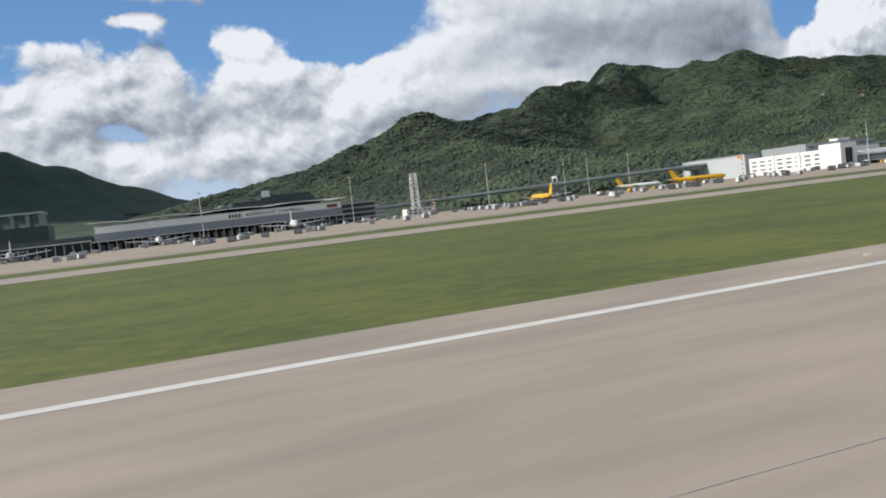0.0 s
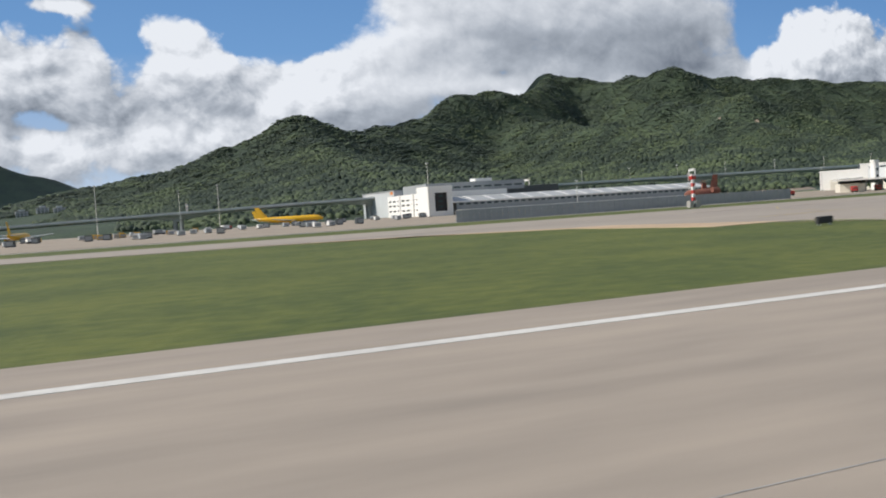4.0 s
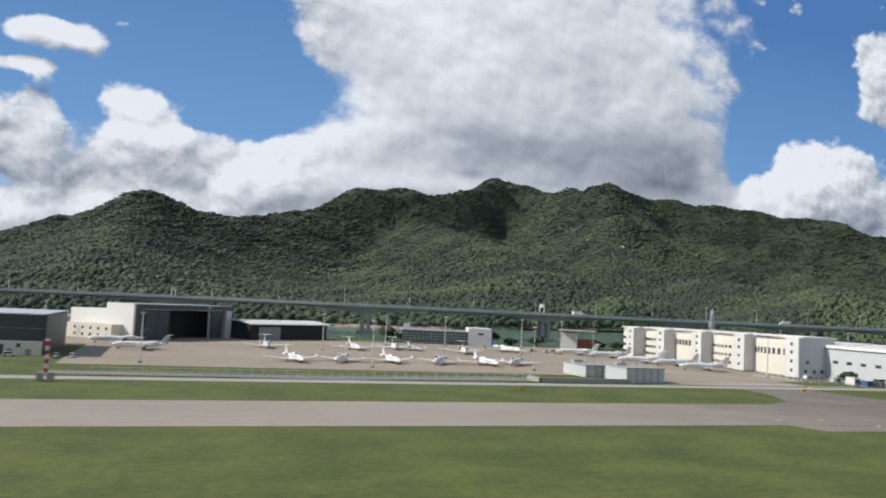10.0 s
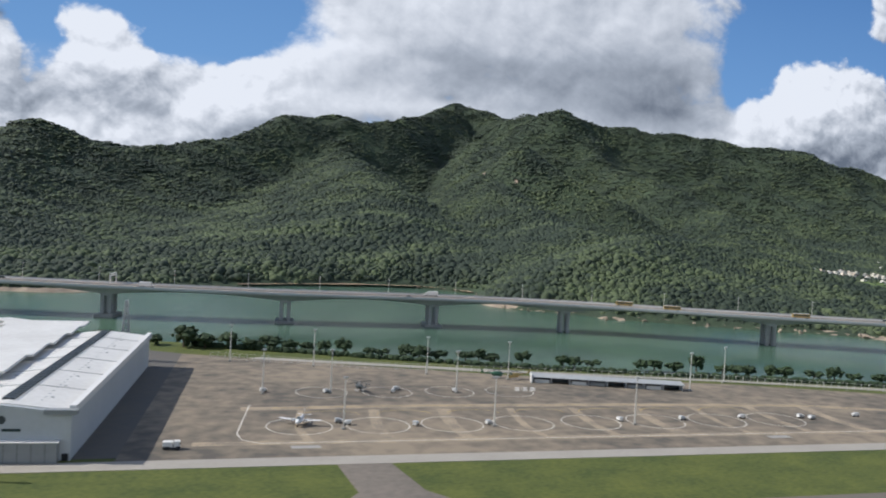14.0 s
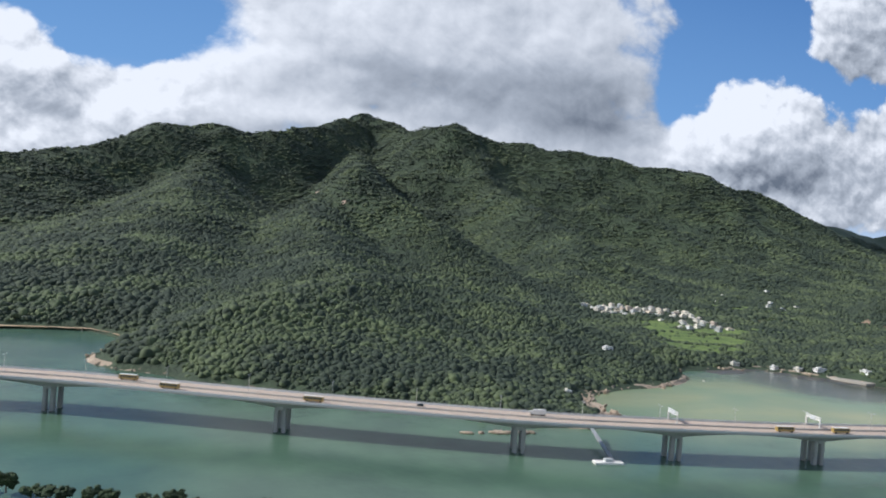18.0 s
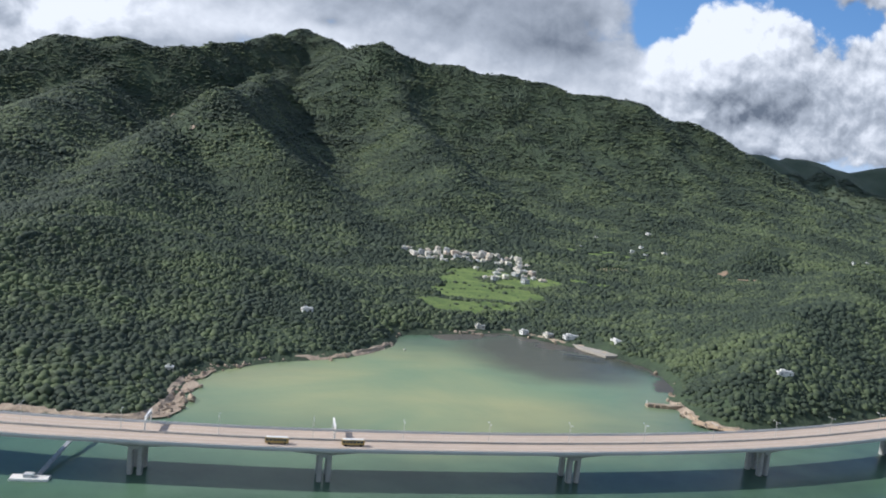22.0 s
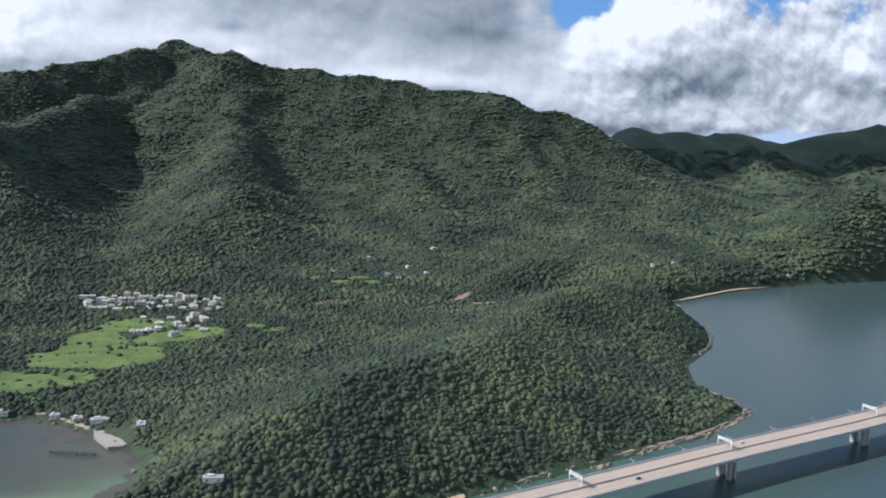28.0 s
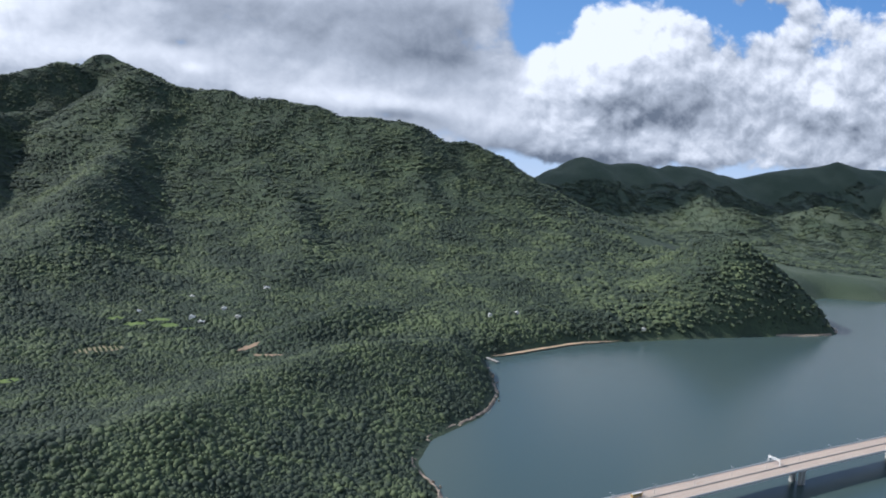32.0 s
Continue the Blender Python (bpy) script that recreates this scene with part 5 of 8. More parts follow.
def flight_offices():
    r = empty("office_block", "stepped white office wing with curved glazed fronts", "building", m=pose(492.8, 128, 0))
    # each block: near y, far y, west face, height
    for k, (y0, y1, x, h) in enumerate(((0, 14.5, 0, 7.3), (14.5, 27.5, -0.6, 7.2), (27.5, 40, -1.6, 7.1), (40, 51, -2.8, 7.0), (51, 59, -4.2, 6.9))):
        part("wall", box(x + 2.0, 8.2, y0, y1, 0, h), M["office_shade_white"], r)
        part("stair_tower", box(x, x + 2.0, y0, y0 + 3.4, 0, h + 0.1), M["office_shade_white"], r)
        part("roof", box(x + 1.2, 9.6 + 0.06 * y0, y0 + 0.2, y1 - 0.1, h, h + 0.35, bevel=0.12), M["roof_white"], r)
        n = 9
        arc = [(x + 2.1 - 1.1 * math.sin(math.pi * i / n), y0 + 3.4 + (y1 - y0 - 3.4) * i / n) for i in range(n + 1)]
        part("curved_front", prism(arc[::-1] + [(x + 3.4, y0 + 3.4), (x + 3.4, y1)], 0, h - 1.1), M["cream"], r)
        put("window", PANE_SMALL, r, [(x + 0.0, y0 + 1.6, z, 90) for z in (1.0, 2.7, 4.4, 5.9)])
        for i in range(n):
            (ax, ay), (bx, by) = arc[i], arc[i + 1]
            turn = math.degrees(math.atan2(by - ay, bx - ax))
            for z in ((3.9,) if k in (0, 2) else (0.9, 2.5, 4.2)):
                again("window", PANE_TALL if k in (0, 2) else PANE_SMALL, r, pose((ax + bx) / 2 - 0.02, (ay + by) / 2, z, 0, 0, turn))
    part("end_wall", box(0, 8.2, -0.3, 0, 0, 7.35), M["pale_clad"], r)
    put("window", PANE_SMALL, r, [(x, -0.3, z, 0) for x, z in ((2.0, 2.6), (1.6, 0.9), (3.6, 0.9), (5.4, 0.9), (7.0, 0.9))])
    h = empty("aircraft_hangar", "big white gabled hangar with a ribbed roof vent", "hangar", m=pose(498, 111.6, 0, 0, 0, -3.8))
    part("wall", box(0, 15.9, 0, 64.5, 0, 6.0), M["pale_clad"], h)
    prof = [(8.1, 5.95), (0, 6.75), (-8.1, 5.95), (-8.1, 6.1), (0, 6.95), (8.1, 6.1)]
    part("roof", extrude_along(prof, (7.95, 0.6, 0), (7.95, 64.6, 0)), M["roof_white"], h)
    part("front_gable", extrude_along([(8.0, 5.9), (0, 6.85), (-8.0, 5.9)], (7.95, -0.1, 0), (7.95, 0.6, 0)), M["pale_clad"], h)
    for x0, x1 in ((-0.5, 3.0), (12.8, 16.6)):
        part("parapet", box(x0, x1, -0.5, 0.7, 5.8, 6.35), M["grey_clad"], h)
    part("gutter_wall", box(15.5, 16.3, 0.7, 64.6, 5.8, 6.7), M["white"], h)
    part("gutter_wall", box(-0.4, 0.2, 0.7, 64.6, 5.8, 6.35), M["white"], h)
    rib = mesh_of("roof_vent", box(-0.75, 0.75, -0.3, 0.3, -0.1, 0.3), M["dark_clad"])
    seam = mesh_of("roof_seam", extrude_along([(8.05, 6.12), (0, 6.97), (-8.05, 6.12), (-8.05, 6.16), (0, 7.02), (8.05, 6.16)], (0, -0.1, 0), (0, 0.1, 0)), M["roof_grey"])
    put("roof_seam", seam, h, [(7.95, y, 0.0, 0) for y in (12, 23, 34, 45, 56)])
    strip_ = mesh_of("roof_light", box(-0.28, 0.28, -0.14, 0.14, 0, 0.1), M["grey_clad"])
    put("roof_light", strip_, h, [(x, y, 6.5, 0) for x in (4.6, 11.3) for y in np.arange(4, 62, 1.9)])
    put("roof_vent", rib, h, [(7.95, y, 6.86, 0) for y in np.arange(3, 63, 1.15)])
    fan = mesh_of("roof_cowl", rod((0, 0, 0), (0, 0, 0.25), 0.22, 8), M["steel"])
    put("roof_cowl", fan, h, [(x, y, 6.35, 0) for x in (4.0, 12.2) for y in np.arange(6, 62, 7)])
    part("annexe", box(2.0, 14.6, -1.2, 0, 0, 2.5), M["grey_clad"], h, "grey sliding door housing")
    part("annexe_edge", box(1.8, 14.8, -1.35, 0, 2.5, 2.62), M["white"], h)
    for k in range(8):
        part("door_seam", box(2.4 + 1.55 * k, 2.46 + 1.55 * k, -1.24, -1.2, 0.1, 2.4), M["dark_clad"], h)
    part("emblem", loft([(7.45, 5.0, 0.02, 0.15), (7.7, 5.0, 0.05, 0.5), (8.2, 5.0, 0.05, 0.5), (8.45, 5.0, 0.02, 0.15)], 8), M["dark_clad"], h, "dark round badge")
    part("window", box(5.4, 7.8, -0.06, 0, 3.6, 3.95), M["glass"], h)
    part("window", box(8.1, 10.2, -0.06, 0, 3.6, 3.95), M["glass"], h)
    put("window", PANE_WIDE, h, [(0, y, 3.0, 90) for y in (3, 6.5, 10, 13.5)])
    part("door", box(14.9, 15.7, -0.06, 0, 0, 0.9), M["dark"], h)


def service_blocks():
    for x, y, w, d, hh in ((444.6, 120.5, 6.6, 8.0, 1.85), (447.2, 112.3, 6.6, 6.6, 2.2)):
        r = empty("substation", "pale grey concrete service block with roof pipes", "utility block", m=pose(x, y, 0))
        part("wall", box(0, w, 0, d, 0, hh, bevel=0.05), M["pale_clad"], r)
        part("parapet", box(-0.12, w + 0.12, -0.12, d + 0.12, hh, hh + 0.14), M["concrete"], r)
        for k in range(4):
            part("pipe", rod((0.8 + 1.4 * k, 0.5 * d, hh), (0.8 + 1.4 * k, 0.5 * d, hh + 0.8), 0.1), M["steel"], r)
        for k in range(5):
            part("wall_rib", box(0.4 + k * w / 5.2, 0.52 + k * w / 5.2, -0.1, 0, 0, hh), M["concrete"], r)
        part("roof_unit", box(1, 2.6, d - 2, d - 0.8, hh, hh + 0.6), M["steel"], r)
    b = empty("retaining_wall", "long low grey basin wall beside the service blocks", "wall", m=pose(432, 110.6, 0))
    part("wall", box(0, 15, 0, 0.3, 0, 0.75), M["concrete"], b)
    part("wall", box(0, 0.3, 0, 4.5, 0, 0.75), M["concrete"], b)
    s = empty("long_shed", "long low open-fronted shed on the helicopter apron", "shed", m=pose(593.5, 158, 0, 0, 0, -17.2))
    part("roof", extrude_along([(1.6, 1.45), (-1.6, 1.15), (-1.6, 1.3), (1.6, 1.6)], (0, 1.6, 0), (31, 1.6, 0)), M["roof_grey"], s)
    part("back_wall", box(0, 31, 2.4, 2.6, 0, 1.4), M["dark_clad"], s)
    for k in range(9):
        part("partition", box(0.1 + 3.8 * k, 0.3 + 3.8 * k, 0.4, 2.4, 0, 1.2), M["pale_clad"], s)
    for k in (0, 2, 3, 5, 6):
        part("bay_front", box(0.6 + 3.8 * k, 3.6 + 3.8 * k, 0.5, 0.6, 0, 0.75), M["grey_clad"] if k % 2 else M["white"], s)
    part("end_wall", box(-0.25, 0, -0.4, 2.6, 0, 1.7), M["white"], s)


cargo_terminal()
lattice("radar_tower", "white steel lattice tower on a small building", 105, 303, 2.6, 13.4, 1.3, 1.1, M["white"])
_b = empty("tower_building", "small white two-storey building under the lattice tower", "building", m=pose(105, 303, 0))
part("wall", box(-5, 6, -3, 3, 0, 2.6), M["white"], _b)
put("window", PANE_WIDE, _b, [(x, -3, z, 0) for x in (-3.6, -1.6, 0.4, 2.4, 4.4) for z in (0.5, 1.6)])
lattice("radio_mast", "slender grey lattice mast", 513, 181.5, 0.0, 12.3, 1.1, 0.18, M["steel"])
long_sheds()
fire_station()
hangars()
flight_offices()
service_blocks()

# ---------------------------------------------------------------- aircraft and vehicles
def wheel_mesh(r, w):
    return mesh_of("wheel", rod((0, -w / 2, 0), (0, w / 2, 0), r, 10), M["black"])


WHEEL, WHEEL_BIG = wheel_mesh(0.17, 0.12), wheel_mesh(0.27, 0.2)


def biz_jet(length, label, body, tail, m, stripe=None):
    """A business jet with engines at the tail; its nose points along +x."""
    r = empty("business_jet", label, "aircraft", "business jets on the apron", m)
    L, R, z = length, length * 0.05, length * 0.085
    part("fuselage", loft([(L * 0.5, z - R * 0.35, R * 0.08, R * 0.08), (L * 0.475, z - R * 0.25, R * 0.42, R * 0.4), (L * 0.42, z - R * 0.05, R * 0.78, R * 0.78), (L * 0.36, z, R, R), (-L * 0.12, z, R, R), (-L * 0.3, z + R * 0.25, R * 0.72, R * 0.72), (-L * 0.44, z + R * 0.6, R * 0.25, R * 0.3), (-L * 0.47, z + R * 0.65, R * 0.06, R * 0.08)]), body, r, smooth=True)
    for s in (1, -1):
        part("wing", blade((L * 0.10, -L * 0.16, s * R * 0.7, z - R * 0.7), (-L * 0.12, -L * 0.19, s * L * 0.47, z - R * 0.1), L * 0.022), body, r)
        part("winglet", blade((-L * 0.12, -L * 0.19, s * L * 0.47, z - R * 0.1), (-L * 0.18, -L * 0.21, s * L * 0.485, z + L * 0.045), L * 0.008), tail, r)
        part("engine", engine_pod(L, R, z, s), body, r, smooth=True)
        part("engine_mouth", rod((-L * 0.139, s * R * 1.75, z + R * 0.75), (-L * 0.133, s * R * 1.75, z + R * 0.75), R * 0.38, 10), M["dark"], r)
        part("tailplane", blade((-L * 0.43, -L * 0.50, s * R * 0.1, z + L * 0.175), (-L * 0.485, -L * 0.525, s * L * 0.17, z + L * 0.178), L * 0.012), tail, r)
        part("main_gear", rod((-L * 0.06, s * L * 0.08, 0.12), (-L * 0.06, s * L * 0.08, z - R * 0.6), 0.05, 6), M["steel"], r)
        again("wheel", WHEEL, r, pose(-L * 0.06, s * L * 0.08, 0.17))
    part("fin", blade((-L * 0.29, -L * 0.45, 0, z + R * 0.5), (-L * 0.42, -L * 0.50, 0, z + L * 0.178), L * 0.016, upright=True), tail, r)
    part("cockpit_window", loft([(L * 0.435, z + R * 0.42, R * 0.45, R * 0.14), (L * 0.405, z + R * 0.55, R * 0.6, R * 0.2), (L * 0.385, z + R * 0.72, R * 0.5, R * 0.12)], 8), M["glass"], r)
    part("nose_gear", rod((L * 0.38, 0, 0.12), (L * 0.38, 0, z - R * 0.6), 0.05, 6), M["steel"], r)
    again("wheel", WHEEL, r, pose(L * 0.38, 0, 0.17))
    for s in (1, -1):
        for k in range(6):
            part("window", box(L * (0.30 - 0.055 * k), L * (0.30 - 0.055 * k) + R * 0.4, s * R * 0.96 - 0.015, s * R * 0.96 + 0.015, z + R * 0.2, z + R * 0.5), M["glass"], r)
    if stripe:
        for s in (1, -1):
            part("stripe", box(-L * 0.2, L * 0.36, s * R * 0.985 - 0.012, s * R * 0.985 + 0.012, z - R * 0.2, z - R * 0.05), stripe, r)
    return r


def engine_pod(L, R, z, s):
    bm = loft([(-L * 0.135, z + R * 0.75, R * 0.44, R * 0.44), (-L * 0.17, z + R * 0.75, R * 0.54, R * 0.54), (-L * 0.25, z + R * 0.75, R * 0.48, R * 0.48), (-L * 0.31, z + R * 0.75, R * 0.28, R * 0.28)], 10)
    bmesh.ops.translate(bm, verts=bm.verts, vec=(0, s * R * 1.75, 0))
    bmesh.ops.create_cube(bm, size=1, matrix=Matrix.LocRotScale((-L * 0.21, s * R * 1.05, z + R * 0.7), None, (L * 0.1, R * 0.7, R * 0.16)))
    return bm


def airliner(length, label, body, tail, m, belly=None):
    """A freighter with engines under its wings; its nose points along +x."""
    r = empty("cargo_jet", label, "aircraft", "cargo aircraft", m)
    L, R = length, length * 0.043
    z = R + length * 0.042
    part("fuselage", loft([(L * 0.5, z - R * 0.3, R * 0.1, R * 0.1), (L * 0.48, z - R * 0.2, R * 0.5, R * 0.5), (L * 0.44, z - R * 0.05, R * 0.85, R * 0.88), (L * 0.38, z, R, R), (-L * 0.22, z, R, R), (-L * 0.38, z + R * 0.3, R * 0.65, R * 0.66), (-L * 0.49, z + R * 0.62, R * 0.12, R * 0.16)], 16), body, r, smooth=True)
    part("nose_shade", box(L * 0.455, L * 0.475, -R * 0.6, R * 0.6, z + R * 0.28, z + R * 0.48, bevel=0.03), M["glass"], r, "dark cockpit windows")
    for s in (1, -1):
        part("wing", blade((L * 0.12, -L * 0.07, s * R * 0.8, z - R * 0.55), (-L * 0.13, -L * 0.17, s * L * 0.46, z + R * 0.35), L * 0.022), M["plane_grey"], r)
        part("tailplane", blade((-L * 0.40, -L * 0.47, s * R * 0.4, z + R * 0.5), (-L * 0.47, -L * 0.51, s * L * 0.18, z + R * 0.75), L * 0.012), M["plane_grey"], r)
        pod = loft([(L * 0.12, z - R * 1.05, R * 0.42, R * 0.42), (L * 0.09, z - R * 1.05, R * 0.52, R * 0.52), (L * 0.0, z - R * 1.0, R * 0.42, R * 0.42), (-L * 0.05, z - R * 0.95, R * 0.2, R * 0.2)], 12)
        bmesh.ops.translate(pod, verts=pod.verts, vec=(0, s * L * 0.15, 0))
        e = part("engine", pod, body, r, smooth=True)
        part("fan", rod((L * 0.121, s * L * 0.15, z - R * 1.05), (L * 0.126, s * L * 0.15, z - R * 1.05), R * 0.36, 12), M["dark"], e)
        part("main_gear", rod((-L * 0.04, s * L * 0.07, 0.2), (-L * 0.04, s * L * 0.07, z - R * 0.6), 0.1, 6), M["steel"], r)
        for k in (-0.35, 0.35):
            again("wheel", WHEEL_BIG, r, pose(-L * 0.04 + k, s * L * 0.07, 0.27))
    part("fin", blade((-L * 0.30, -L * 0.44, 0, z + R * 0.6), (-L * 0.43, -L * 0.50, 0, z + R * 0.6 + L * 0.165), L * 0.018, upright=True), tail, r)
    part("nose_gear", rod((L * 0.38, 0, 0.2), (L * 0.38, 0, z - R * 0.6), 0.08, 6), M["steel"], r)
    again("wheel", WHEEL_BIG, r, pose(L * 0.38, 0, 0.27))
    if belly:
        for s in (1, -1):
            part("side_panel", box(-L * 0.36, -L * 0.1, s * R * 1.0 - 0.02, s * R * 1.0 + 0.02, z - R * 0.2, z + R * 0.3), belly, r)
    return r


def heading(x, y, nose_deg, z=0.04):
    return pose(x, y, z, 0, 0, nose_deg)


airliner(20, "yellow cargo jet with folded shade across its tail", M["yellow"], M["yellow"], heading(126, 238, 82))
airliner(19, "cargo jet with white nose and yellow tail", M["plane_white"], M["yellow"], heading(203, 296, -28), M["yellow"])
airliner(21, "all-yellow cargo jet parked beside the warehouse", M["yellow"], M["yellow"], heading(199, 252, -22))
airliner(24, "white and grey cargo jet parked at the terminal", M["plane_white"], M["plane_white"], heading(50, 268, -97))
airliner(24, "grey cargo jet parked at the terminal docks", M["plane_grey"], M["plane_white"], heading(-33, 266, -84))
airliner(22, "white cargo jet standing by the terminal", M["plane_white"], M["blue"], heading(8, 270, -92))

# business jets: front row and back row face the taxiway, the third row stands in line beside the offices
JET_A = biz_jet(9.6, "white business jet parked nose-on with spread wings", M["plane_white"], M["plane_white"], heading(400.6, 139.5, -78))
JET_B = biz_jet(10.6, "white business jet with thin blue stripe", M["plane_white"], M["plane_white"], heading(467.9 + 5, 178, 168), M["blue"])
for x, y, d in ((409, 141, -112), (417.6, 141, -84), (426.6, 141, -118), (435, 140.5, -82), (441.7, 142, -125), (399.6, 174, -92), (418.3, 175, -86), (428.6, 181, -100), (442.1, 172, -105)):
    copy_thing(JET_A, heading(x, y, d))
_j = biz_jet(7.4, "small grey jet parked among the others", M["plane_grey"], M["plane_white"], heading(432.5, 178, -80))
_j = biz_jet(10.5, "white jet with dark blue tail", M["plane_white"], M["blue"], heading(456.3, 182, -70))
_j = biz_jet(10.2, "white jet with grey tail outside the hangar", M["plane_white"], M["plane_grey"], heading(376, 160, 172))
_j = biz_jet(10.8, "dark bellied jet standing by the dark hangar", M["plane_white"], M["dark_clad"], heading(371, 176, 178), M["dark_clad"])
for x, y, d in ((477.5, 170.5, 172), (476.8, 156, 166), (481, 149.5, 174), (481, 140, 170)):
    copy_thing(JET_B, heading(x, y, d))


def trainer_rig():
    r = empty("fire_trainer", "rusty steel mock-up aircraft for fire drills", "training rig", m=heading(278, 157, 180))
    part("fuselage", loft([(5, 1.4, 0.15, 0.2), (4.4, 1.4, 0.9, 0.9), (3.2, 1.5, 1.3, 1.3), (-2.5, 1.5, 1.3, 1.3), (-4.6, 1.9, 0.8, 0.8), (-5.2, 2.0, 0.3, 0.3)], 14), M["rust"], r, smooth=True)
    part("fin", blade((-2.2, -4.4, 0, 2.6), (-3.4, -4.8, 0, 6.0), 0.4, upright=True), M["rust"], r)
    for s in (1, -1):
        part("wing", blade((1.2, -1.6, s * 1.0, 1.2), (-0.8, -1.8, s * 5.0, 1.4), 0.35), M["rust"], r)
        e = loft([(1.4, 0.7, 0.55, 0.55), (0.8, 0.7, 0.65, 0.65), (-1.0, 0.7, 0.5, 0.5)], 10)
        bmesh.ops.translate(e, verts=e.verts, vec=(0, s * 2.6, 0))
        part("engine", e, M["rust"], r)
        part("engine", rod((-3.4, s * 1.7, 2.4), (-1.6, s * 1.7, 2.4), 0.6, 10), M["rust"], r)
    for x in (-4, -2, 0, 2, 4):
        for s in (0.9, -0.9):
            part("prop", rod((x, s, 0), (x, s, 0.9), 0.1, 6), M["rust"], r)
    part("stair", box(-2.6, -1.4, -1.9, -1.4, 2.6, 4.2), M["rust"], r)
    for k in range(6):
        part("stair_rail", rod((-2.6 + 0.24 * k, -1.9, 4.2), (-2.6 + 0.24 * k, -1.9, 4.9), 0.03, 5), M["rust"], r)


trainer_rig()


def car(label, paint, m, name="car", long=1.9, group=""):
    r = empty(name, label, name.replace("_", " "), group, m)
    part("body", box(-long / 2, long / 2, -0.38, 0.38, 0.13, 0.40, bevel=0.07), paint, r)
    part("cabin", prism([(-long * 0.36, -0.33), (long * 0.22, -0.33), (long * 0.22, 0.33), (-long * 0.36, 0.33)], 0.40, 0.64), M["glass"], r)
    part("roof", box(-long * 0.32, long * 0.16, -0.32, 0.32, 0.63, 0.68, bevel=0.02), paint, r)
    for x in (-long * 0.3, long * 0.3):
        for s in (1, -1):
            again("wheel", WHEEL, r, pose(x, s * 0.36, 0.15))
    return r


def truck(label, cab, load, m, name="truck", long=4.2, high=1.25, group="", tank=False):
    r = empty(name, label, "bus" if name == "bus" else "truck", group, m)
    part("chassis", box(-long / 2, long / 2, -0.36, 0.36, 0.22, 0.34), M["black"], r)
    part("cab", box(long / 2 - 0.85, long / 2, -0.48, 0.48, 0.3, 1.12, bevel=0.08), cab, r)
    part("windscreen", box(long / 2 - 0.25, long / 2 + 0.015, -0.42, 0.42, 0.72, 1.0), M["glass"], r)
    if tank:
        part("tank", loft([(-long / 2, 0.75, 0.3, 0.25), (-long / 2 + 0.15, 0.75, 0.5, 0.42), (long / 2 - 1.1, 0.75, 0.5, 0.42), (long / 2 - 0.95, 0.75, 0.3, 0.25)], 12), load, r, smooth=True)
    else:
        part("load_box", box(-long / 2, long / 2 - 0.95, -0.52, 0.52, 0.36, 0.36 + high, bevel=0.03), load, r)
    for x in (-long * 0.38, -long * 0.2, long * 0.36):
        for s in (1, -1):
            again("wheel", WHEEL_BIG, r, pose(x, s * 0.42, 0.26))
    return r


def coach(label, m):
    r = empty("coach", label, "bus", "coaches on the bridge", m)
    part("body", box(-2.6, 2.6, -0.55, 0.55, 0.28, 1.5, bevel=0.1), M["yellow_dull"], r)
    part("roof", box(-2.45, 2.45, -0.45, 0.45, 1.5, 1.58), M["white"], r)
    for s in (1, -1):
        for k in range(6):
            part("window", box(-2.4 + 0.8 * k, -1.75 + 0.8 * k, s * 0.56 - 0.02, s * 0.56 + 0.02, 0.8, 1.3), M["glass"], r)
    for x in (-1.7, 1.8):
        for s in (1, -1):
            again("wheel", WHEEL_BIG, r, pose(x, s * 0.45, 0.26))
    return r


M["yellow_dull"] = mat("dull_yellow_paint", (0.42, 0.30, 0.09), 0.5, (0.32, 0.23, 0.08), 2, 0.6)


def along_bridge(x, lane):
    p, way = on_bridge(x)
    turn = math.degrees(math.atan2(way.y, way.x))
    side = Vector((-way.y, way.x, 0))
    q = p + side * lane
    return pose(q.x, q.y, q.z + 0.02, 0, 0, turn + (180 if lane > 0 else 0))


_c = coach("yellow double-axle coach driving on the bridge", along_bridge(826, -2.9))
for x, lane in ((843, -2.9), (655, 2.9), (668, -2.9), (704, -2.9), (1290, 2.9)):
    copy_thing(_c, along_bridge(x, lane))
_t = truck("white box lorry on the bridge", M["white"], M["white"], along_bridge(596, 3.0), group="traffic on the bridge")
for x, lane in ((512, -2.8), (760, 2.9)):
    copy_thing(_t, along_bridge(x, lane))
_k = car("dark car on the bridge", M["dark_clad"], along_bridge(1022, 3.0), group="traffic on the bridge")
for x, lane in ((588, -3.0), (730, 3.0), (1128, -3.0), (470, 3.0)):
    copy_thing(_k, along_bridge(x, lane))
_k = car("red car on the bridge", M["red"], along_bridge(1042, -2.9), group="traffic on the bridge")
_k = car("white car on the bridge", M["white"], along_bridge(1036, -3.8), group="traffic on the bridge")
copy_thing(_k, along_bridge(1180, 3.0))

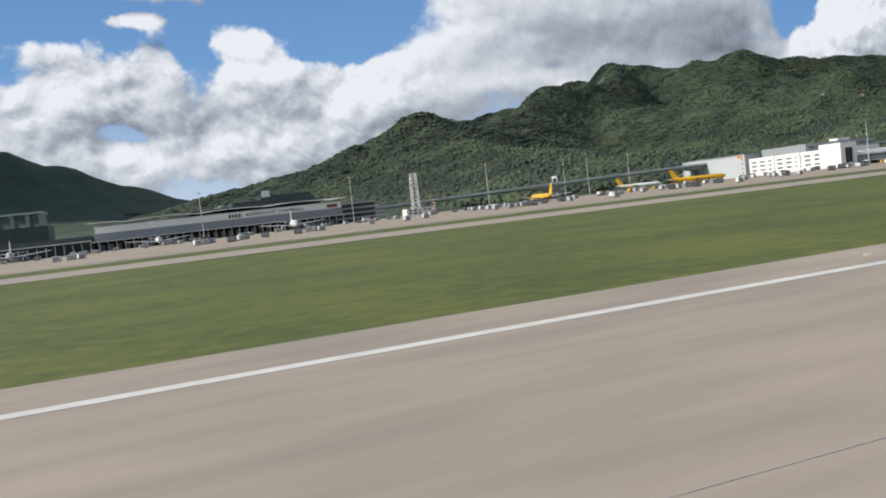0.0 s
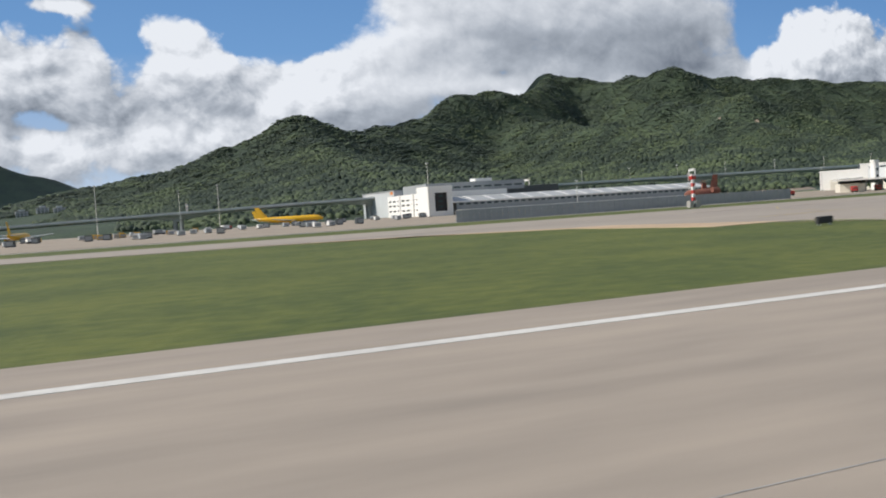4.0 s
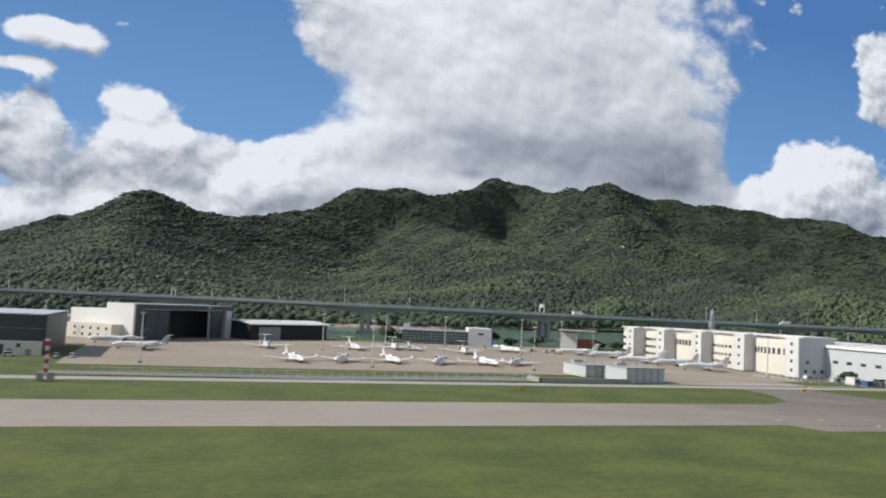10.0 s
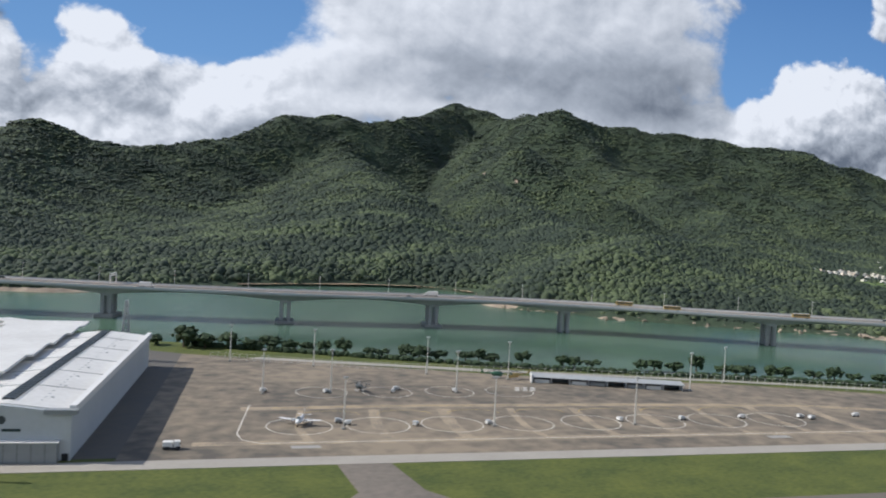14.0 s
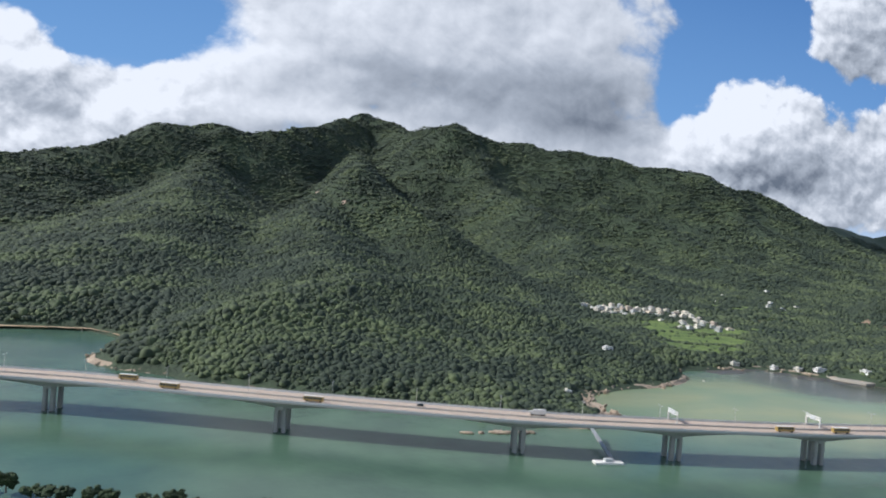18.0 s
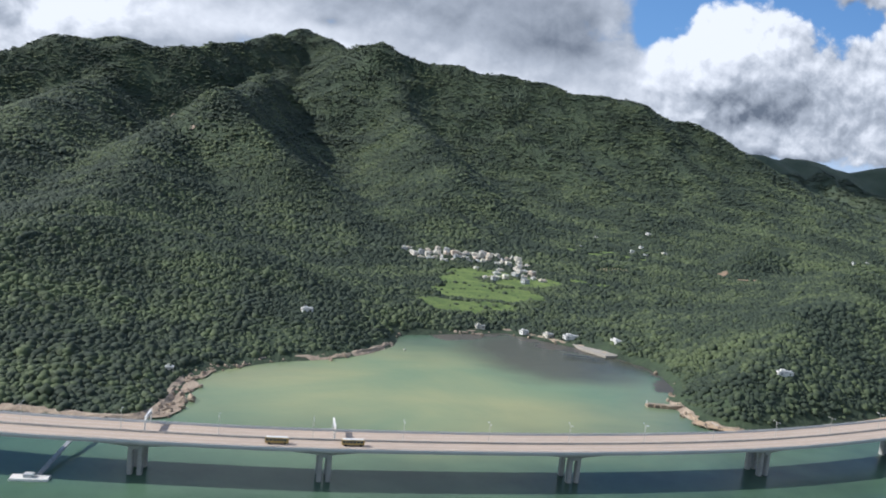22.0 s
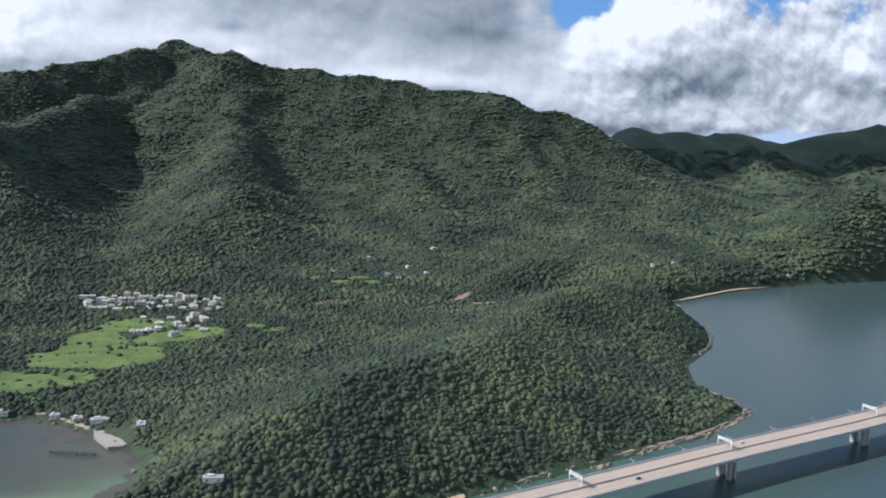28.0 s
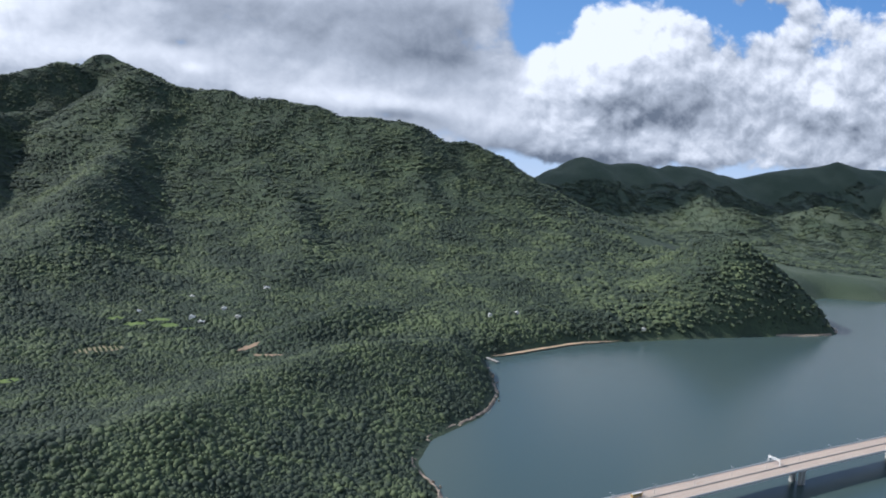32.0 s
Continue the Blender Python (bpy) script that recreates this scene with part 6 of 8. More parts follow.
def plant_unit(x, y, w, d, high, paint, label):
    r = empty("plant_unit", label, "equipment", "equipment beside the offices", heading(x, y, 5))
    part("casing", box(-w / 2, w / 2, -d / 2, d / 2, 0.1, high, bevel=0.05), paint, r)
    part("skid", box(-w / 2 - 0.05, w / 2 + 0.05, -d / 2 - 0.05, d / 2 + 0.05, 0, 0.1), M["concrete"], r)
    part("lid", box(-w / 2 - 0.06, w / 2 + 0.06, -d / 2 - 0.06, d / 2 + 0.06, high, high + 0.08), M["pale_clad"] if paint != M["blue"] else M["teal_glass"], r)
    part("grille", box(-w * 0.3, w * 0.3, -d / 2 - 0.02, -d / 2, 0.3 * high, 0.8 * high), M["dark_clad"], r)


for x, y, w, d, high, paint, lab in ((492.6, 114.6, 1.3, 1.8, 1.3, "white", "white generator cabin in the office yard"), (493.9, 112.9, 1.5, 1.5, 0.9, "blue", "blue roofed store box in the office yard"), (496.3, 112.6, 1.4, 1.2, 1.3, "dark_clad", "dark equipment cabinet in the office yard"), (495.2, 113.4, 0.9, 0.9, 0.7, "steel", "grey steel tank in the office yard"), (493.6, 119.5, 1.8, 1.0, 0.8, "pale_clad", "pale air handling unit beside the offices"), (496.8, 122.5, 1.2, 1.0, 1.0, "pale_clad", "pale air handling unit beside the offices"), (492.2, 124.6, 1.6, 0.9, 0.7, "white", "white equipment box beside the offices"), (497.3, 116.2, 0.8, 0.8, 0.6, "cream", "cream equipment box beside the hangar")):
    plant_unit(x, y, w, d, high, M[paint], lab)
# apron vehicles
truck("red airport fire engine with white stripe", M["red"], M["red"], heading(288, 141, 0), "fire_engine", 3.6, 0.9)
truck("red fire engine waiting outside the fire station", M["red"], M["red"], heading(294.5, 129, -130), "fire_engine", 3.2, 0.9)
truck("red fire engine inside an open bay", M["red"], M["red"], heading(303.5, 131, -130), "fire_engine", 3.2, 0.9)
truck("white and green airfield truck inside an open bay", M["green"], M["white"], heading(306.6, 128.4, -130), "fire_engine", 3.0, 0.9)
truck("red fire engine inside an open bay", M["red"], M["white"], heading(300.6, 133.6, -130), "fire_engine", 3.2, 0.9)
truck("beige fuel tanker parked by the hangar", M["white"], M["cream"], heading(350, 137.6, 180), "fuel_tanker", 4.0, 1.0, tank=True)
truck("white box lorry on the apron road", M["white"], M["white"], heading(338.5, 122, 170), long=3.4)
for k, (x, y, d) in enumerate(((346, 138, 0), (355, 138.4, 170), (358.5, 137.5, 10), (365, 137, 90), (367, 137.5, 95), (465, 186, 20), (467.5, 184, 40), (471, 187, 10), (469, 180.5, 175), (492, 121.5, 60), (494.5, 119, 95))):
    car(("white van", "grey car", "white pick-up", "silver car")[k % 4] + " parked on the apron edge", (M["white"], M["grey_clad"], M["white"], M["pale_clad"])[k % 4], heading(x, y, d), "van" if k % 4 == 0 else "car")


def ground_cart(m, label="white ground service cart with dark canopy"):
    r = empty("service_cart", label, "cart", "carts on the helicopter apron", m)
    part("body", box(-0.55, 0.55, -0.33, 0.33, 0.16, 0.62, bevel=0.05), M["white"], r)
    part("cover", box(-0.58, 0.2, -0.36, 0.36, 0.62, 0.74, bevel=0.03), M["pale_clad"], r)
    part("side_hatch", box(-0.4, 0.3, -0.36, -0.33, 0.25, 0.52), M["grey_clad"], r)
    part("tow_bar", rod((0.55, 0, 0.2), (1.1, 0, 0.12), 0.03, 6), M["black"], r)
    for x in (-0.35, 0.35):
        for s in (1, -1):
            again("wheel", WHEEL, r, pose(x, s * 0.3, 0.16))
    return r


_g = ground_cart(heading(539.2, 150, 15))
for x, y, d in ((550.3, 149, 30), (562.5, 149, 80), (563.6, 151.2, 5), (574.5, 149.5, 90), (549.3, 127.3, 0), (550.5, 126, 175), (561, 125, 60), (573, 125, 20), (596.5, 126, 95), (608.4, 126, 5), (620.6, 126.6, 170), (632.7, 126.4, 0), (634.3, 125.4, 10), (645.1, 126.8, 165), (674, 139.2, 0)):
    copy_thing(_g, heading(x, y, d))
truck("white box van parked on the helicopter apron edge", M["white"], M["white"], heading(525.5, 114.6, 0), long=2.2, high=0.7)


def helicopter(label, paint, m):
    r = empty("helicopter", label, "helicopter", m=m)
    part("cabin", loft([(1.5, 0.75, 0.1, 0.12), (1.2, 0.8, 0.42, 0.42), (0.5, 0.9, 0.52, 0.52), (-0.6, 0.95, 0.48, 0.48), (-1.2, 1.05, 0.2, 0.22)], 12), paint, r, smooth=True)
    part("windscreen", loft([(1.44, 0.85, 0.2, 0.12), (1.1, 1.02, 0.4, 0.26), (0.75, 1.12, 0.42, 0.26)], 10), M["glass"], r)
    part("tail_boom", rod((-1.0, 0, 1.05), (-3.4, 0, 1.25), 0.17, 8, 0.08), paint, r)
    part("fin", blade((-3.0, -3.5, 0, 1.2), (-3.4, -3.8, 0, 2.0), 0.08, upright=True), paint, r)
    part("rotor_head", rod((0, 0, 1.4), (0, 0, 1.75), 0.1), M["steel"], r)
    for k in range(4):
        c, s = math.cos(k * math.pi / 2 + 0.4), math.sin(k * math.pi / 2 + 0.4)
        part("rotor_blade", rod((0.1 * c, 0.1 * s, 1.72), (3.0 * c, 3.0 * s, 1.62), 0.05, 4), M["dark_clad"], r)
    for s in (1, -1):
        part("skid", rod((-1.0, s * 0.5, 0.06), (1.2, s * 0.5, 0.06), 0.05, 6), M["steel"], r)
        for x in (-0.5, 0.6):
            part("strut", rod((x, s * 0.5, 0.06), (x, s * 0.25, 0.5), 0.04, 6), M["steel"], r)
    return r


helicopter("dark helicopter with rotor blades at rest", M["dark_clad"], heading(556.5, 150.5, 100))
helicopter("green helicopter parked by the fence", M["green"], heading(587.5, 163, 10))
helicopter("dull orange helicopter parked by the fence", M["yellow_dull"], heading(591, 161.5, 190))


def prop_plane(m):
    r = empty("light_aircraft", "white twin-engined light aircraft in a painted circle", "aircraft", m=m)
    part("fuselage", loft([(2.3, 0.75, 0.06, 0.06), (1.9, 0.78, 0.3, 0.3), (0.8, 0.85, 0.42, 0.45), (-0.6, 0.85, 0.38, 0.4), (-2.6, 1.0, 0.08, 0.1)], 12), M["plane_white"], r, smooth=True)
    for s in (1, -1):
        part("wing", blade((0.6, -0.3, s * 0.2, 0.75), (0.35, -0.2, s * 3.2, 0.9), 0.14), M["plane_white"], r)
        e = loft([(1.1, 0.8, 0.12, 0.12), (0.9, 0.8, 0.2, 0.2), (-0.2, 0.8, 0.14, 0.14)], 8)
        bmesh.ops.translate(e, verts=e.verts, vec=(0, s * 1.0, 0))
        part("engine", e, M["plane_white"], r)
        part("propeller", box(1.1, 1.14, s * 1.0 - 0.04, s * 1.0 + 0.04, 0.4, 1.2), M["black"], r)
        part("tailplane", blade((-2.2, -2.6, s * 0.05, 1.05), (-2.3, -2.6, s * 1.0, 1.05), 0.07), M["plane_white"], r)
        again("wheel", WHEEL, r, pose(0, s * 0.9, 0.17))
        part("leg", rod((0, s * 0.9, 0.17), (0, s * 0.9, 0.75), 0.04, 6), M["steel"], r)
    part("fin", blade((-1.9, -2.5, 0, 1.0), (-2.4, -2.8, 0, 2.0), 0.08, upright=True), M["plane_white"], r)
    part("cockpit_window", loft([(1.5, 1.0, 0.25, 0.1), (1.1, 1.15, 0.35, 0.18), (0.5, 1.25, 0.3, 0.1)], 8), M["glass"], r)
    again("wheel", WHEEL, r, pose(1.7, 0, 0.17))
    part("leg", rod((1.7, 0, 0.17), (1.7, 0, 0.7), 0.04, 6), M["steel"], r)


prop_plane(heading(543.4, 126.5, -110))


def crate(label, paint, m, s=(1.4, 1.0, 0.9), group="loads on the cargo apron"):
    r = empty("freight_container", label, "container", group, m)
    a, b, c = s
    part("shell", box(-a / 2, a / 2, -b / 2, b / 2, 0.18, 0.18 + c, bevel=0.06), paint, r)
    part("door", box(-a / 2 + 0.12, a / 2 - 0.12, -b / 2 - 0.025, -b / 2, 0.28, c), M["grey_clad"], r)
    part("pallet", box(-a / 2, a / 2, -b / 2, b / 2, 0.06, 0.18), M["black"], r)
    return r


_proto = [crate("silver air freight container on a pallet", M["pale_clad"], heading(150, 205, 8, -0.025)), crate("yellow freight container on the cargo apron", M["yellow"], heading(147, 190, 5, -0.025)), crate("white freight container on the cargo apron", M["white"], heading(120, 215, 12, -0.025)), crate("dark netted freight pallet", M["dark_clad"], heading(110, 222, 4, -0.025), (1.5, 1.2, 1.1))]
_rng = random.Random(12)
for k in range(110):
    u = _rng.random()
    x = -45 + 285 * u
    y = 258 - 0.12 * x + _rng.gauss(0, 9) if x < 80 else 225 - 0.05 * (x - 80) + _rng.gauss(0, 13)
    kind = 1 if (135 < x < 170 and _rng.random() < 0.5) else _rng.choice((0, 0, 2, 3, 3))
    copy_thing(_proto[kind], heading(x, y, _rng.uniform(-20, 20), -0.025))
for k in range(70):
    x = _rng.choice((-30, -8, 20, 36, 58, 84, 98, 126, 152, 166, 190)) + _rng.gauss(0, 4)
    copy_thing(_proto[_rng.choice((0, 0, 2, 3, 3))], heading(x, 172 + 0.0 * x + _rng.gauss(0, 9), _rng.uniform(-20, 20), -0.025))
for k in range(46):
    copy_thing(_proto[_rng.choice((0, 2, 3, 0, 1))], heading(243 + 1.8 * k + _rng.uniform(-0.6, 0.6), 209.5 + _rng.uniform(-1.6, 1.6), _rng.uniform(-15, 15), -0.025))
for k, (x, y) in enumerate(((18, 262), (70, 250), (90, 246), (132, 212), (160, 220), (178, 232), (222, 238), (262, 206), (300, 206), (318, 207))):
    truck(("white", "red and white", "grey", "yellow")[k % 4] + " apron truck on the cargo stand", (M["white"], M["red"], M["grey_clad"], M["yellow"])[k % 4], M["white"] if k % 2 else M["grey_clad"], heading(x, y, 8 * k), long=3.2, high=0.9, group="trucks on the cargo apron")

# ---------------------------------------------------------------- markings
def ring(name, x, y, r, w, z, material, label):
    bm = bmesh.new()
    n = 48
    a = [[bm.verts.new((x + (r + o) * math.cos(2 * math.pi * k / n), y + (r + o) * math.sin(2 * math.pi * k / n), z)) for k in range(n)] for o in (-w / 2, w / 2)]
    for k in range(n):
        j = (k + 1) % n
        bm.faces.new((a[0][k], a[0][j], a[1][j], a[1][k]))
    bmesh.ops.recalc_face_normals(bm, faces=bm.faces)
    return tagged(part(name, bm, material), label, "marking", kind="structure")


def ribbon(name, pts, w, z, material, label):
    """A painted line of width w along corners."""
    bm = bmesh.new()
    p = [Vector((x, y, z)) for x, y in pts]
    rows = []
    for k in range(len(p)):
        way = (p[min(k + 1, len(p) - 1)] - p[max(k - 1, 0)]).normalized()
        side = Vector((-way.y, way.x, 0)) * w / 2
        rows.append((bm.verts.new(p[k] + side), bm.verts.new(p[k] - side)))
    for a, b in zip(rows, rows[1:]):
        bm.faces.new((a[0], a[1], b[1], b[0]))
    bmesh.ops.recalc_face_normals(bm, faces=bm.faces)
    if bm.faces and next(iter(bm.faces)).normal.z < 0:
        bmesh.ops.reverse_faces(bm, faces=bm.faces)
    return tagged(part(name, bm, material), label, "marking", kind="structure")


for k in range(8):
    ring("helipad_circle", 543.2 + 11.95 * k, 125.5, 4.9, 0.15, 0.046, M["cream"], "faded painted circle on the helicopter apron")
for k in range(7):
    ribbon("apron_line", [(549 + 11.95 * k + 4.6 * math.cos(a), 132.6 + 2.6 * math.sin(a)) for a in np.linspace(math.pi, 0, 9)], 0.16, 0.046, M["yellow_line"], "faded curved guide line on the apron")
for k in range(4):
    ring("helipad_circle", 549.5 + 12.0 * k, 149.6, 4.6, 0.12, 0.046, M["cream"], "faded painted circle on the helicopter apron")
ribbon("apron_line", [(540, 137.5), (560, 138.5), (600, 138.0), (640, 136), (660, 131)], 0.18, 0.047, M["yellow_line"], "long faded guide line on the apron")
for k in range(9):
    x = 543.2 + 11.95 * k
    ribbon("dust_track", [(x + 0.8, 115.5), (x + 0.3, 119), (x - 0.2, 124), (x + 0.4, 130), (x + 1.4, 136)], 1.3 + 0.5 * (k % 3), 0.0425, M["dust"], "faint dusty wheel track on the apron")
ribbon("dust_track", [(535, 137.0), (560, 138.3), (600, 138.0), (640, 136), (662, 130)], 2.4, 0.0430, M["dust"], "faint dusty wheel track on the apron")
ribbon("dust_track", [(528, 116.6), (600, 116.8), (660, 116.2), (705, 117)], 2.0, 0.0435, M["dust"], "faint dusty wheel track on the apron")
ribbon("apron_line", [(536.5, 140), (534, 122), (534.5, 118.5), (537, 116.5), (600, 116.6), (700, 117)], 0.16, 0.048, M["cream"], "pale boundary line on the apron")
ribbon("apron_line", [(660, 127), (690, 127), (690, 119), (660, 127)], 0.18, 0.047, M["cream"], "painted outline of a stand")
for k in range(9):
    part_ = tagged(part("apron_square", box(587 + 1.6 * (k % 3) + 0.5 * (k // 3), 587.9 + 1.6 * (k % 3) + 0.5 * (k // 3), 150.3 + 1.2 * (k // 3), 151.0 + 1.2 * (k // 3), 0.03, 0.05), M["white_line"]), "small white painted square on the apron", "marking", kind="structure")
for x, y in ((541, 113.6), (617, 113.8), (673, 113.4)):
    tagged(part("slab_patch", box(x, x + 4, y, y + 1.4, 0.03, 0.052), M["concrete"]), "pale concrete patch in the apron", "pavement", kind="structure")
ribbon("apron_line", [(466.5, 180), (466.5, 165), (467.5, 140), (472, 131), (479, 124), (482, 114), (478, 108)], 0.28, 0.05, M["white_line"], "white line marking the jets' parking row")
for x, y, d in ((443, 74.4, 30), (448.5, 74.2, 35), (459.7, 74.0, 60), (475.6, 71.0, 80), (482.3, 69.0, 100), (452, 70, 40), (467, 71, 70)):
    c, s = math.cos(math.radians(d)), math.sin(math.radians(d))
    ribbon("taxi_mark", [(x - c, y - s), (x + c, y + s)], 0.4, 0.056, M["yellow_line"], "short yellow bar on the taxiway")
ribbon("taxi_curve", [(192, 4.4), (194.7, 5.9), (195.8, 6.9), (197.7, 9.0), (199.2, 11.4), (200.9, 14.2), (201.9, 16.2), (202.6, 18.4)], 0.11, 0.044, M["yellow_line"], "curved yellow guide line leaving the runway")
ribbon("taxi_curve", [(201.6, 8.4), (202.0, 12.8), (202.6, 18.2), (203.0, 24), (203.7, 32), (205, 42), (207, 52), (211, 62), (220, 72)], 0.13, 0.0445, M["yellow_line"], "straight yellow guide line across the exit")
ribbon("taxi_curve", [(202.6, 17.8), (202.85, 15.7), (203.7, 12.6), (205.1, 9.8), (206.7, 7.5), (208.6, 5.4), (212, 2.6)], 0.11, 0.045, M["yellow_line"], "curved yellow guide line joining the runway")
ribbon("taxi_curve", [(211.0, 40), (211.7, 34), (212.5, 25), (213.3, 20.2), (214.5, 17.3), (216.3, 14.9), (218.3, 13.4)], 0.13, 0.0455, M["yellow_line"], "worn yellow edge line round the grass")
M["red_line"] = mat("worn_red_paint", (0.34, 0.10, 0.075), 0.85, (0.36, 0.26, 0.21), 0.8, 1.4)
for k in range(9):
    ribbon("hold_mark", [(196.9 + 1.32 * k, 38.3 - 0.17 * k), (197.7 + 1.32 * k, 38.2 - 0.17 * k)], 0.5, 0.0435, M["red_line"], "worn red dash of the holding line")
for x0, y0, x1, y1 in ((213.8, 19.6, 215.9, 19.4), (215.2, 16.1, 216.4, 16.3), (217.9, 13.2, 219.2, 14.9), (222.6, 13.1, 223.1, 15.1)):
    ribbon("exit_mark", [(x0, y0), (x1, y1)], 0.26, 0.0465, M["yellow_line"], "worn yellow bar at the runway exit")
for x0, y0, x1, y1 in ((186.5, 16.6, 189.1, 15.5), (189.1, 18.8, 191.2, 18.4), (191.3, 25.2, 193.1, 24.7), (196.6, 49, 206, 50.5)):
    ribbon("exit_mark", [(x0, y0), (x1, y1)], 0.3, 0.043, M["yellow_line"], "worn yellow bar at the runway exit")
ribbon("runway_joint", [(-1100, 4.75), (850, 4.75)], 0.022, 0.034, M["concrete"], "dark sealed joint along the runway")
M["rubber_mark"] = mat("faint_rubber", (0.345, 0.292, 0.235), 0.9, (0.27, 0.232, 0.19), 2.5, 1.2, stretch=(0.4, 1, 1))
for k in range(16):
    o = -7.5 + 0.95 * k + _rng.uniform(-0.3, 0.3)
    turn = [(186, 1.2), (192, 4.4), (195.8, 6.9), (197.7, 9.0), (199.2, 11.4), (200.8, 14.9), (201.2, 18.3), (200.2, 24), (198, 31), (196, 40)]
    bow = [(x + 0.72 * o, y - 0.5 * o * max(0, 1 - y / 24)) for x, y in turn]
    ribbon("tyre_mark", bow[_rng.randrange(3):_rng.randrange(7, 11)], _rng.uniform(0.15, 0.5), 0.0312 + 0.00025 * k, M["rubber_mark"], "faint curved tyre mark leaving the runway")
ribbon("earth_track", [(96, 52), (110, 50), (125, 47), (138, 45.5)], 0.8, 0.02, M["earth"], "worn earth track in the grass")
for pts, lab in (([(186, 41), (192, 41), (190, 47), (188, 55), (178, 62), (160, 70), (150, 73), (172, 66), (184, 55)], "bare earth edge beside the exit"), ([(218, 55), (224, 52), (236, 56), (232, 61)], "bare earth patch beside the exit")):
    tagged(part("earth_patch", prism(pts[::-1] if sum((b[0] - a[0]) * (b[1] + a[1]) for a, b in zip(pts, pts[1:] + pts[:1])) > 0 else pts, 0, 0.031), M["sand"]), lab, "ground", kind="structure")
for x0, x1, y0, y1, lab in ((300, 344, 112, 124, "mown grass patch before the fire station"), (366, 446, 111, 121, "mown grass strip before the jets"), (480.5, 497, 112, 119, "small mown lawn beside the offices")):
    tagged(part("lawn", box(x0, x1, y0, y1, 0.0, 0.055, bevel=0.01), M["grass"]), lab, "grass", kind="structure")

# ---------------------------------------------------------------- poles, masts, fences and signs
def flood_light(m, high):
    r = empty("flood_light", "tall pale apron flood light pole", "lamp post", "flood lights", m)
    part("pole", rod((0, 0, 0), (0, 0, high), 0.13, 8, 0.07), M["pole"], r)
    part("base", box(-0.3, 0.3, -0.3, 0.3, 0, 0.3, bevel=0.05), M["concrete"], r)
    part("cross_arm", box(-0.4, 0.4, -0.05, 0.05, high - 0.15, high), M["pole"], r)
    for k in (-0.28, 0, 0.28):
        part("lamp", box(k - 0.1, k + 0.1, -0.22, 0.06, high, high + 0.18, bevel=0.03), M["pale_clad"], r)
    return r


_f = flood_light(pose(539, 148.6, 0), 7.8)
for x, y in ((534, 181), (551, 175.5), (551, 148.8), (573.5, 167), (549.5, 123.4), (574.5, 148.6), (589.5, 161.5), (573.5, 124), (598, 123.6), (625, 150), (638.5, 158)):
    copy_thing(_f, pose(x, y, 0))
_f = flood_light(pose(412, 131, 0), 7.4)
for x, y in ((440.5, 131.5), (377, 131), (411, 172), (431, 198), (447, 200), (468, 200), (478, 197), (486, 128), (344, 128), (300, 190), (270, 200), (389, 196), (355, 196)):
    copy_thing(_f, pose(x, y, 0))
_f = flood_light(pose(63, 240, 0), 14)
for x, y in ((107, 238), (145, 240), (92, 262), (180, 268), (20, 250), (226, 200), (170, 300)):
    copy_thing(_f, pose(x, y, 0))


def banded_mast(m, high=4.0):
    r = empty("banded_mast", "red and white banded lattice mast with twin boxes", "mast", "banded masts", m)
    n = 7
    for k in range(n):
        part("band", box(-0.2, 0.2, -0.2, 0.2, 0.5 + (high - 0.5) * k / n, 0.5 + (high - 0.5) * (k + 1) / n), M["red"] if k % 2 else M["white"], r)
    part("head", box(-0.42, 0.42, -0.3, 0.3, high, high + 0.5, bevel=0.06), M["red"], r)
    part("cap", box(-0.25, 0.25, -0.2, 0.2, high + 0.5, high + 0.75), M["white"], r)
    for s in (-0.55, 0.55):
        part("cabinet", box(s - 0.34, s + 0.34, -0.4, 0.4, 0, 1.0, bevel=0.04), M["concrete"], r)
    return r


_m = banded_mast(pose(504.9, 103.6, 0))
for x, y in ((368, 103.8), (227.7, 96), (91, 245)):
    copy_thing(_m, pose(x, y, 0))


def blast_fence():
    r = empty("blast_fence", "long grey slatted jet blast fence", "fence", m=pose(196, 108, 0, 0, 0, 4))
    L = 66
    slat = mesh_of("slat", extrude_along([(-0.06, 0), (0.06, 0), (0.02, 1.75), (-0.04, 1.75)], (-0.44, 0, 0), (0.44, 0, 0)), M["grey_clad"])
    for k in range(int(L / 0.95)):
        again("slat", slat, r, pose(0.5 + 0.95 * k, 0, 0))
    for z in (0.5, 1.4):
        part("rail", box(0, L, 0.08, 0.16, z, z + 0.12), M["steel"], r)


blast_fence()


def wire_fence(pts, high, step, label):
    r = empty("fence", label, "fence", m=pose(pts[0][0], pts[0][1], 0))
    post = mesh_of("post", box(-0.035, 0.035, -0.035, 0.035, 0, high), M["pole"])
    o = Vector((pts[0][0], pts[0][1], 0))
    for a, b in zip(pts, pts[1:]):
        a, b = Vector((*a, 0)) - o, Vector((*b, 0)) - o
        n = max(1, round((b - a).length / step))
        for k in range(n):
            q = a.lerp(b, k / n)
            again("post", post, r, pose(q.x, q.y, 0))
        for z in (0.25, high * 0.55, high - 0.06):
            part("wire_rail", rod(a + Vector((0, 0, z)), b + Vector((0, 0, z)), 0.022, 5), M["pole"], r)


wire_fence([(530, 184), (560, 173.5), (592, 168), (640, 158.5), (690, 142), (712, 137)], 1.5, 1.6, "long wire mesh fence on pale posts along the shore road")
wire_fence([(372, 112.2), (432, 112.8)], 1.0, 1.5, "low wire fence beside the service road")
wire_fence([(483, 128), (484, 119), (497, 111.2)], 0.9, 1.4, "low fence round the office yard")


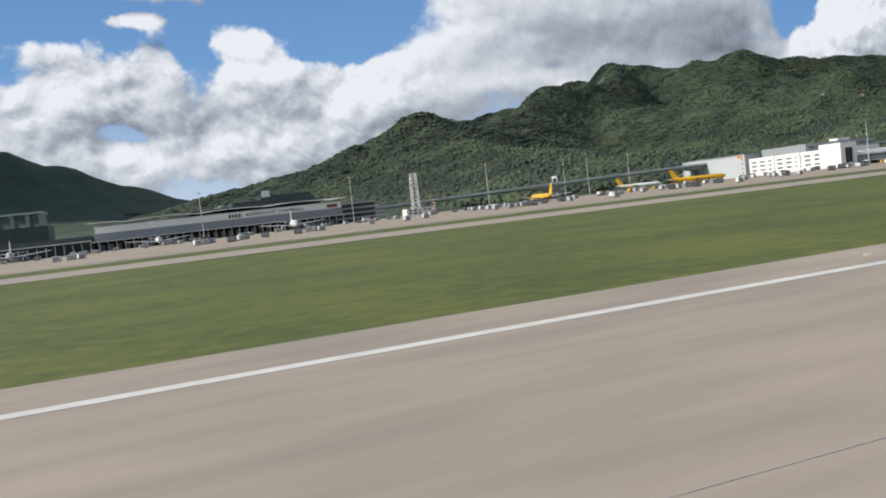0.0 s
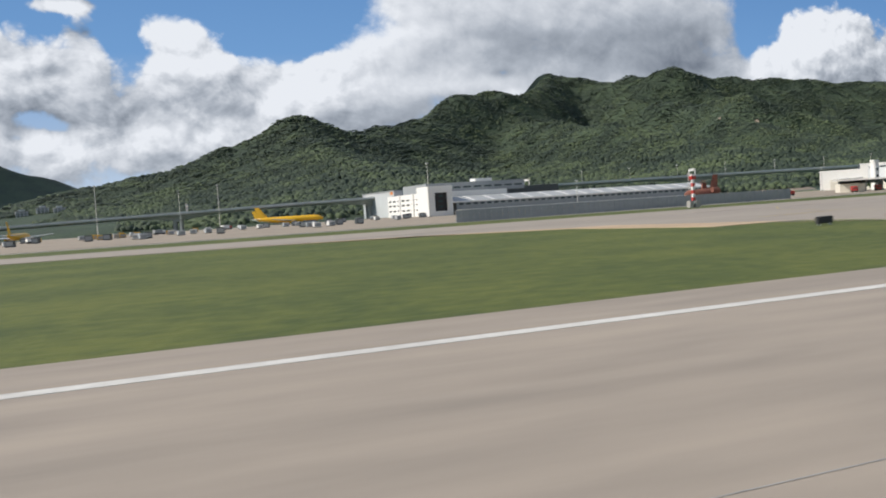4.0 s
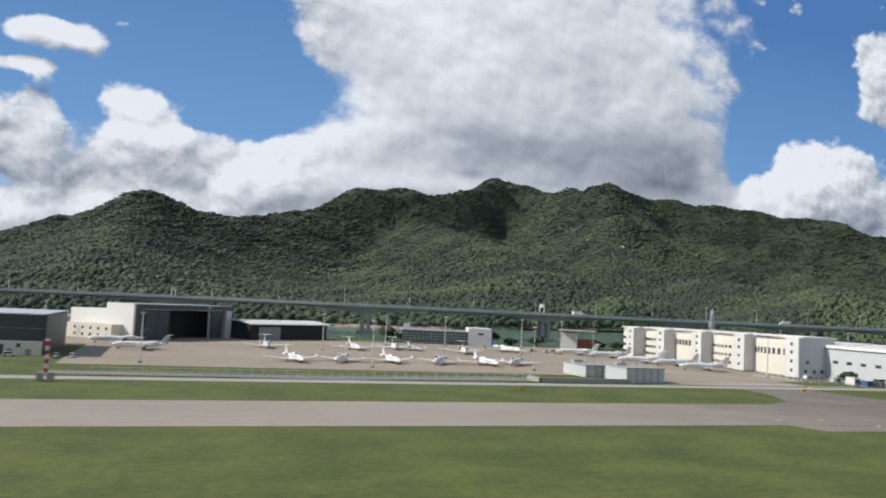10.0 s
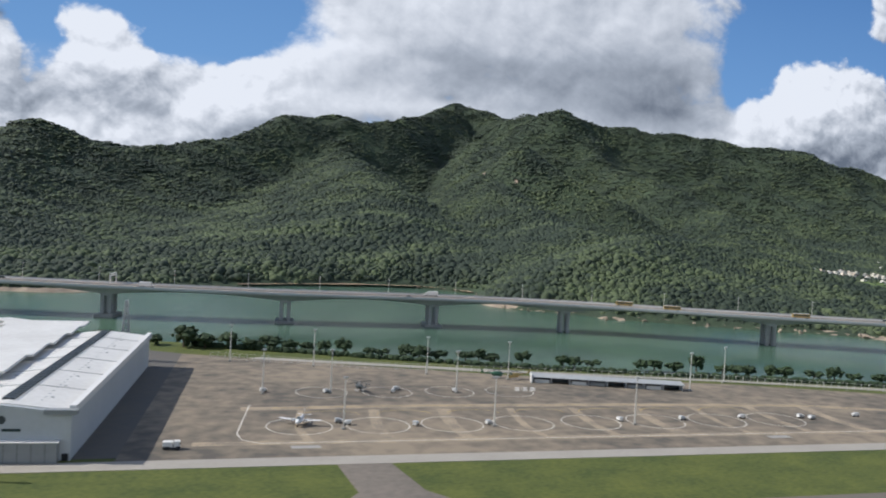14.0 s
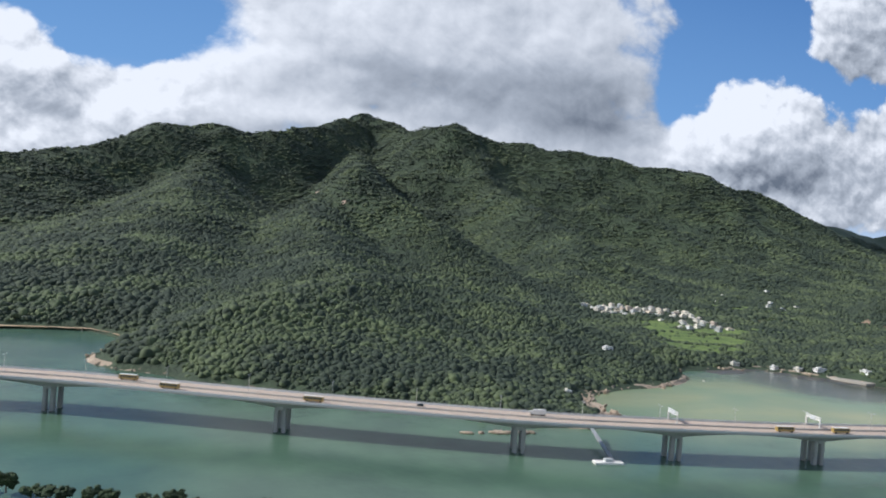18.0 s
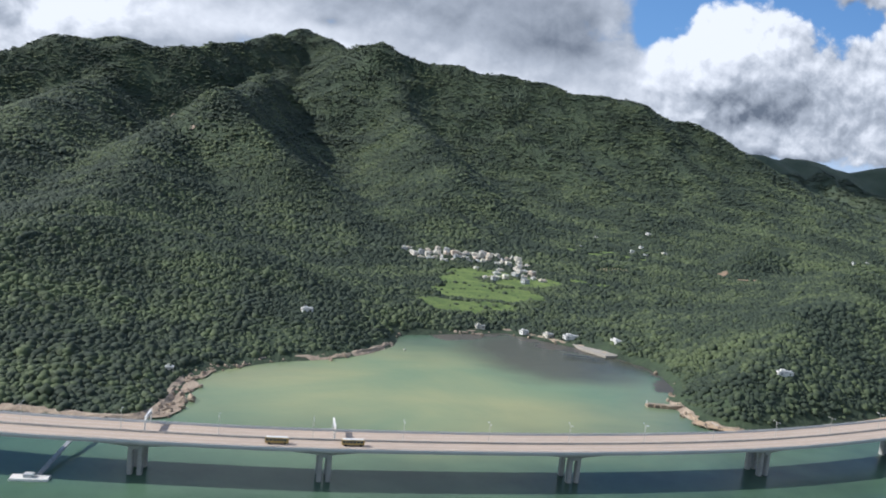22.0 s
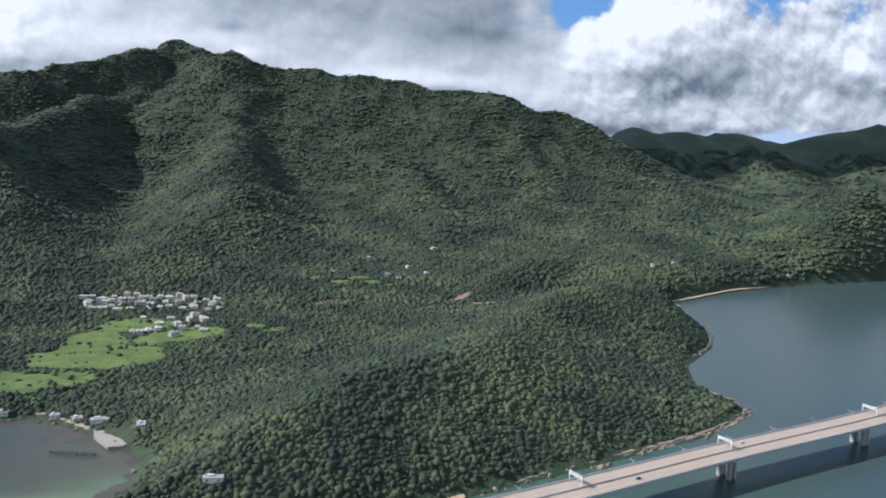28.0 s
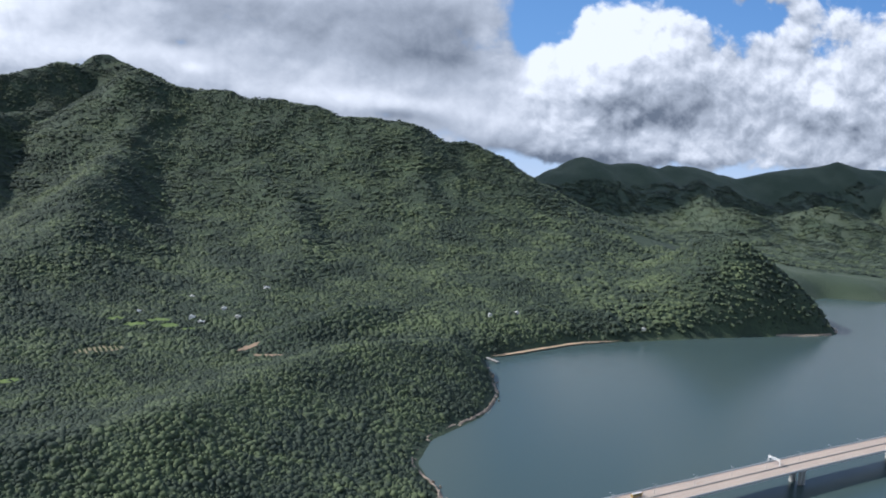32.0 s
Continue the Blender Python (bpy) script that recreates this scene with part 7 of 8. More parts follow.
def airfield_sign(m, w, board, label):
    r = empty("airfield_sign", label, "sign", "taxiway signs", m)
    part("board", box(-w / 2, w / 2, -0.1, 0.1, 0.1, 0.24 + 0.18 * min(w, 1.3), bevel=0.02), board, r)
    for s in (-0.35, 0.35):
        part("leg", box(s * w - 0.04, s * w + 0.04, -0.05, 0.05, 0, 0.14), M["steel"], r)
    for k in range(3 if board != M["dark"] else 0):
        part("letter_bar", box(-w * 0.3 + 0.25 * w * k, -w * 0.18 + 0.25 * w * k, -0.12, -0.1, 0.17, 0.30), M["dark"] if board != M["dark"] else M["yellow"], r)
    return r


airfield_sign(pose(338.2, 19.6, 0, 0, 0, 10), 1.3, M["yellow"], "yellow taxiway sign standing in the grass")
airfield_sign(pose(472, 103, 0), 0.9, M["yellow"], "small yellow taxiway sign in the grass strip")
airfield_sign(pose(425, 101, 0), 0.8, M["yellow"], "small yellow sign in the grass strip")
airfield_sign(pose(248.6, 18.7, 0, 0, 0, 35), 0.4, M["dark"], "dark backed sign standing in the grass")
for x, y, w in ((187.6, 34.0, 1.4), (214.0, 34.3, 1.3), (224.0, 36.4, 1.3), (237.2, 53.5, 0.4), (227.6, 48.8, 0.4), (113.5, 56.2, 1.3), (140.3, 57.9, 1.0), (336, 47.2, 0.5)):
    airfield_sign(pose(x, y, 0, 0, 0, 12), w, M["dark"], "dark backed taxiway sign standing in the grass")
for k in range(30):
    x = 230.7 + 27 * (k - 9)
    if 180 < x < 228 or 340 < x < 362:
        continue
    r = empty("edge_light", "small white runway edge light", "light", "runway edge lights", pose(x, 13.4, 0.03) @ Matrix.Scale(0.55, 4))
    part("stem", rod((0, 0, 0), (0, 0, 0.14), 0.03, 6), M["yellow"], r)
    part("globe", rod((0, 0, 0.14), (0, 0, 0.24), 0.055, 8, 0.03), M["white"], r)


def weather_sensor(m, high, label):
    r = empty("weather_sensor", label, "instrument", "weather instruments in the grass", m)
    part("stem", rod((0, 0, 0), (0, 0, high), 0.06, 8), M["white"], r)
    part("base", box(-0.14, 0.14, -0.14, 0.14, 0, 0.5, bevel=0.03), M["white"], r)
    part("arm", box(-0.16, 0.16, -0.04, 0.04, high - 0.06, high), M["white"], r)
    for s in (-0.13, 0.13):
        part("head", box(s - 0.07, s + 0.07, -0.1, 0.1, high - 0.2, high + 0.08, bevel=0.02), M["white"], r)
    part("foot", box(-0.2, 0.2, -0.2, 0.2, 0, 0.1), M["red"] if high < 1.15 else M["white"], r)
    return r


weather_sensor(pose(99.2, 26.1, 0) @ Matrix.Scale(0.62, 4), 1.1, "thin white weather instrument on a red foot")
weather_sensor(pose(102.0, 24.7, 0) @ Matrix.Scale(0.62, 4), 1.3, "white transmissometer post with twin heads")
weather_sensor(pose(110.6, 36.4, 0) @ Matrix.Scale(0.62, 4), 0.9, "pair of short white instrument posts")
weather_sensor(pose(111.1, 36.4, 0) @ Matrix.Scale(0.62, 4), 0.8, "short white instrument post")

# ---------------------------------------------------------------- on the bridge
def bridge_lamp(x):
    p, way = on_bridge(x)
    turn = math.degrees(math.atan2(way.y, way.x))
    return pose(p.x, p.y, p.z, 0, 0, turn)


_l = empty("street_lamp", "slim grey double-armed bridge lamp", "street lamp", "bridge lamps", bridge_lamp(330))
part("pole", rod((0, 0, 0), (0, 0, 5.0), 0.075, 8, 0.045), M["pole"], _l)
for s in (1, -1):
    part("arm", rod((0, 0, 4.9), (0, s * 1.0, 5.1), 0.035, 6), M["pole"], _l)
    part("lantern", box(-0.1, 0.1, s * 1.0 - 0.25, s * 1.0 + 0.25, 5.05, 5.14, bevel=0.02), M["pale_clad"], _l)
for k in range(1, 56):
    copy_thing(_l, bridge_lamp(330 + 21.0 * k))


def gantry(x, wide_board=False):
    r = empty("sign_gantry", "white steel sign gantry over the carriageway", "gantry", "sign gantries on the bridge", bridge_lamp(x))
    for s in (0.4, 6.1):
        part("post", box(-0.14, 0.14, s - 0.14, s + 0.14, 0, 2.6), M["white"], r)
    part("beam", box(-0.2, 0.2, 0.2, 6.3, 2.5, 2.8), M["white"], r)
    part("beam", box(-0.2, 0.2, 0.2, 6.3, 3.2, 3.35), M["white"], r)
    for k in range(7):
        part("strut", rod((0, 0.5 + 0.9 * k, 2.8), (0, 0.95 + 0.9 * k, 3.2), 0.05, 5), M["white"], r)
    part("board", box(-0.26, -0.2, 1.2, 5.4, 2.35, 3.4) if wide_board else box(-0.26, -0.2, 2.2, 4.4, 2.35, 3.3), M["pale_clad"], r)


for k, x in enumerate((173, 307, 380, 501, 797, 839, 1109, 1172, 1250, 1368)):
    gantry(x, k % 2 == 0)
_s = empty("bridge_stair_barge", "white work pontoon moored below the bridge", "pontoon", m=pose(775, 186.5, -0.35, 0, 0, -6))
part("hull", box(-3.9, 3.9, -1.3, 1.3, -0.2, 0.55, bevel=0.12), M["white"], _s)
part("deck_house", box(-1.2, 0.8, -0.7, 0.7, 0.55, 1.3, bevel=0.05), M["pale_clad"], _s)
part("gangway", extrude_along([(-0.5, 0), (0.5, 0), (0.5, 0.3), (-0.5, 0.3)], (1.5, 1.2, 0.5), (4.5, 24.5, 3.0)), M["steel"], _s)
for k in range(8):
    part("gangway_rail", rod((1.5 + 0.38 * k, 1.2 + 2.9 * k, 0.8 + 0.31 * k), (1.5 + 0.38 * k, 1.2 + 2.9 * k, 1.5 + 0.31 * k), 0.05, 5), M["steel"], _s)
_s = empty("rock_islet", "low brown rocks awash below the bridge", "rocks", m=pose(757, 216, -0.3))
for k in range(16):
    a = _rng.uniform(-11, 11)
    bm = bmesh.new()
    bmesh.ops.create_icosphere(bm, subdivisions=2, radius=1, matrix=Matrix.LocRotScale((a, _rng.uniform(-1.2, 1.2), 0.1), Euler((0, 0, _rng.uniform(0, 6))), (_rng.uniform(0.8, 2.4), _rng.uniform(0.6, 1.2), _rng.uniform(0.3, 0.7))))
    part("rock", bm, M["rock"], _s)

# ---------------------------------------------------------------- trees on the shore
def tree(m, high, wide, seed, label="dark green bushy shore tree"):
    g = random.Random(seed)
    r = empty("tree", label, "tree", "trees along the shore", m)
    part("trunk", rod((0, 0, -0.1), (g.uniform(-0.15, 0.15), g.uniform(-0.15, 0.15), high * 0.55), 0.05 * high, 7, 0.025 * high), M["bark"], r)
    for k in range(4):
        a = g.uniform(0, 6.28)
        part("limb", rod((0, 0, high * 0.3), (math.cos(a) * wide * 0.4, math.sin(a) * wide * 0.4, high * g.uniform(0.55, 0.7)), 0.025 * high, 5, 0.01 * high), M["bark"], r)
    bm = bmesh.new()
    for k in range(46):
        a, q = g.uniform(0, 6.283), math.sqrt(g.random())
        z = g.gauss(0.62, 0.15)
        s = g.uniform(0.10, 0.2) * high
        q *= math.sqrt(max(0.1, 1 - ((z - 0.6) / 0.45) ** 2))
        bmesh.ops.create_icosphere(bm, subdivisions=1, radius=s, matrix=Matrix.LocRotScale((math.cos(a) * q * wide * 0.5, math.sin(a) * q * wide * 0.5, z * high), Euler((g.uniform(0, 6), g.uniform(0, 6), 0)), (1.15, 1, 0.75)))
    for v in bm.verts:
        v.co += Vector((g.uniform(-1, 1), g.uniform(-1, 1), g.uniform(-1, 1))) * 0.05 * high
    part("crown", bm, M["tree"], r)
    return r


_trees = [tree(pose(524, 199, 0), 5.0, 5.4, 1), tree(pose(560, 193, 0), 3.4, 3.6, 2), tree(pose(600, 180.5, 0), 3.0, 3.4, 3), tree(pose(640, 171, 0), 3.8, 3.4, 4)]
for x, y, k in ((529, 198.5, 0), (534, 198, 0), (538.5, 197.5, 3), (543, 197, 0), (548, 196, 1), (552, 196, 2), (555.5, 194.5, 3), (566, 190, 1), (569, 189.5, 2), (574, 187.5, 3), (577, 186.5, 0), (581, 186.2, 1), (587, 184, 2), (590, 183, 3), (593, 182, 1), (609, 178, 1), (612, 177, 3), (616, 176.5, 2), (627, 173.5, 2), (630, 173, 3), (635, 171.8, 1), (645, 167.5, 2), (648, 166.5, 3), (651, 165.6, 1), (656, 164, 3), (659, 163.6, 1), (666, 161.8, 2), (670, 160.8, 3), (675, 159.4, 2), (680, 157.8, 1), (686, 156.2, 3), (690, 154.8, 2), (696, 153, 1), (701, 151.5, 3), (707, 149.6, 2), (436, 217, 0), (441, 218, 1), (449, 217, 3), (466, 215, 0), (471, 214, 1), (478, 212, 3), (494, 206, 1), (500, 205, 3), (506, 204, 0), (512, 203, 2), (517, 202, 1), (496, 118.4, 2), (328, 145, 1), (333, 158, 2)):
    copy_thing(_trees[k], pose(x + _rng.uniform(-0.6, 0.6), y + _rng.uniform(-0.5, 0.5), 0, 0, 0, _rng.uniform(0, 360)) @ Matrix.Diagonal((_rng.uniform(0.85, 1.3), _rng.uniform(0.85, 1.2), _rng.uniform(0.58, 0.8), 1)))
_hedge = bmesh.new()
for k in range(620):
    x = 524 + 186 * _rng.random()
    y = float(np.interp(x, (521, 594, 641, 709), (203.5, 175.5, 163, 144.5))) + _rng.uniform(-0.7, 0.9)
    bmesh.ops.create_icosphere(_hedge, subdivisions=1, radius=_rng.uniform(0.4, 1.0), matrix=pose(x, y, 0.35, _rng.uniform(0, 90), _rng.uniform(0, 90), 0))
tagged(part("shrub_belt", _hedge, M["tree"]), "low dark shrubs along the sea wall", "shrubs", kind="stuff")
paving("road", [(540, 186.5), (594, 171.5), (641, 161), (709, 141), (709, 138.6), (641, 158.8), (592, 169), (538, 184)][::-1], 0.044, M["road"], "pale shore road inside the sea wall", "road")

# ---------------------------------------------------------------- village, bay and hillsides
def lay(x, y):
    return float(hills(np.array([float(x)]), np.array([float(y)]))[0])


def house(x, y, w, d, storeys, turn, paint, roof, label, group="village houses"):
    z = lay(x, y)
    r = empty("house", label, "house", group, pose(x, y, z - 0.4, 0, 0, turn))
    h = 0.4 + 1.25 * storeys
    part("wall", box(-w / 2, w / 2, -d / 2, d / 2, 0, h), paint, r)
    part("roof", box(-w / 2 - 0.12, w / 2 + 0.12, -d / 2 - 0.12, d / 2 + 0.12, h, h + 0.18), roof, r)
    part("roof_room", box(-w * 0.3, w * 0.02, -d * 0.1, d * 0.3, h + 0.18, h + 0.75), paint, r)
    for k in range(storeys):
        for u in (-0.28, 0.28):
            again("window", HOUSE_PANE, r, pose(u * w, -d / 2, 0.75 + 1.25 * k))
            again("window", HOUSE_PANE, r, pose(-w / 2, u * d, 0.75 + 1.25 * k, 0, 0, 90))
    return r


HOUSE_PANE = pane(0.5, 0.55, deep=0.05)
M["pink"] = mat("beige_render", (0.62, 0.52, 0.42), 0.7, (0.52, 0.44, 0.36), 3, 0.6)
_paint = (M["white"], M["white"], M["cream"], M["pink"], M["pale_clad"], M["cream"])
_name = ("white", "white", "cream", "beige", "pale grey", "cream")
_spots = []
for k in range(400):
    if len(_spots) >= 66:
        break
    if len(_spots) < 50:
        u = _rng.random()
        x, y = 928 + 76 * u, 502 - 8 * u + _rng.uniform(-12, 16)
    elif len(_spots) < 66:
        x, y = 969 + _rng.uniform(-8, 28), 454 + _rng.uniform(-20, 22)
    else:
        x, y = 919 + _rng.uniform(-6, 8), 480 + _rng.uniform(-18, 16)
    if all((x - a) ** 2 + (y - b) ** 2 > 5.0 ** 2 for a, b in _spots):
        _spots.append((x, y))
        q = _rng.randrange(6)
        house(x, y, _rng.uniform(2.8, 4.6), _rng.uniform(2.3, 3.4), _rng.choice((1, 1, 1, 2, 2)), _rng.choice((0, 0, 10, -15, 30, 90)), _paint[q], _rng.choice((M["cream"], M["concrete"], M["roof_white"], M["pink"])), _name[q] + " flat-roofed village house among trees")
for x, y, w, d, s, lab in ((961.5, 324, 6.5, 3, 1, "long white waterside house"), (953, 329, 3.6, 3, 1, "small beige waterside house"), (977, 312, 3, 4.6, 1, "white boat shed beside the paved yard"), (1115, 557, 3.4, 3, 2, "lone white house on the slope"), (1080, 576, 3, 2.6, 1, "small white hut on the slope"), (1144, 560, 3.2, 3, 1, "pale house among trees"), (1165, 624, 4, 3, 1, "lone white house high on the slope"), (1112, 614, 3, 2.6, 1, "small pale hut on the slope"), (1121, 548, 4.4, 2.4, 1, "white farm sheds on the slope"), (847, 324, 4.2, 2.4, 1, "white roofed hut in the woods"), (1003, 239, 5.6, 2.2, 1, "long white lodge on the headland"), (1135, 580, 3, 3, 1, "white hut beside the terraces"), (1320, 560, 2.2, 2.2, 2, "small white tower house above the beach"), (1345, 572, 3, 2.4, 1, "white hut above the beach"), (1447, 567, 3.2, 2.8, 1, "pale boathouse on the far shore"), (799, 262, 2.4, 2, 1, "tiny pale hut on the shore"), (883, 303, 2, 1.6, 1, "tiny shelter on the shore"), (925, 340, 4, 2.6, 1, "low grey waterside building"), (944, 335, 3.4, 2.4, 1, "white flat-roofed building beside the water")):
    house(x, y, w, d, s, _rng.uniform(-20, 20), M["white"] if "white" in lab else M["cream"], M["roof_grey"], lab, "lone houses")


def patch(name, cx, cy, rx, ry, lift, material, label, category, step=2.0, seed=1.0, turn=0.0):
    """A ragged patch of ground laid on the slope."""
    c, s = math.cos(math.radians(turn)), math.sin(math.radians(turn))
    us, vs = np.arange(-rx * 1.3, rx * 1.3 + step, step), np.arange(-ry * 1.3, ry * 1.3 + step, step)
    u, v = np.meshgrid(us, vs)
    x, y = cx + u * c - v * s, cy + u * s + v * c
    z = hills(x, y) + lift
    inside = (u / rx) ** 2 + (v / ry) ** 2 + 0.45 * waves(x, y, 12, seed) < 1
    n, r = len(us), len(vs)
    i = (np.arange(r - 1)[:, None] * n + np.arange(n - 1)[None, :]).ravel()
    quads = np.stack((i, i + 1, i + n + 1, i + n), 1)
    keep = inside.ravel()[quads].all(1)
    used, back = np.unique(quads[keep], return_inverse=True)
    sheet(name, np.stack((x, y, z), -1).reshape(-1, 3)[used], back.reshape(-1, 4), material, label, category, "structure")


def meadow_sheet():
    """Grass over all the open ground round the village."""
    us, vs = np.arange(890, 1150, 1.6), np.arange(345, 575, 1.6)
    x, y = np.meshgrid(us, vs)
    z = hills(x, y) + 0.3 + 0.12 * waves(x, y, 4, 2.0)
    n, r = len(us), len(vs)
    i = (np.arange(r - 1)[:, None] * n + np.arange(n - 1)[None, :]).ravel()
    quads = np.stack((i, i + 1, i + n + 1, i + n), 1)
    keep = (meadows(x, y) > -0.12).ravel()[quads].all(1)
    used, back = np.unique(quads[keep], return_inverse=True)
    sheet("meadow", np.stack((x, y, z), -1).reshape(-1, 3)[used], back.reshape(-1, 4), M["meadow"], "bright green open meadow below the village", "meadow", "structure")


meadow_sheet()
patch("earth_scar", 1167, 473, 20, 3.4, 0.3, M["earth"], "bare orange earth cutting on the hillside", "earth", 1.4, 6.0, -20)
patch("earth_scar", 1150, 492, 9, 3, 0.3, M["earth"], "bare orange earth track on the hillside", "earth", 1.4, 7.0, 40)
patch("orchard", 1067, 494, 15, 6, 0.3, M["orchard"], "dry terraced plots with rows of saplings", "plots", 1.5, 8.0, 20)
_sap = bmesh.new()
for k in range(9):
    for j in range(4):
        u, v = -11 + 2.7 * k + _rng.uniform(-0.3, 0.3), -4 + 2.6 * j + _rng.uniform(-0.3, 0.3)
        x, y = 1067 + 0.94 * u - 0.34 * v, 494 + 0.34 * u + 0.94 * v
        bmesh.ops.create_icosphere(_sap, subdivisions=1, radius=_rng.uniform(0.6, 0.95), matrix=pose(x, y, lay(x, y) + 0.7, _rng.uniform(0, 90), _rng.uniform(0, 90), 0))
tagged(part("saplings", _sap, M["tree"]), "rows of small round trees on dry terraces", "trees", kind="stuff")
patch("rock_face", 771, 738, 2.6, 2.0, 1.2, M["rock"], "pale bare rock on the mountain spur", "rock", 0.8, 11.0)
patch("rock_face", 789, 700, 2.2, 2.6, 1.2, M["rock"], "pale bare rock on the mountain spur", "rock", 0.8, 12.0)
_y = empty("paved_yard", "pale paved yard beside the bay", "yard", m=pose(968, 311, 0))
part("slab", prism([(-8, 8), (-7, 1), (-1, -10), (4, -10), (7, -6), (7.5, 5), (5, 9)], -0.5, 0.75), M["road"], _y)
_p = empty("breakwater", "short curved stone breakwater in the bay", "breakwater", m=pose(952, 240.3, -0.3))
for k in range(9):
    a = k / 9
    part("block", box(19 * a - 0.2, 19 * a + 2.2, -1.1 - 1.8 * math.sin(math.pi * a), 1.1 - 1.8 * math.sin(math.pi * a), -0.8, 1.0 + 0.06 * (k % 3), bevel=0.12), M["rock"], _p)
part("beacon", rod((-0.2, 0, 1.0), (-0.2, 0, 2.2), 0.15, 8), M["white"], _p)
_p = empty("jetty", "thin wooden jetty on posts", "jetty", m=pose(948, 301, 0, 0, 0, -18))
part("planks", box(0, 17, -0.6, 0.6, 0.6, 0.75), M["dark_clad"], _p)
for k in range(6):
    part("post", rod((1 + 3 * k, 0, -1.5), (1 + 3 * k, 0, 0.6), 0.12, 6), M["bark"], _p)
_p = empty("jetty", "short pale jetty off the beach", "jetty", m=pose(1303, 508, 0, 0, 0, -70))
part("planks", box(0, 12, -0.9, 0.9, 0.4, 0.75), M["concrete"], _p)
for k in range(4):
    part("post", rod((1.5 + 3 * k, 0, -1.5), (1.5 + 3 * k, 0, 0.4), 0.15, 6), M["concrete"], _p)


def flat(name, outline, z, material, label, category, seed):
    bm = bmesh.new()
    pts = [Vector((x, y, z)) for x, y, *_ in curve_points([(x, y, 0) for x, y in outline + outline[:1]], 2.0)][:-1]
    for p in pts:
        p.x += _rng.uniform(-0.5, 0.5)
        p.y += _rng.uniform(-0.5, 0.5)
    bm.faces.new([bm.verts.new(p) for p in pts])
    bmesh.ops.triangulate(bm, faces=bm.faces)
    bmesh.ops.recalc_face_normals(bm, faces=bm.faces)
    if bm.faces and next(iter(bm.faces)).normal.z < 0:
        bmesh.ops.reverse_faces(bm, faces=bm.faces)
    return tagged(part(name, bm, material), label, category, kind="structure")


def mudflat():
    """Ragged wet mud at the head of the bay, just clear of the water."""
    us, vs = np.arange(884, 984, 1.25), np.arange(256, 348, 1.25)
    x, y = np.meshgrid(us, vs)
    d = shore(x, y)
    reach = 8 + 11 * waves(x, y, 24, 21.0) + 6 * waves(x, y, 7, 22.0)
    z = -0.335 + 0.012 * np.clip(reach + d, 0, 12)
    n, r = len(us), len(vs)
    i = (np.arange(r - 1)[:, None] * n + np.arange(n - 1)[None, :]).ravel()
    quads = np.stack((i, i + 1, i + n + 1, i + n), 1)
    keep = ((d > -reach) & (d < 3) & (x > 902 - 0.4 * (y - 320)) & (x < 978)).ravel()[quads].all(1)
    used, back = np.unique(quads[keep], return_inverse=True)
    sheet("mudflat", np.stack((x, y, z), -1).reshape(-1, 3)[used], back.reshape(-1, 4), M["mud"], "dark brown mudflat at the head of the bay", "mudflat", "structure")


mudflat()
flat("beach", [(1297, 510), (1318, 515), (1345, 528), (1385, 547), (1420, 556), (1420, 561), (1384, 555), (1340, 535), (1308, 520)], 0.45, M["sand"], "narrow sandy beach on the far bay", "beach", 2)
ribbon("beach", [(540, 371), (560, 380), (580, 387), (600, 391.5), (615, 392), (629, 391), (640, 381), (648, 367)], 5.0, 0.75, M["sand"], "pale sandy beach across the channel")
flat("rock_ledge", [(802, 271), (798, 253), (795, 240), (795, 227), (799, 224), (803, 229), (805, 238), (804, 245), (808, 251), (807, 259), (811, 264), (812, 272)], 0.05, M["rock"], "low tan rock ledge at the mouth of the bay", "rocks", 3)
flat("beach", [(958, 221), (974, 211.5), (1000, 216), (1030, 224), (1030, 229), (995, 224), (974, 222), (966, 236)], 0.5, M["sand"], "tan sand and rock spit on the headland", "beach", 4)
flat("beach", [(1005, 217), (1050, 230), (1075, 237), (1074, 243), (1040, 233), (1005, 224)], 0.6, M["sand"], "tan sand strip at the headland foot", "beach", 5)
_s = empty("shore_boulders", "scattered tan boulders at the water's edge", "rocks", m=pose(0, 0, 0))
_shore = [q for q in curve_points([(x, y, 0) for x, y in COAST], 3.0) if 600 < q.x < 1300]
for k in range(430):
    q = _rng.choice(_shore) if k < 260 else Vector(_rng.choice(((796, 244, 0), (799, 232, 0), (804, 240, 0), (801, 252, 0), (806, 262, 0), (812, 272, 0), (820, 278, 0), (966, 218, 0), (972, 214, 0), (964, 226, 0)))) + Vector((_rng.gauss(0, 2.2), _rng.gauss(0, 2.2), 0))
    s = _rng.uniform(0.3, 1.1)
    bm = bmesh.new()
    bmesh.ops.create_icosphere(bm, subdivisions=1, radius=1, matrix=Matrix.LocRotScale((q.x + _rng.gauss(0, 1.6), q.y + _rng.gauss(0, 1.6), 0.0), Euler((_rng.uniform(0, 6), _rng.uniform(0, 6), 0)), (s * 1.3, s, s * 0.6)))
    part("rock", bm, M["rock"], _s)

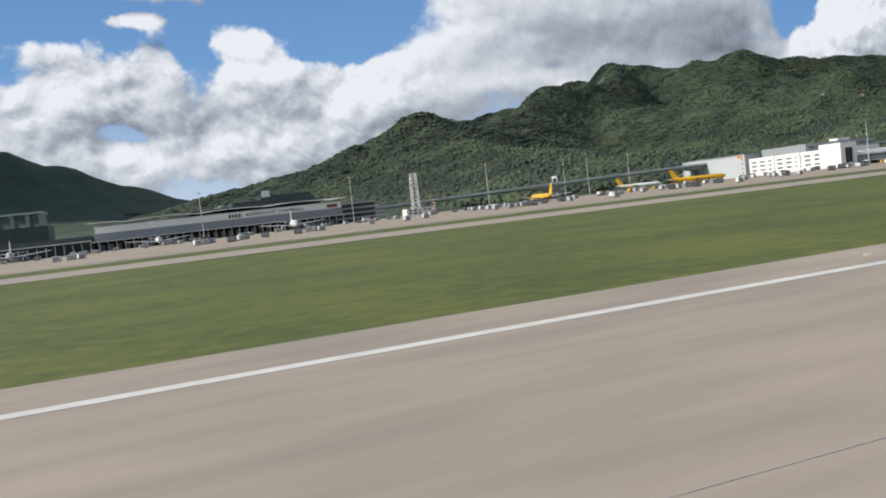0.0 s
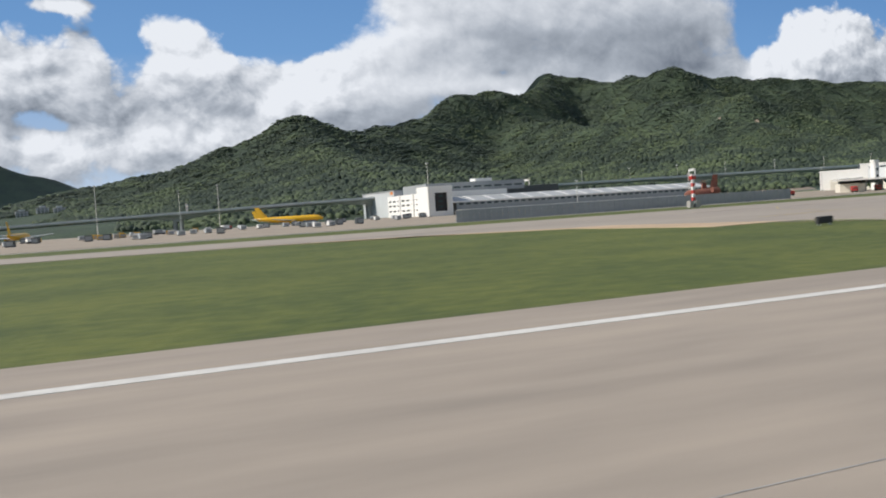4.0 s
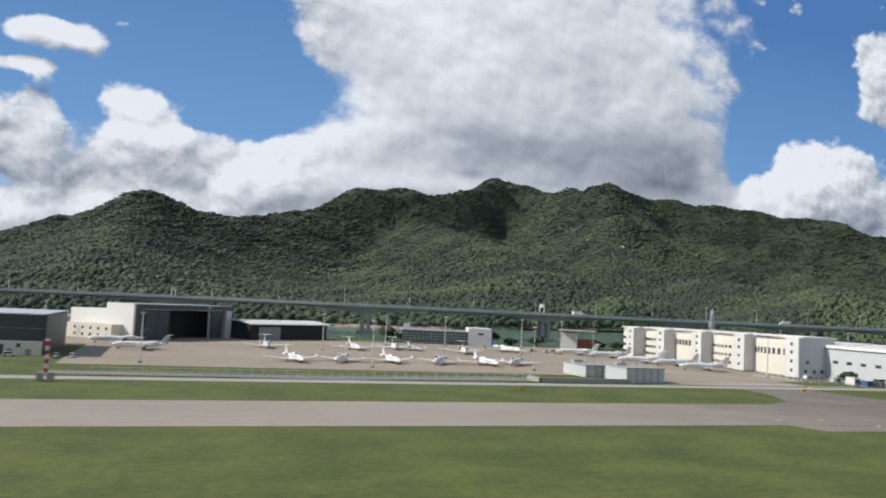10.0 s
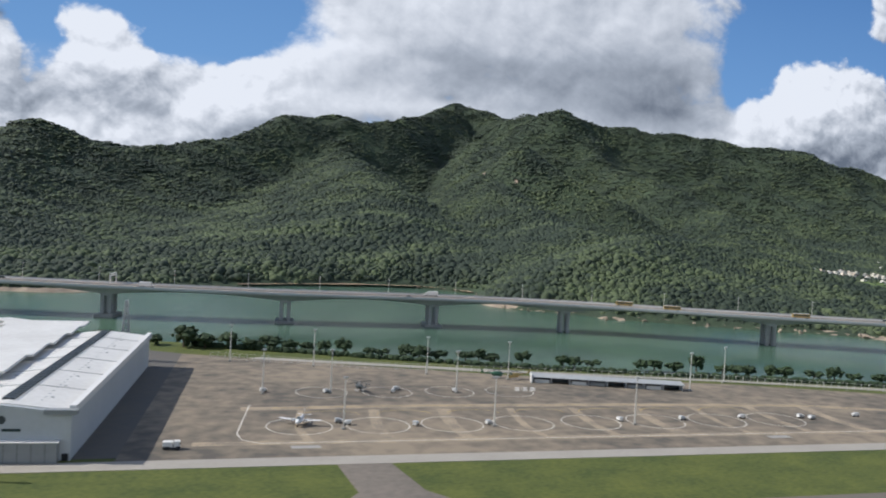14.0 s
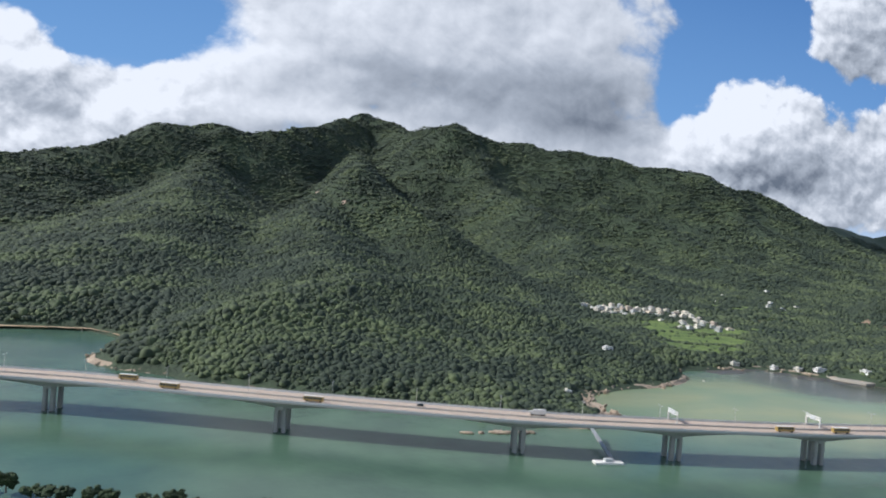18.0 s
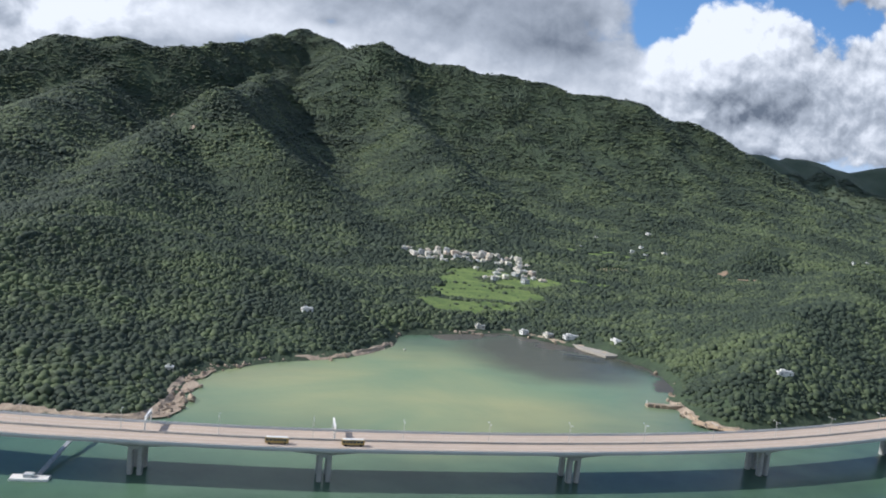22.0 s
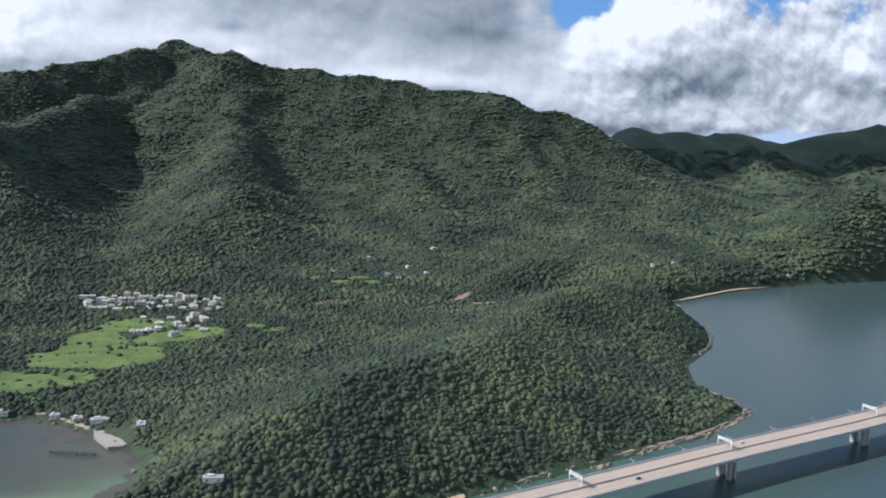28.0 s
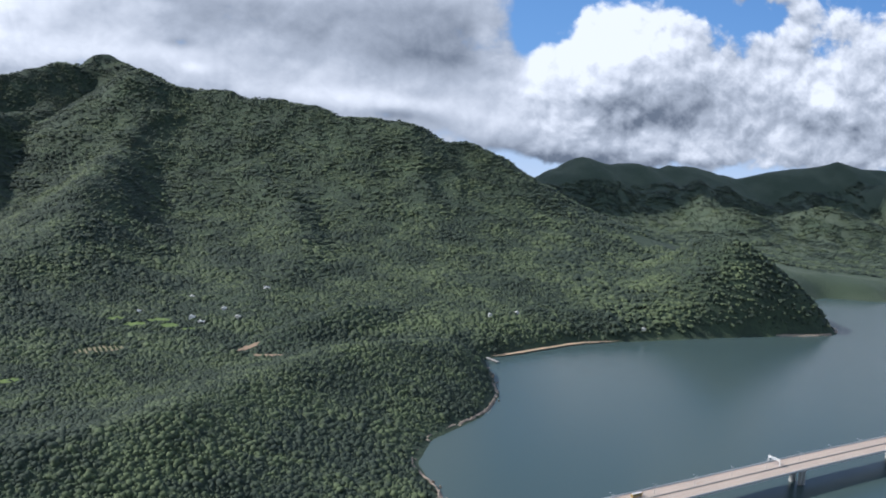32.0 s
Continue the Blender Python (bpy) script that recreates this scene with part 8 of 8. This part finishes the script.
def apartment_tower(x, y, w, d, high, turn, label):
    z = lay(x, y) - 1.0
    r = empty("apartment_tower", label, "apartment building", "far apartment towers", pose(x, y, z, 0, 0, turn))
    part("wall", box(-w / 2, w / 2, -d / 2, d / 2, 0, high), M["grey_clad"], r)
    part("roof", box(-w / 2 - 0.3, w / 2 + 0.3, -d / 2 - 0.3, d / 2 + 0.3, high, high + 0.5), M["concrete"], r)
    part("roof_room", box(-w * 0.25, w * 0.25, -d * 0.25, d * 0.25, high + 0.5, high + 2.0), M["pale_clad"], r)
    for u in (-0.5, -0.17, 0.17, 0.5):
        part("pier_strip", box(u * w * 0.9 - 0.3, u * w * 0.9 + 0.3, -d / 2 - 0.25, -d / 2, 0, high), M["pale_clad"], r)
    for k in range(int(high / 1.5) - 1):
        for u in (-0.3, 0.0, 0.3):
            again("window", PANE_BAND, r, pose(u * w, -d / 2, 1.0 + 1.5 * k))


for x, y, top, lab in ((98, 800, 23.5, "grey apartment tower at the foot of the hills"), (84, 806, 24.5, "grey apartment tower at the foot of the hills"), (68, 800, 22.0, "pale apartment tower at the foot of the hills")):
    apartment_tower(x, y, 10, 8, top - lay(x, y) + 1.0, 8, lab)

# ---------------------------------------------------------------- on the near summit, and a wooded islet by the bridge
_h = empty("hilltop_station", "flat-roofed lookout station on the mountain top", "station", m=pose(331.8, 972, lay(331.8, 972) - 1.5))
part("hall", box(-5, 5, -3, 3, 0, 3.4), M["pale_clad"], _h)
part("roof", box(-8.5, 7.5, -4, 4, 4.6, 5.2), M["concrete"], _h)
for x in (-7.5, -3, 2, 6.5):
    part("column", box(x - 0.3, x + 0.3, -3.2, -2.6, 0, 4.6), M["concrete"], _h)
part("mast", rod((-6, 0, 5.2), (-6, 0, 8.4), 0.15, 6), M["steel"], _h)


def islet(cx, cy, rx, ry, turn):
    us, vs = np.arange(-rx * 1.25, rx * 1.25, 1.2), np.arange(-ry * 1.25, ry * 1.25, 1.2)
    u, v = np.meshgrid(us, vs)
    c, s = math.cos(math.radians(turn)), math.sin(math.radians(turn))
    x, y = cx + u * c - v * s, cy + u * s + v * c
    q = 1 - (u / rx) ** 2 - (v / ry) ** 2 + 0.3 * waves(x, y, 14, 31.0)
    z = -0.9 + 2.6 * np.clip(q + 0.25, 0, 1)
    n, r = len(us), len(vs)
    i = (np.arange(r - 1)[:, None] * n + np.arange(n - 1)[None, :]).ravel()
    quads = np.stack((i, i + 1, i + n + 1, i + n), 1)
    sheet("islet", np.stack((x, y, z), -1).reshape(-1, 3), quads, M["rock"], "low rocky islet beside the sea bridge", "islet", "structure")
    g = random.Random(5)
    bm = bmesh.new()
    for k in range(420):
        a, w = g.uniform(0, 6.283), math.sqrt(g.random()) * 0.9
        px, py = w * rx * math.cos(a), w * ry * math.sin(a)
        size = g.uniform(0.7, 1.7)
        bmesh.ops.create_icosphere(bm, subdivisions=1, radius=size, matrix=pose(cx + px * c - py * s, cy + px * s + py * c, 0.9 + 1.6 * (1 - w * w) + g.uniform(-0.3, 0.5), g.uniform(0, 90), g.uniform(0, 90), 0))
    for vert in bm.verts:
        vert.co += Vector((g.uniform(-1, 1), g.uniform(-1, 1), g.uniform(-1, 1))) * 0.22
    tagged(part("islet_wood", bm, M["leaf"]), "dense light green trees covering the islet", "trees", kind="stuff")


islet(1077, 198, 22, 9.5, 15)
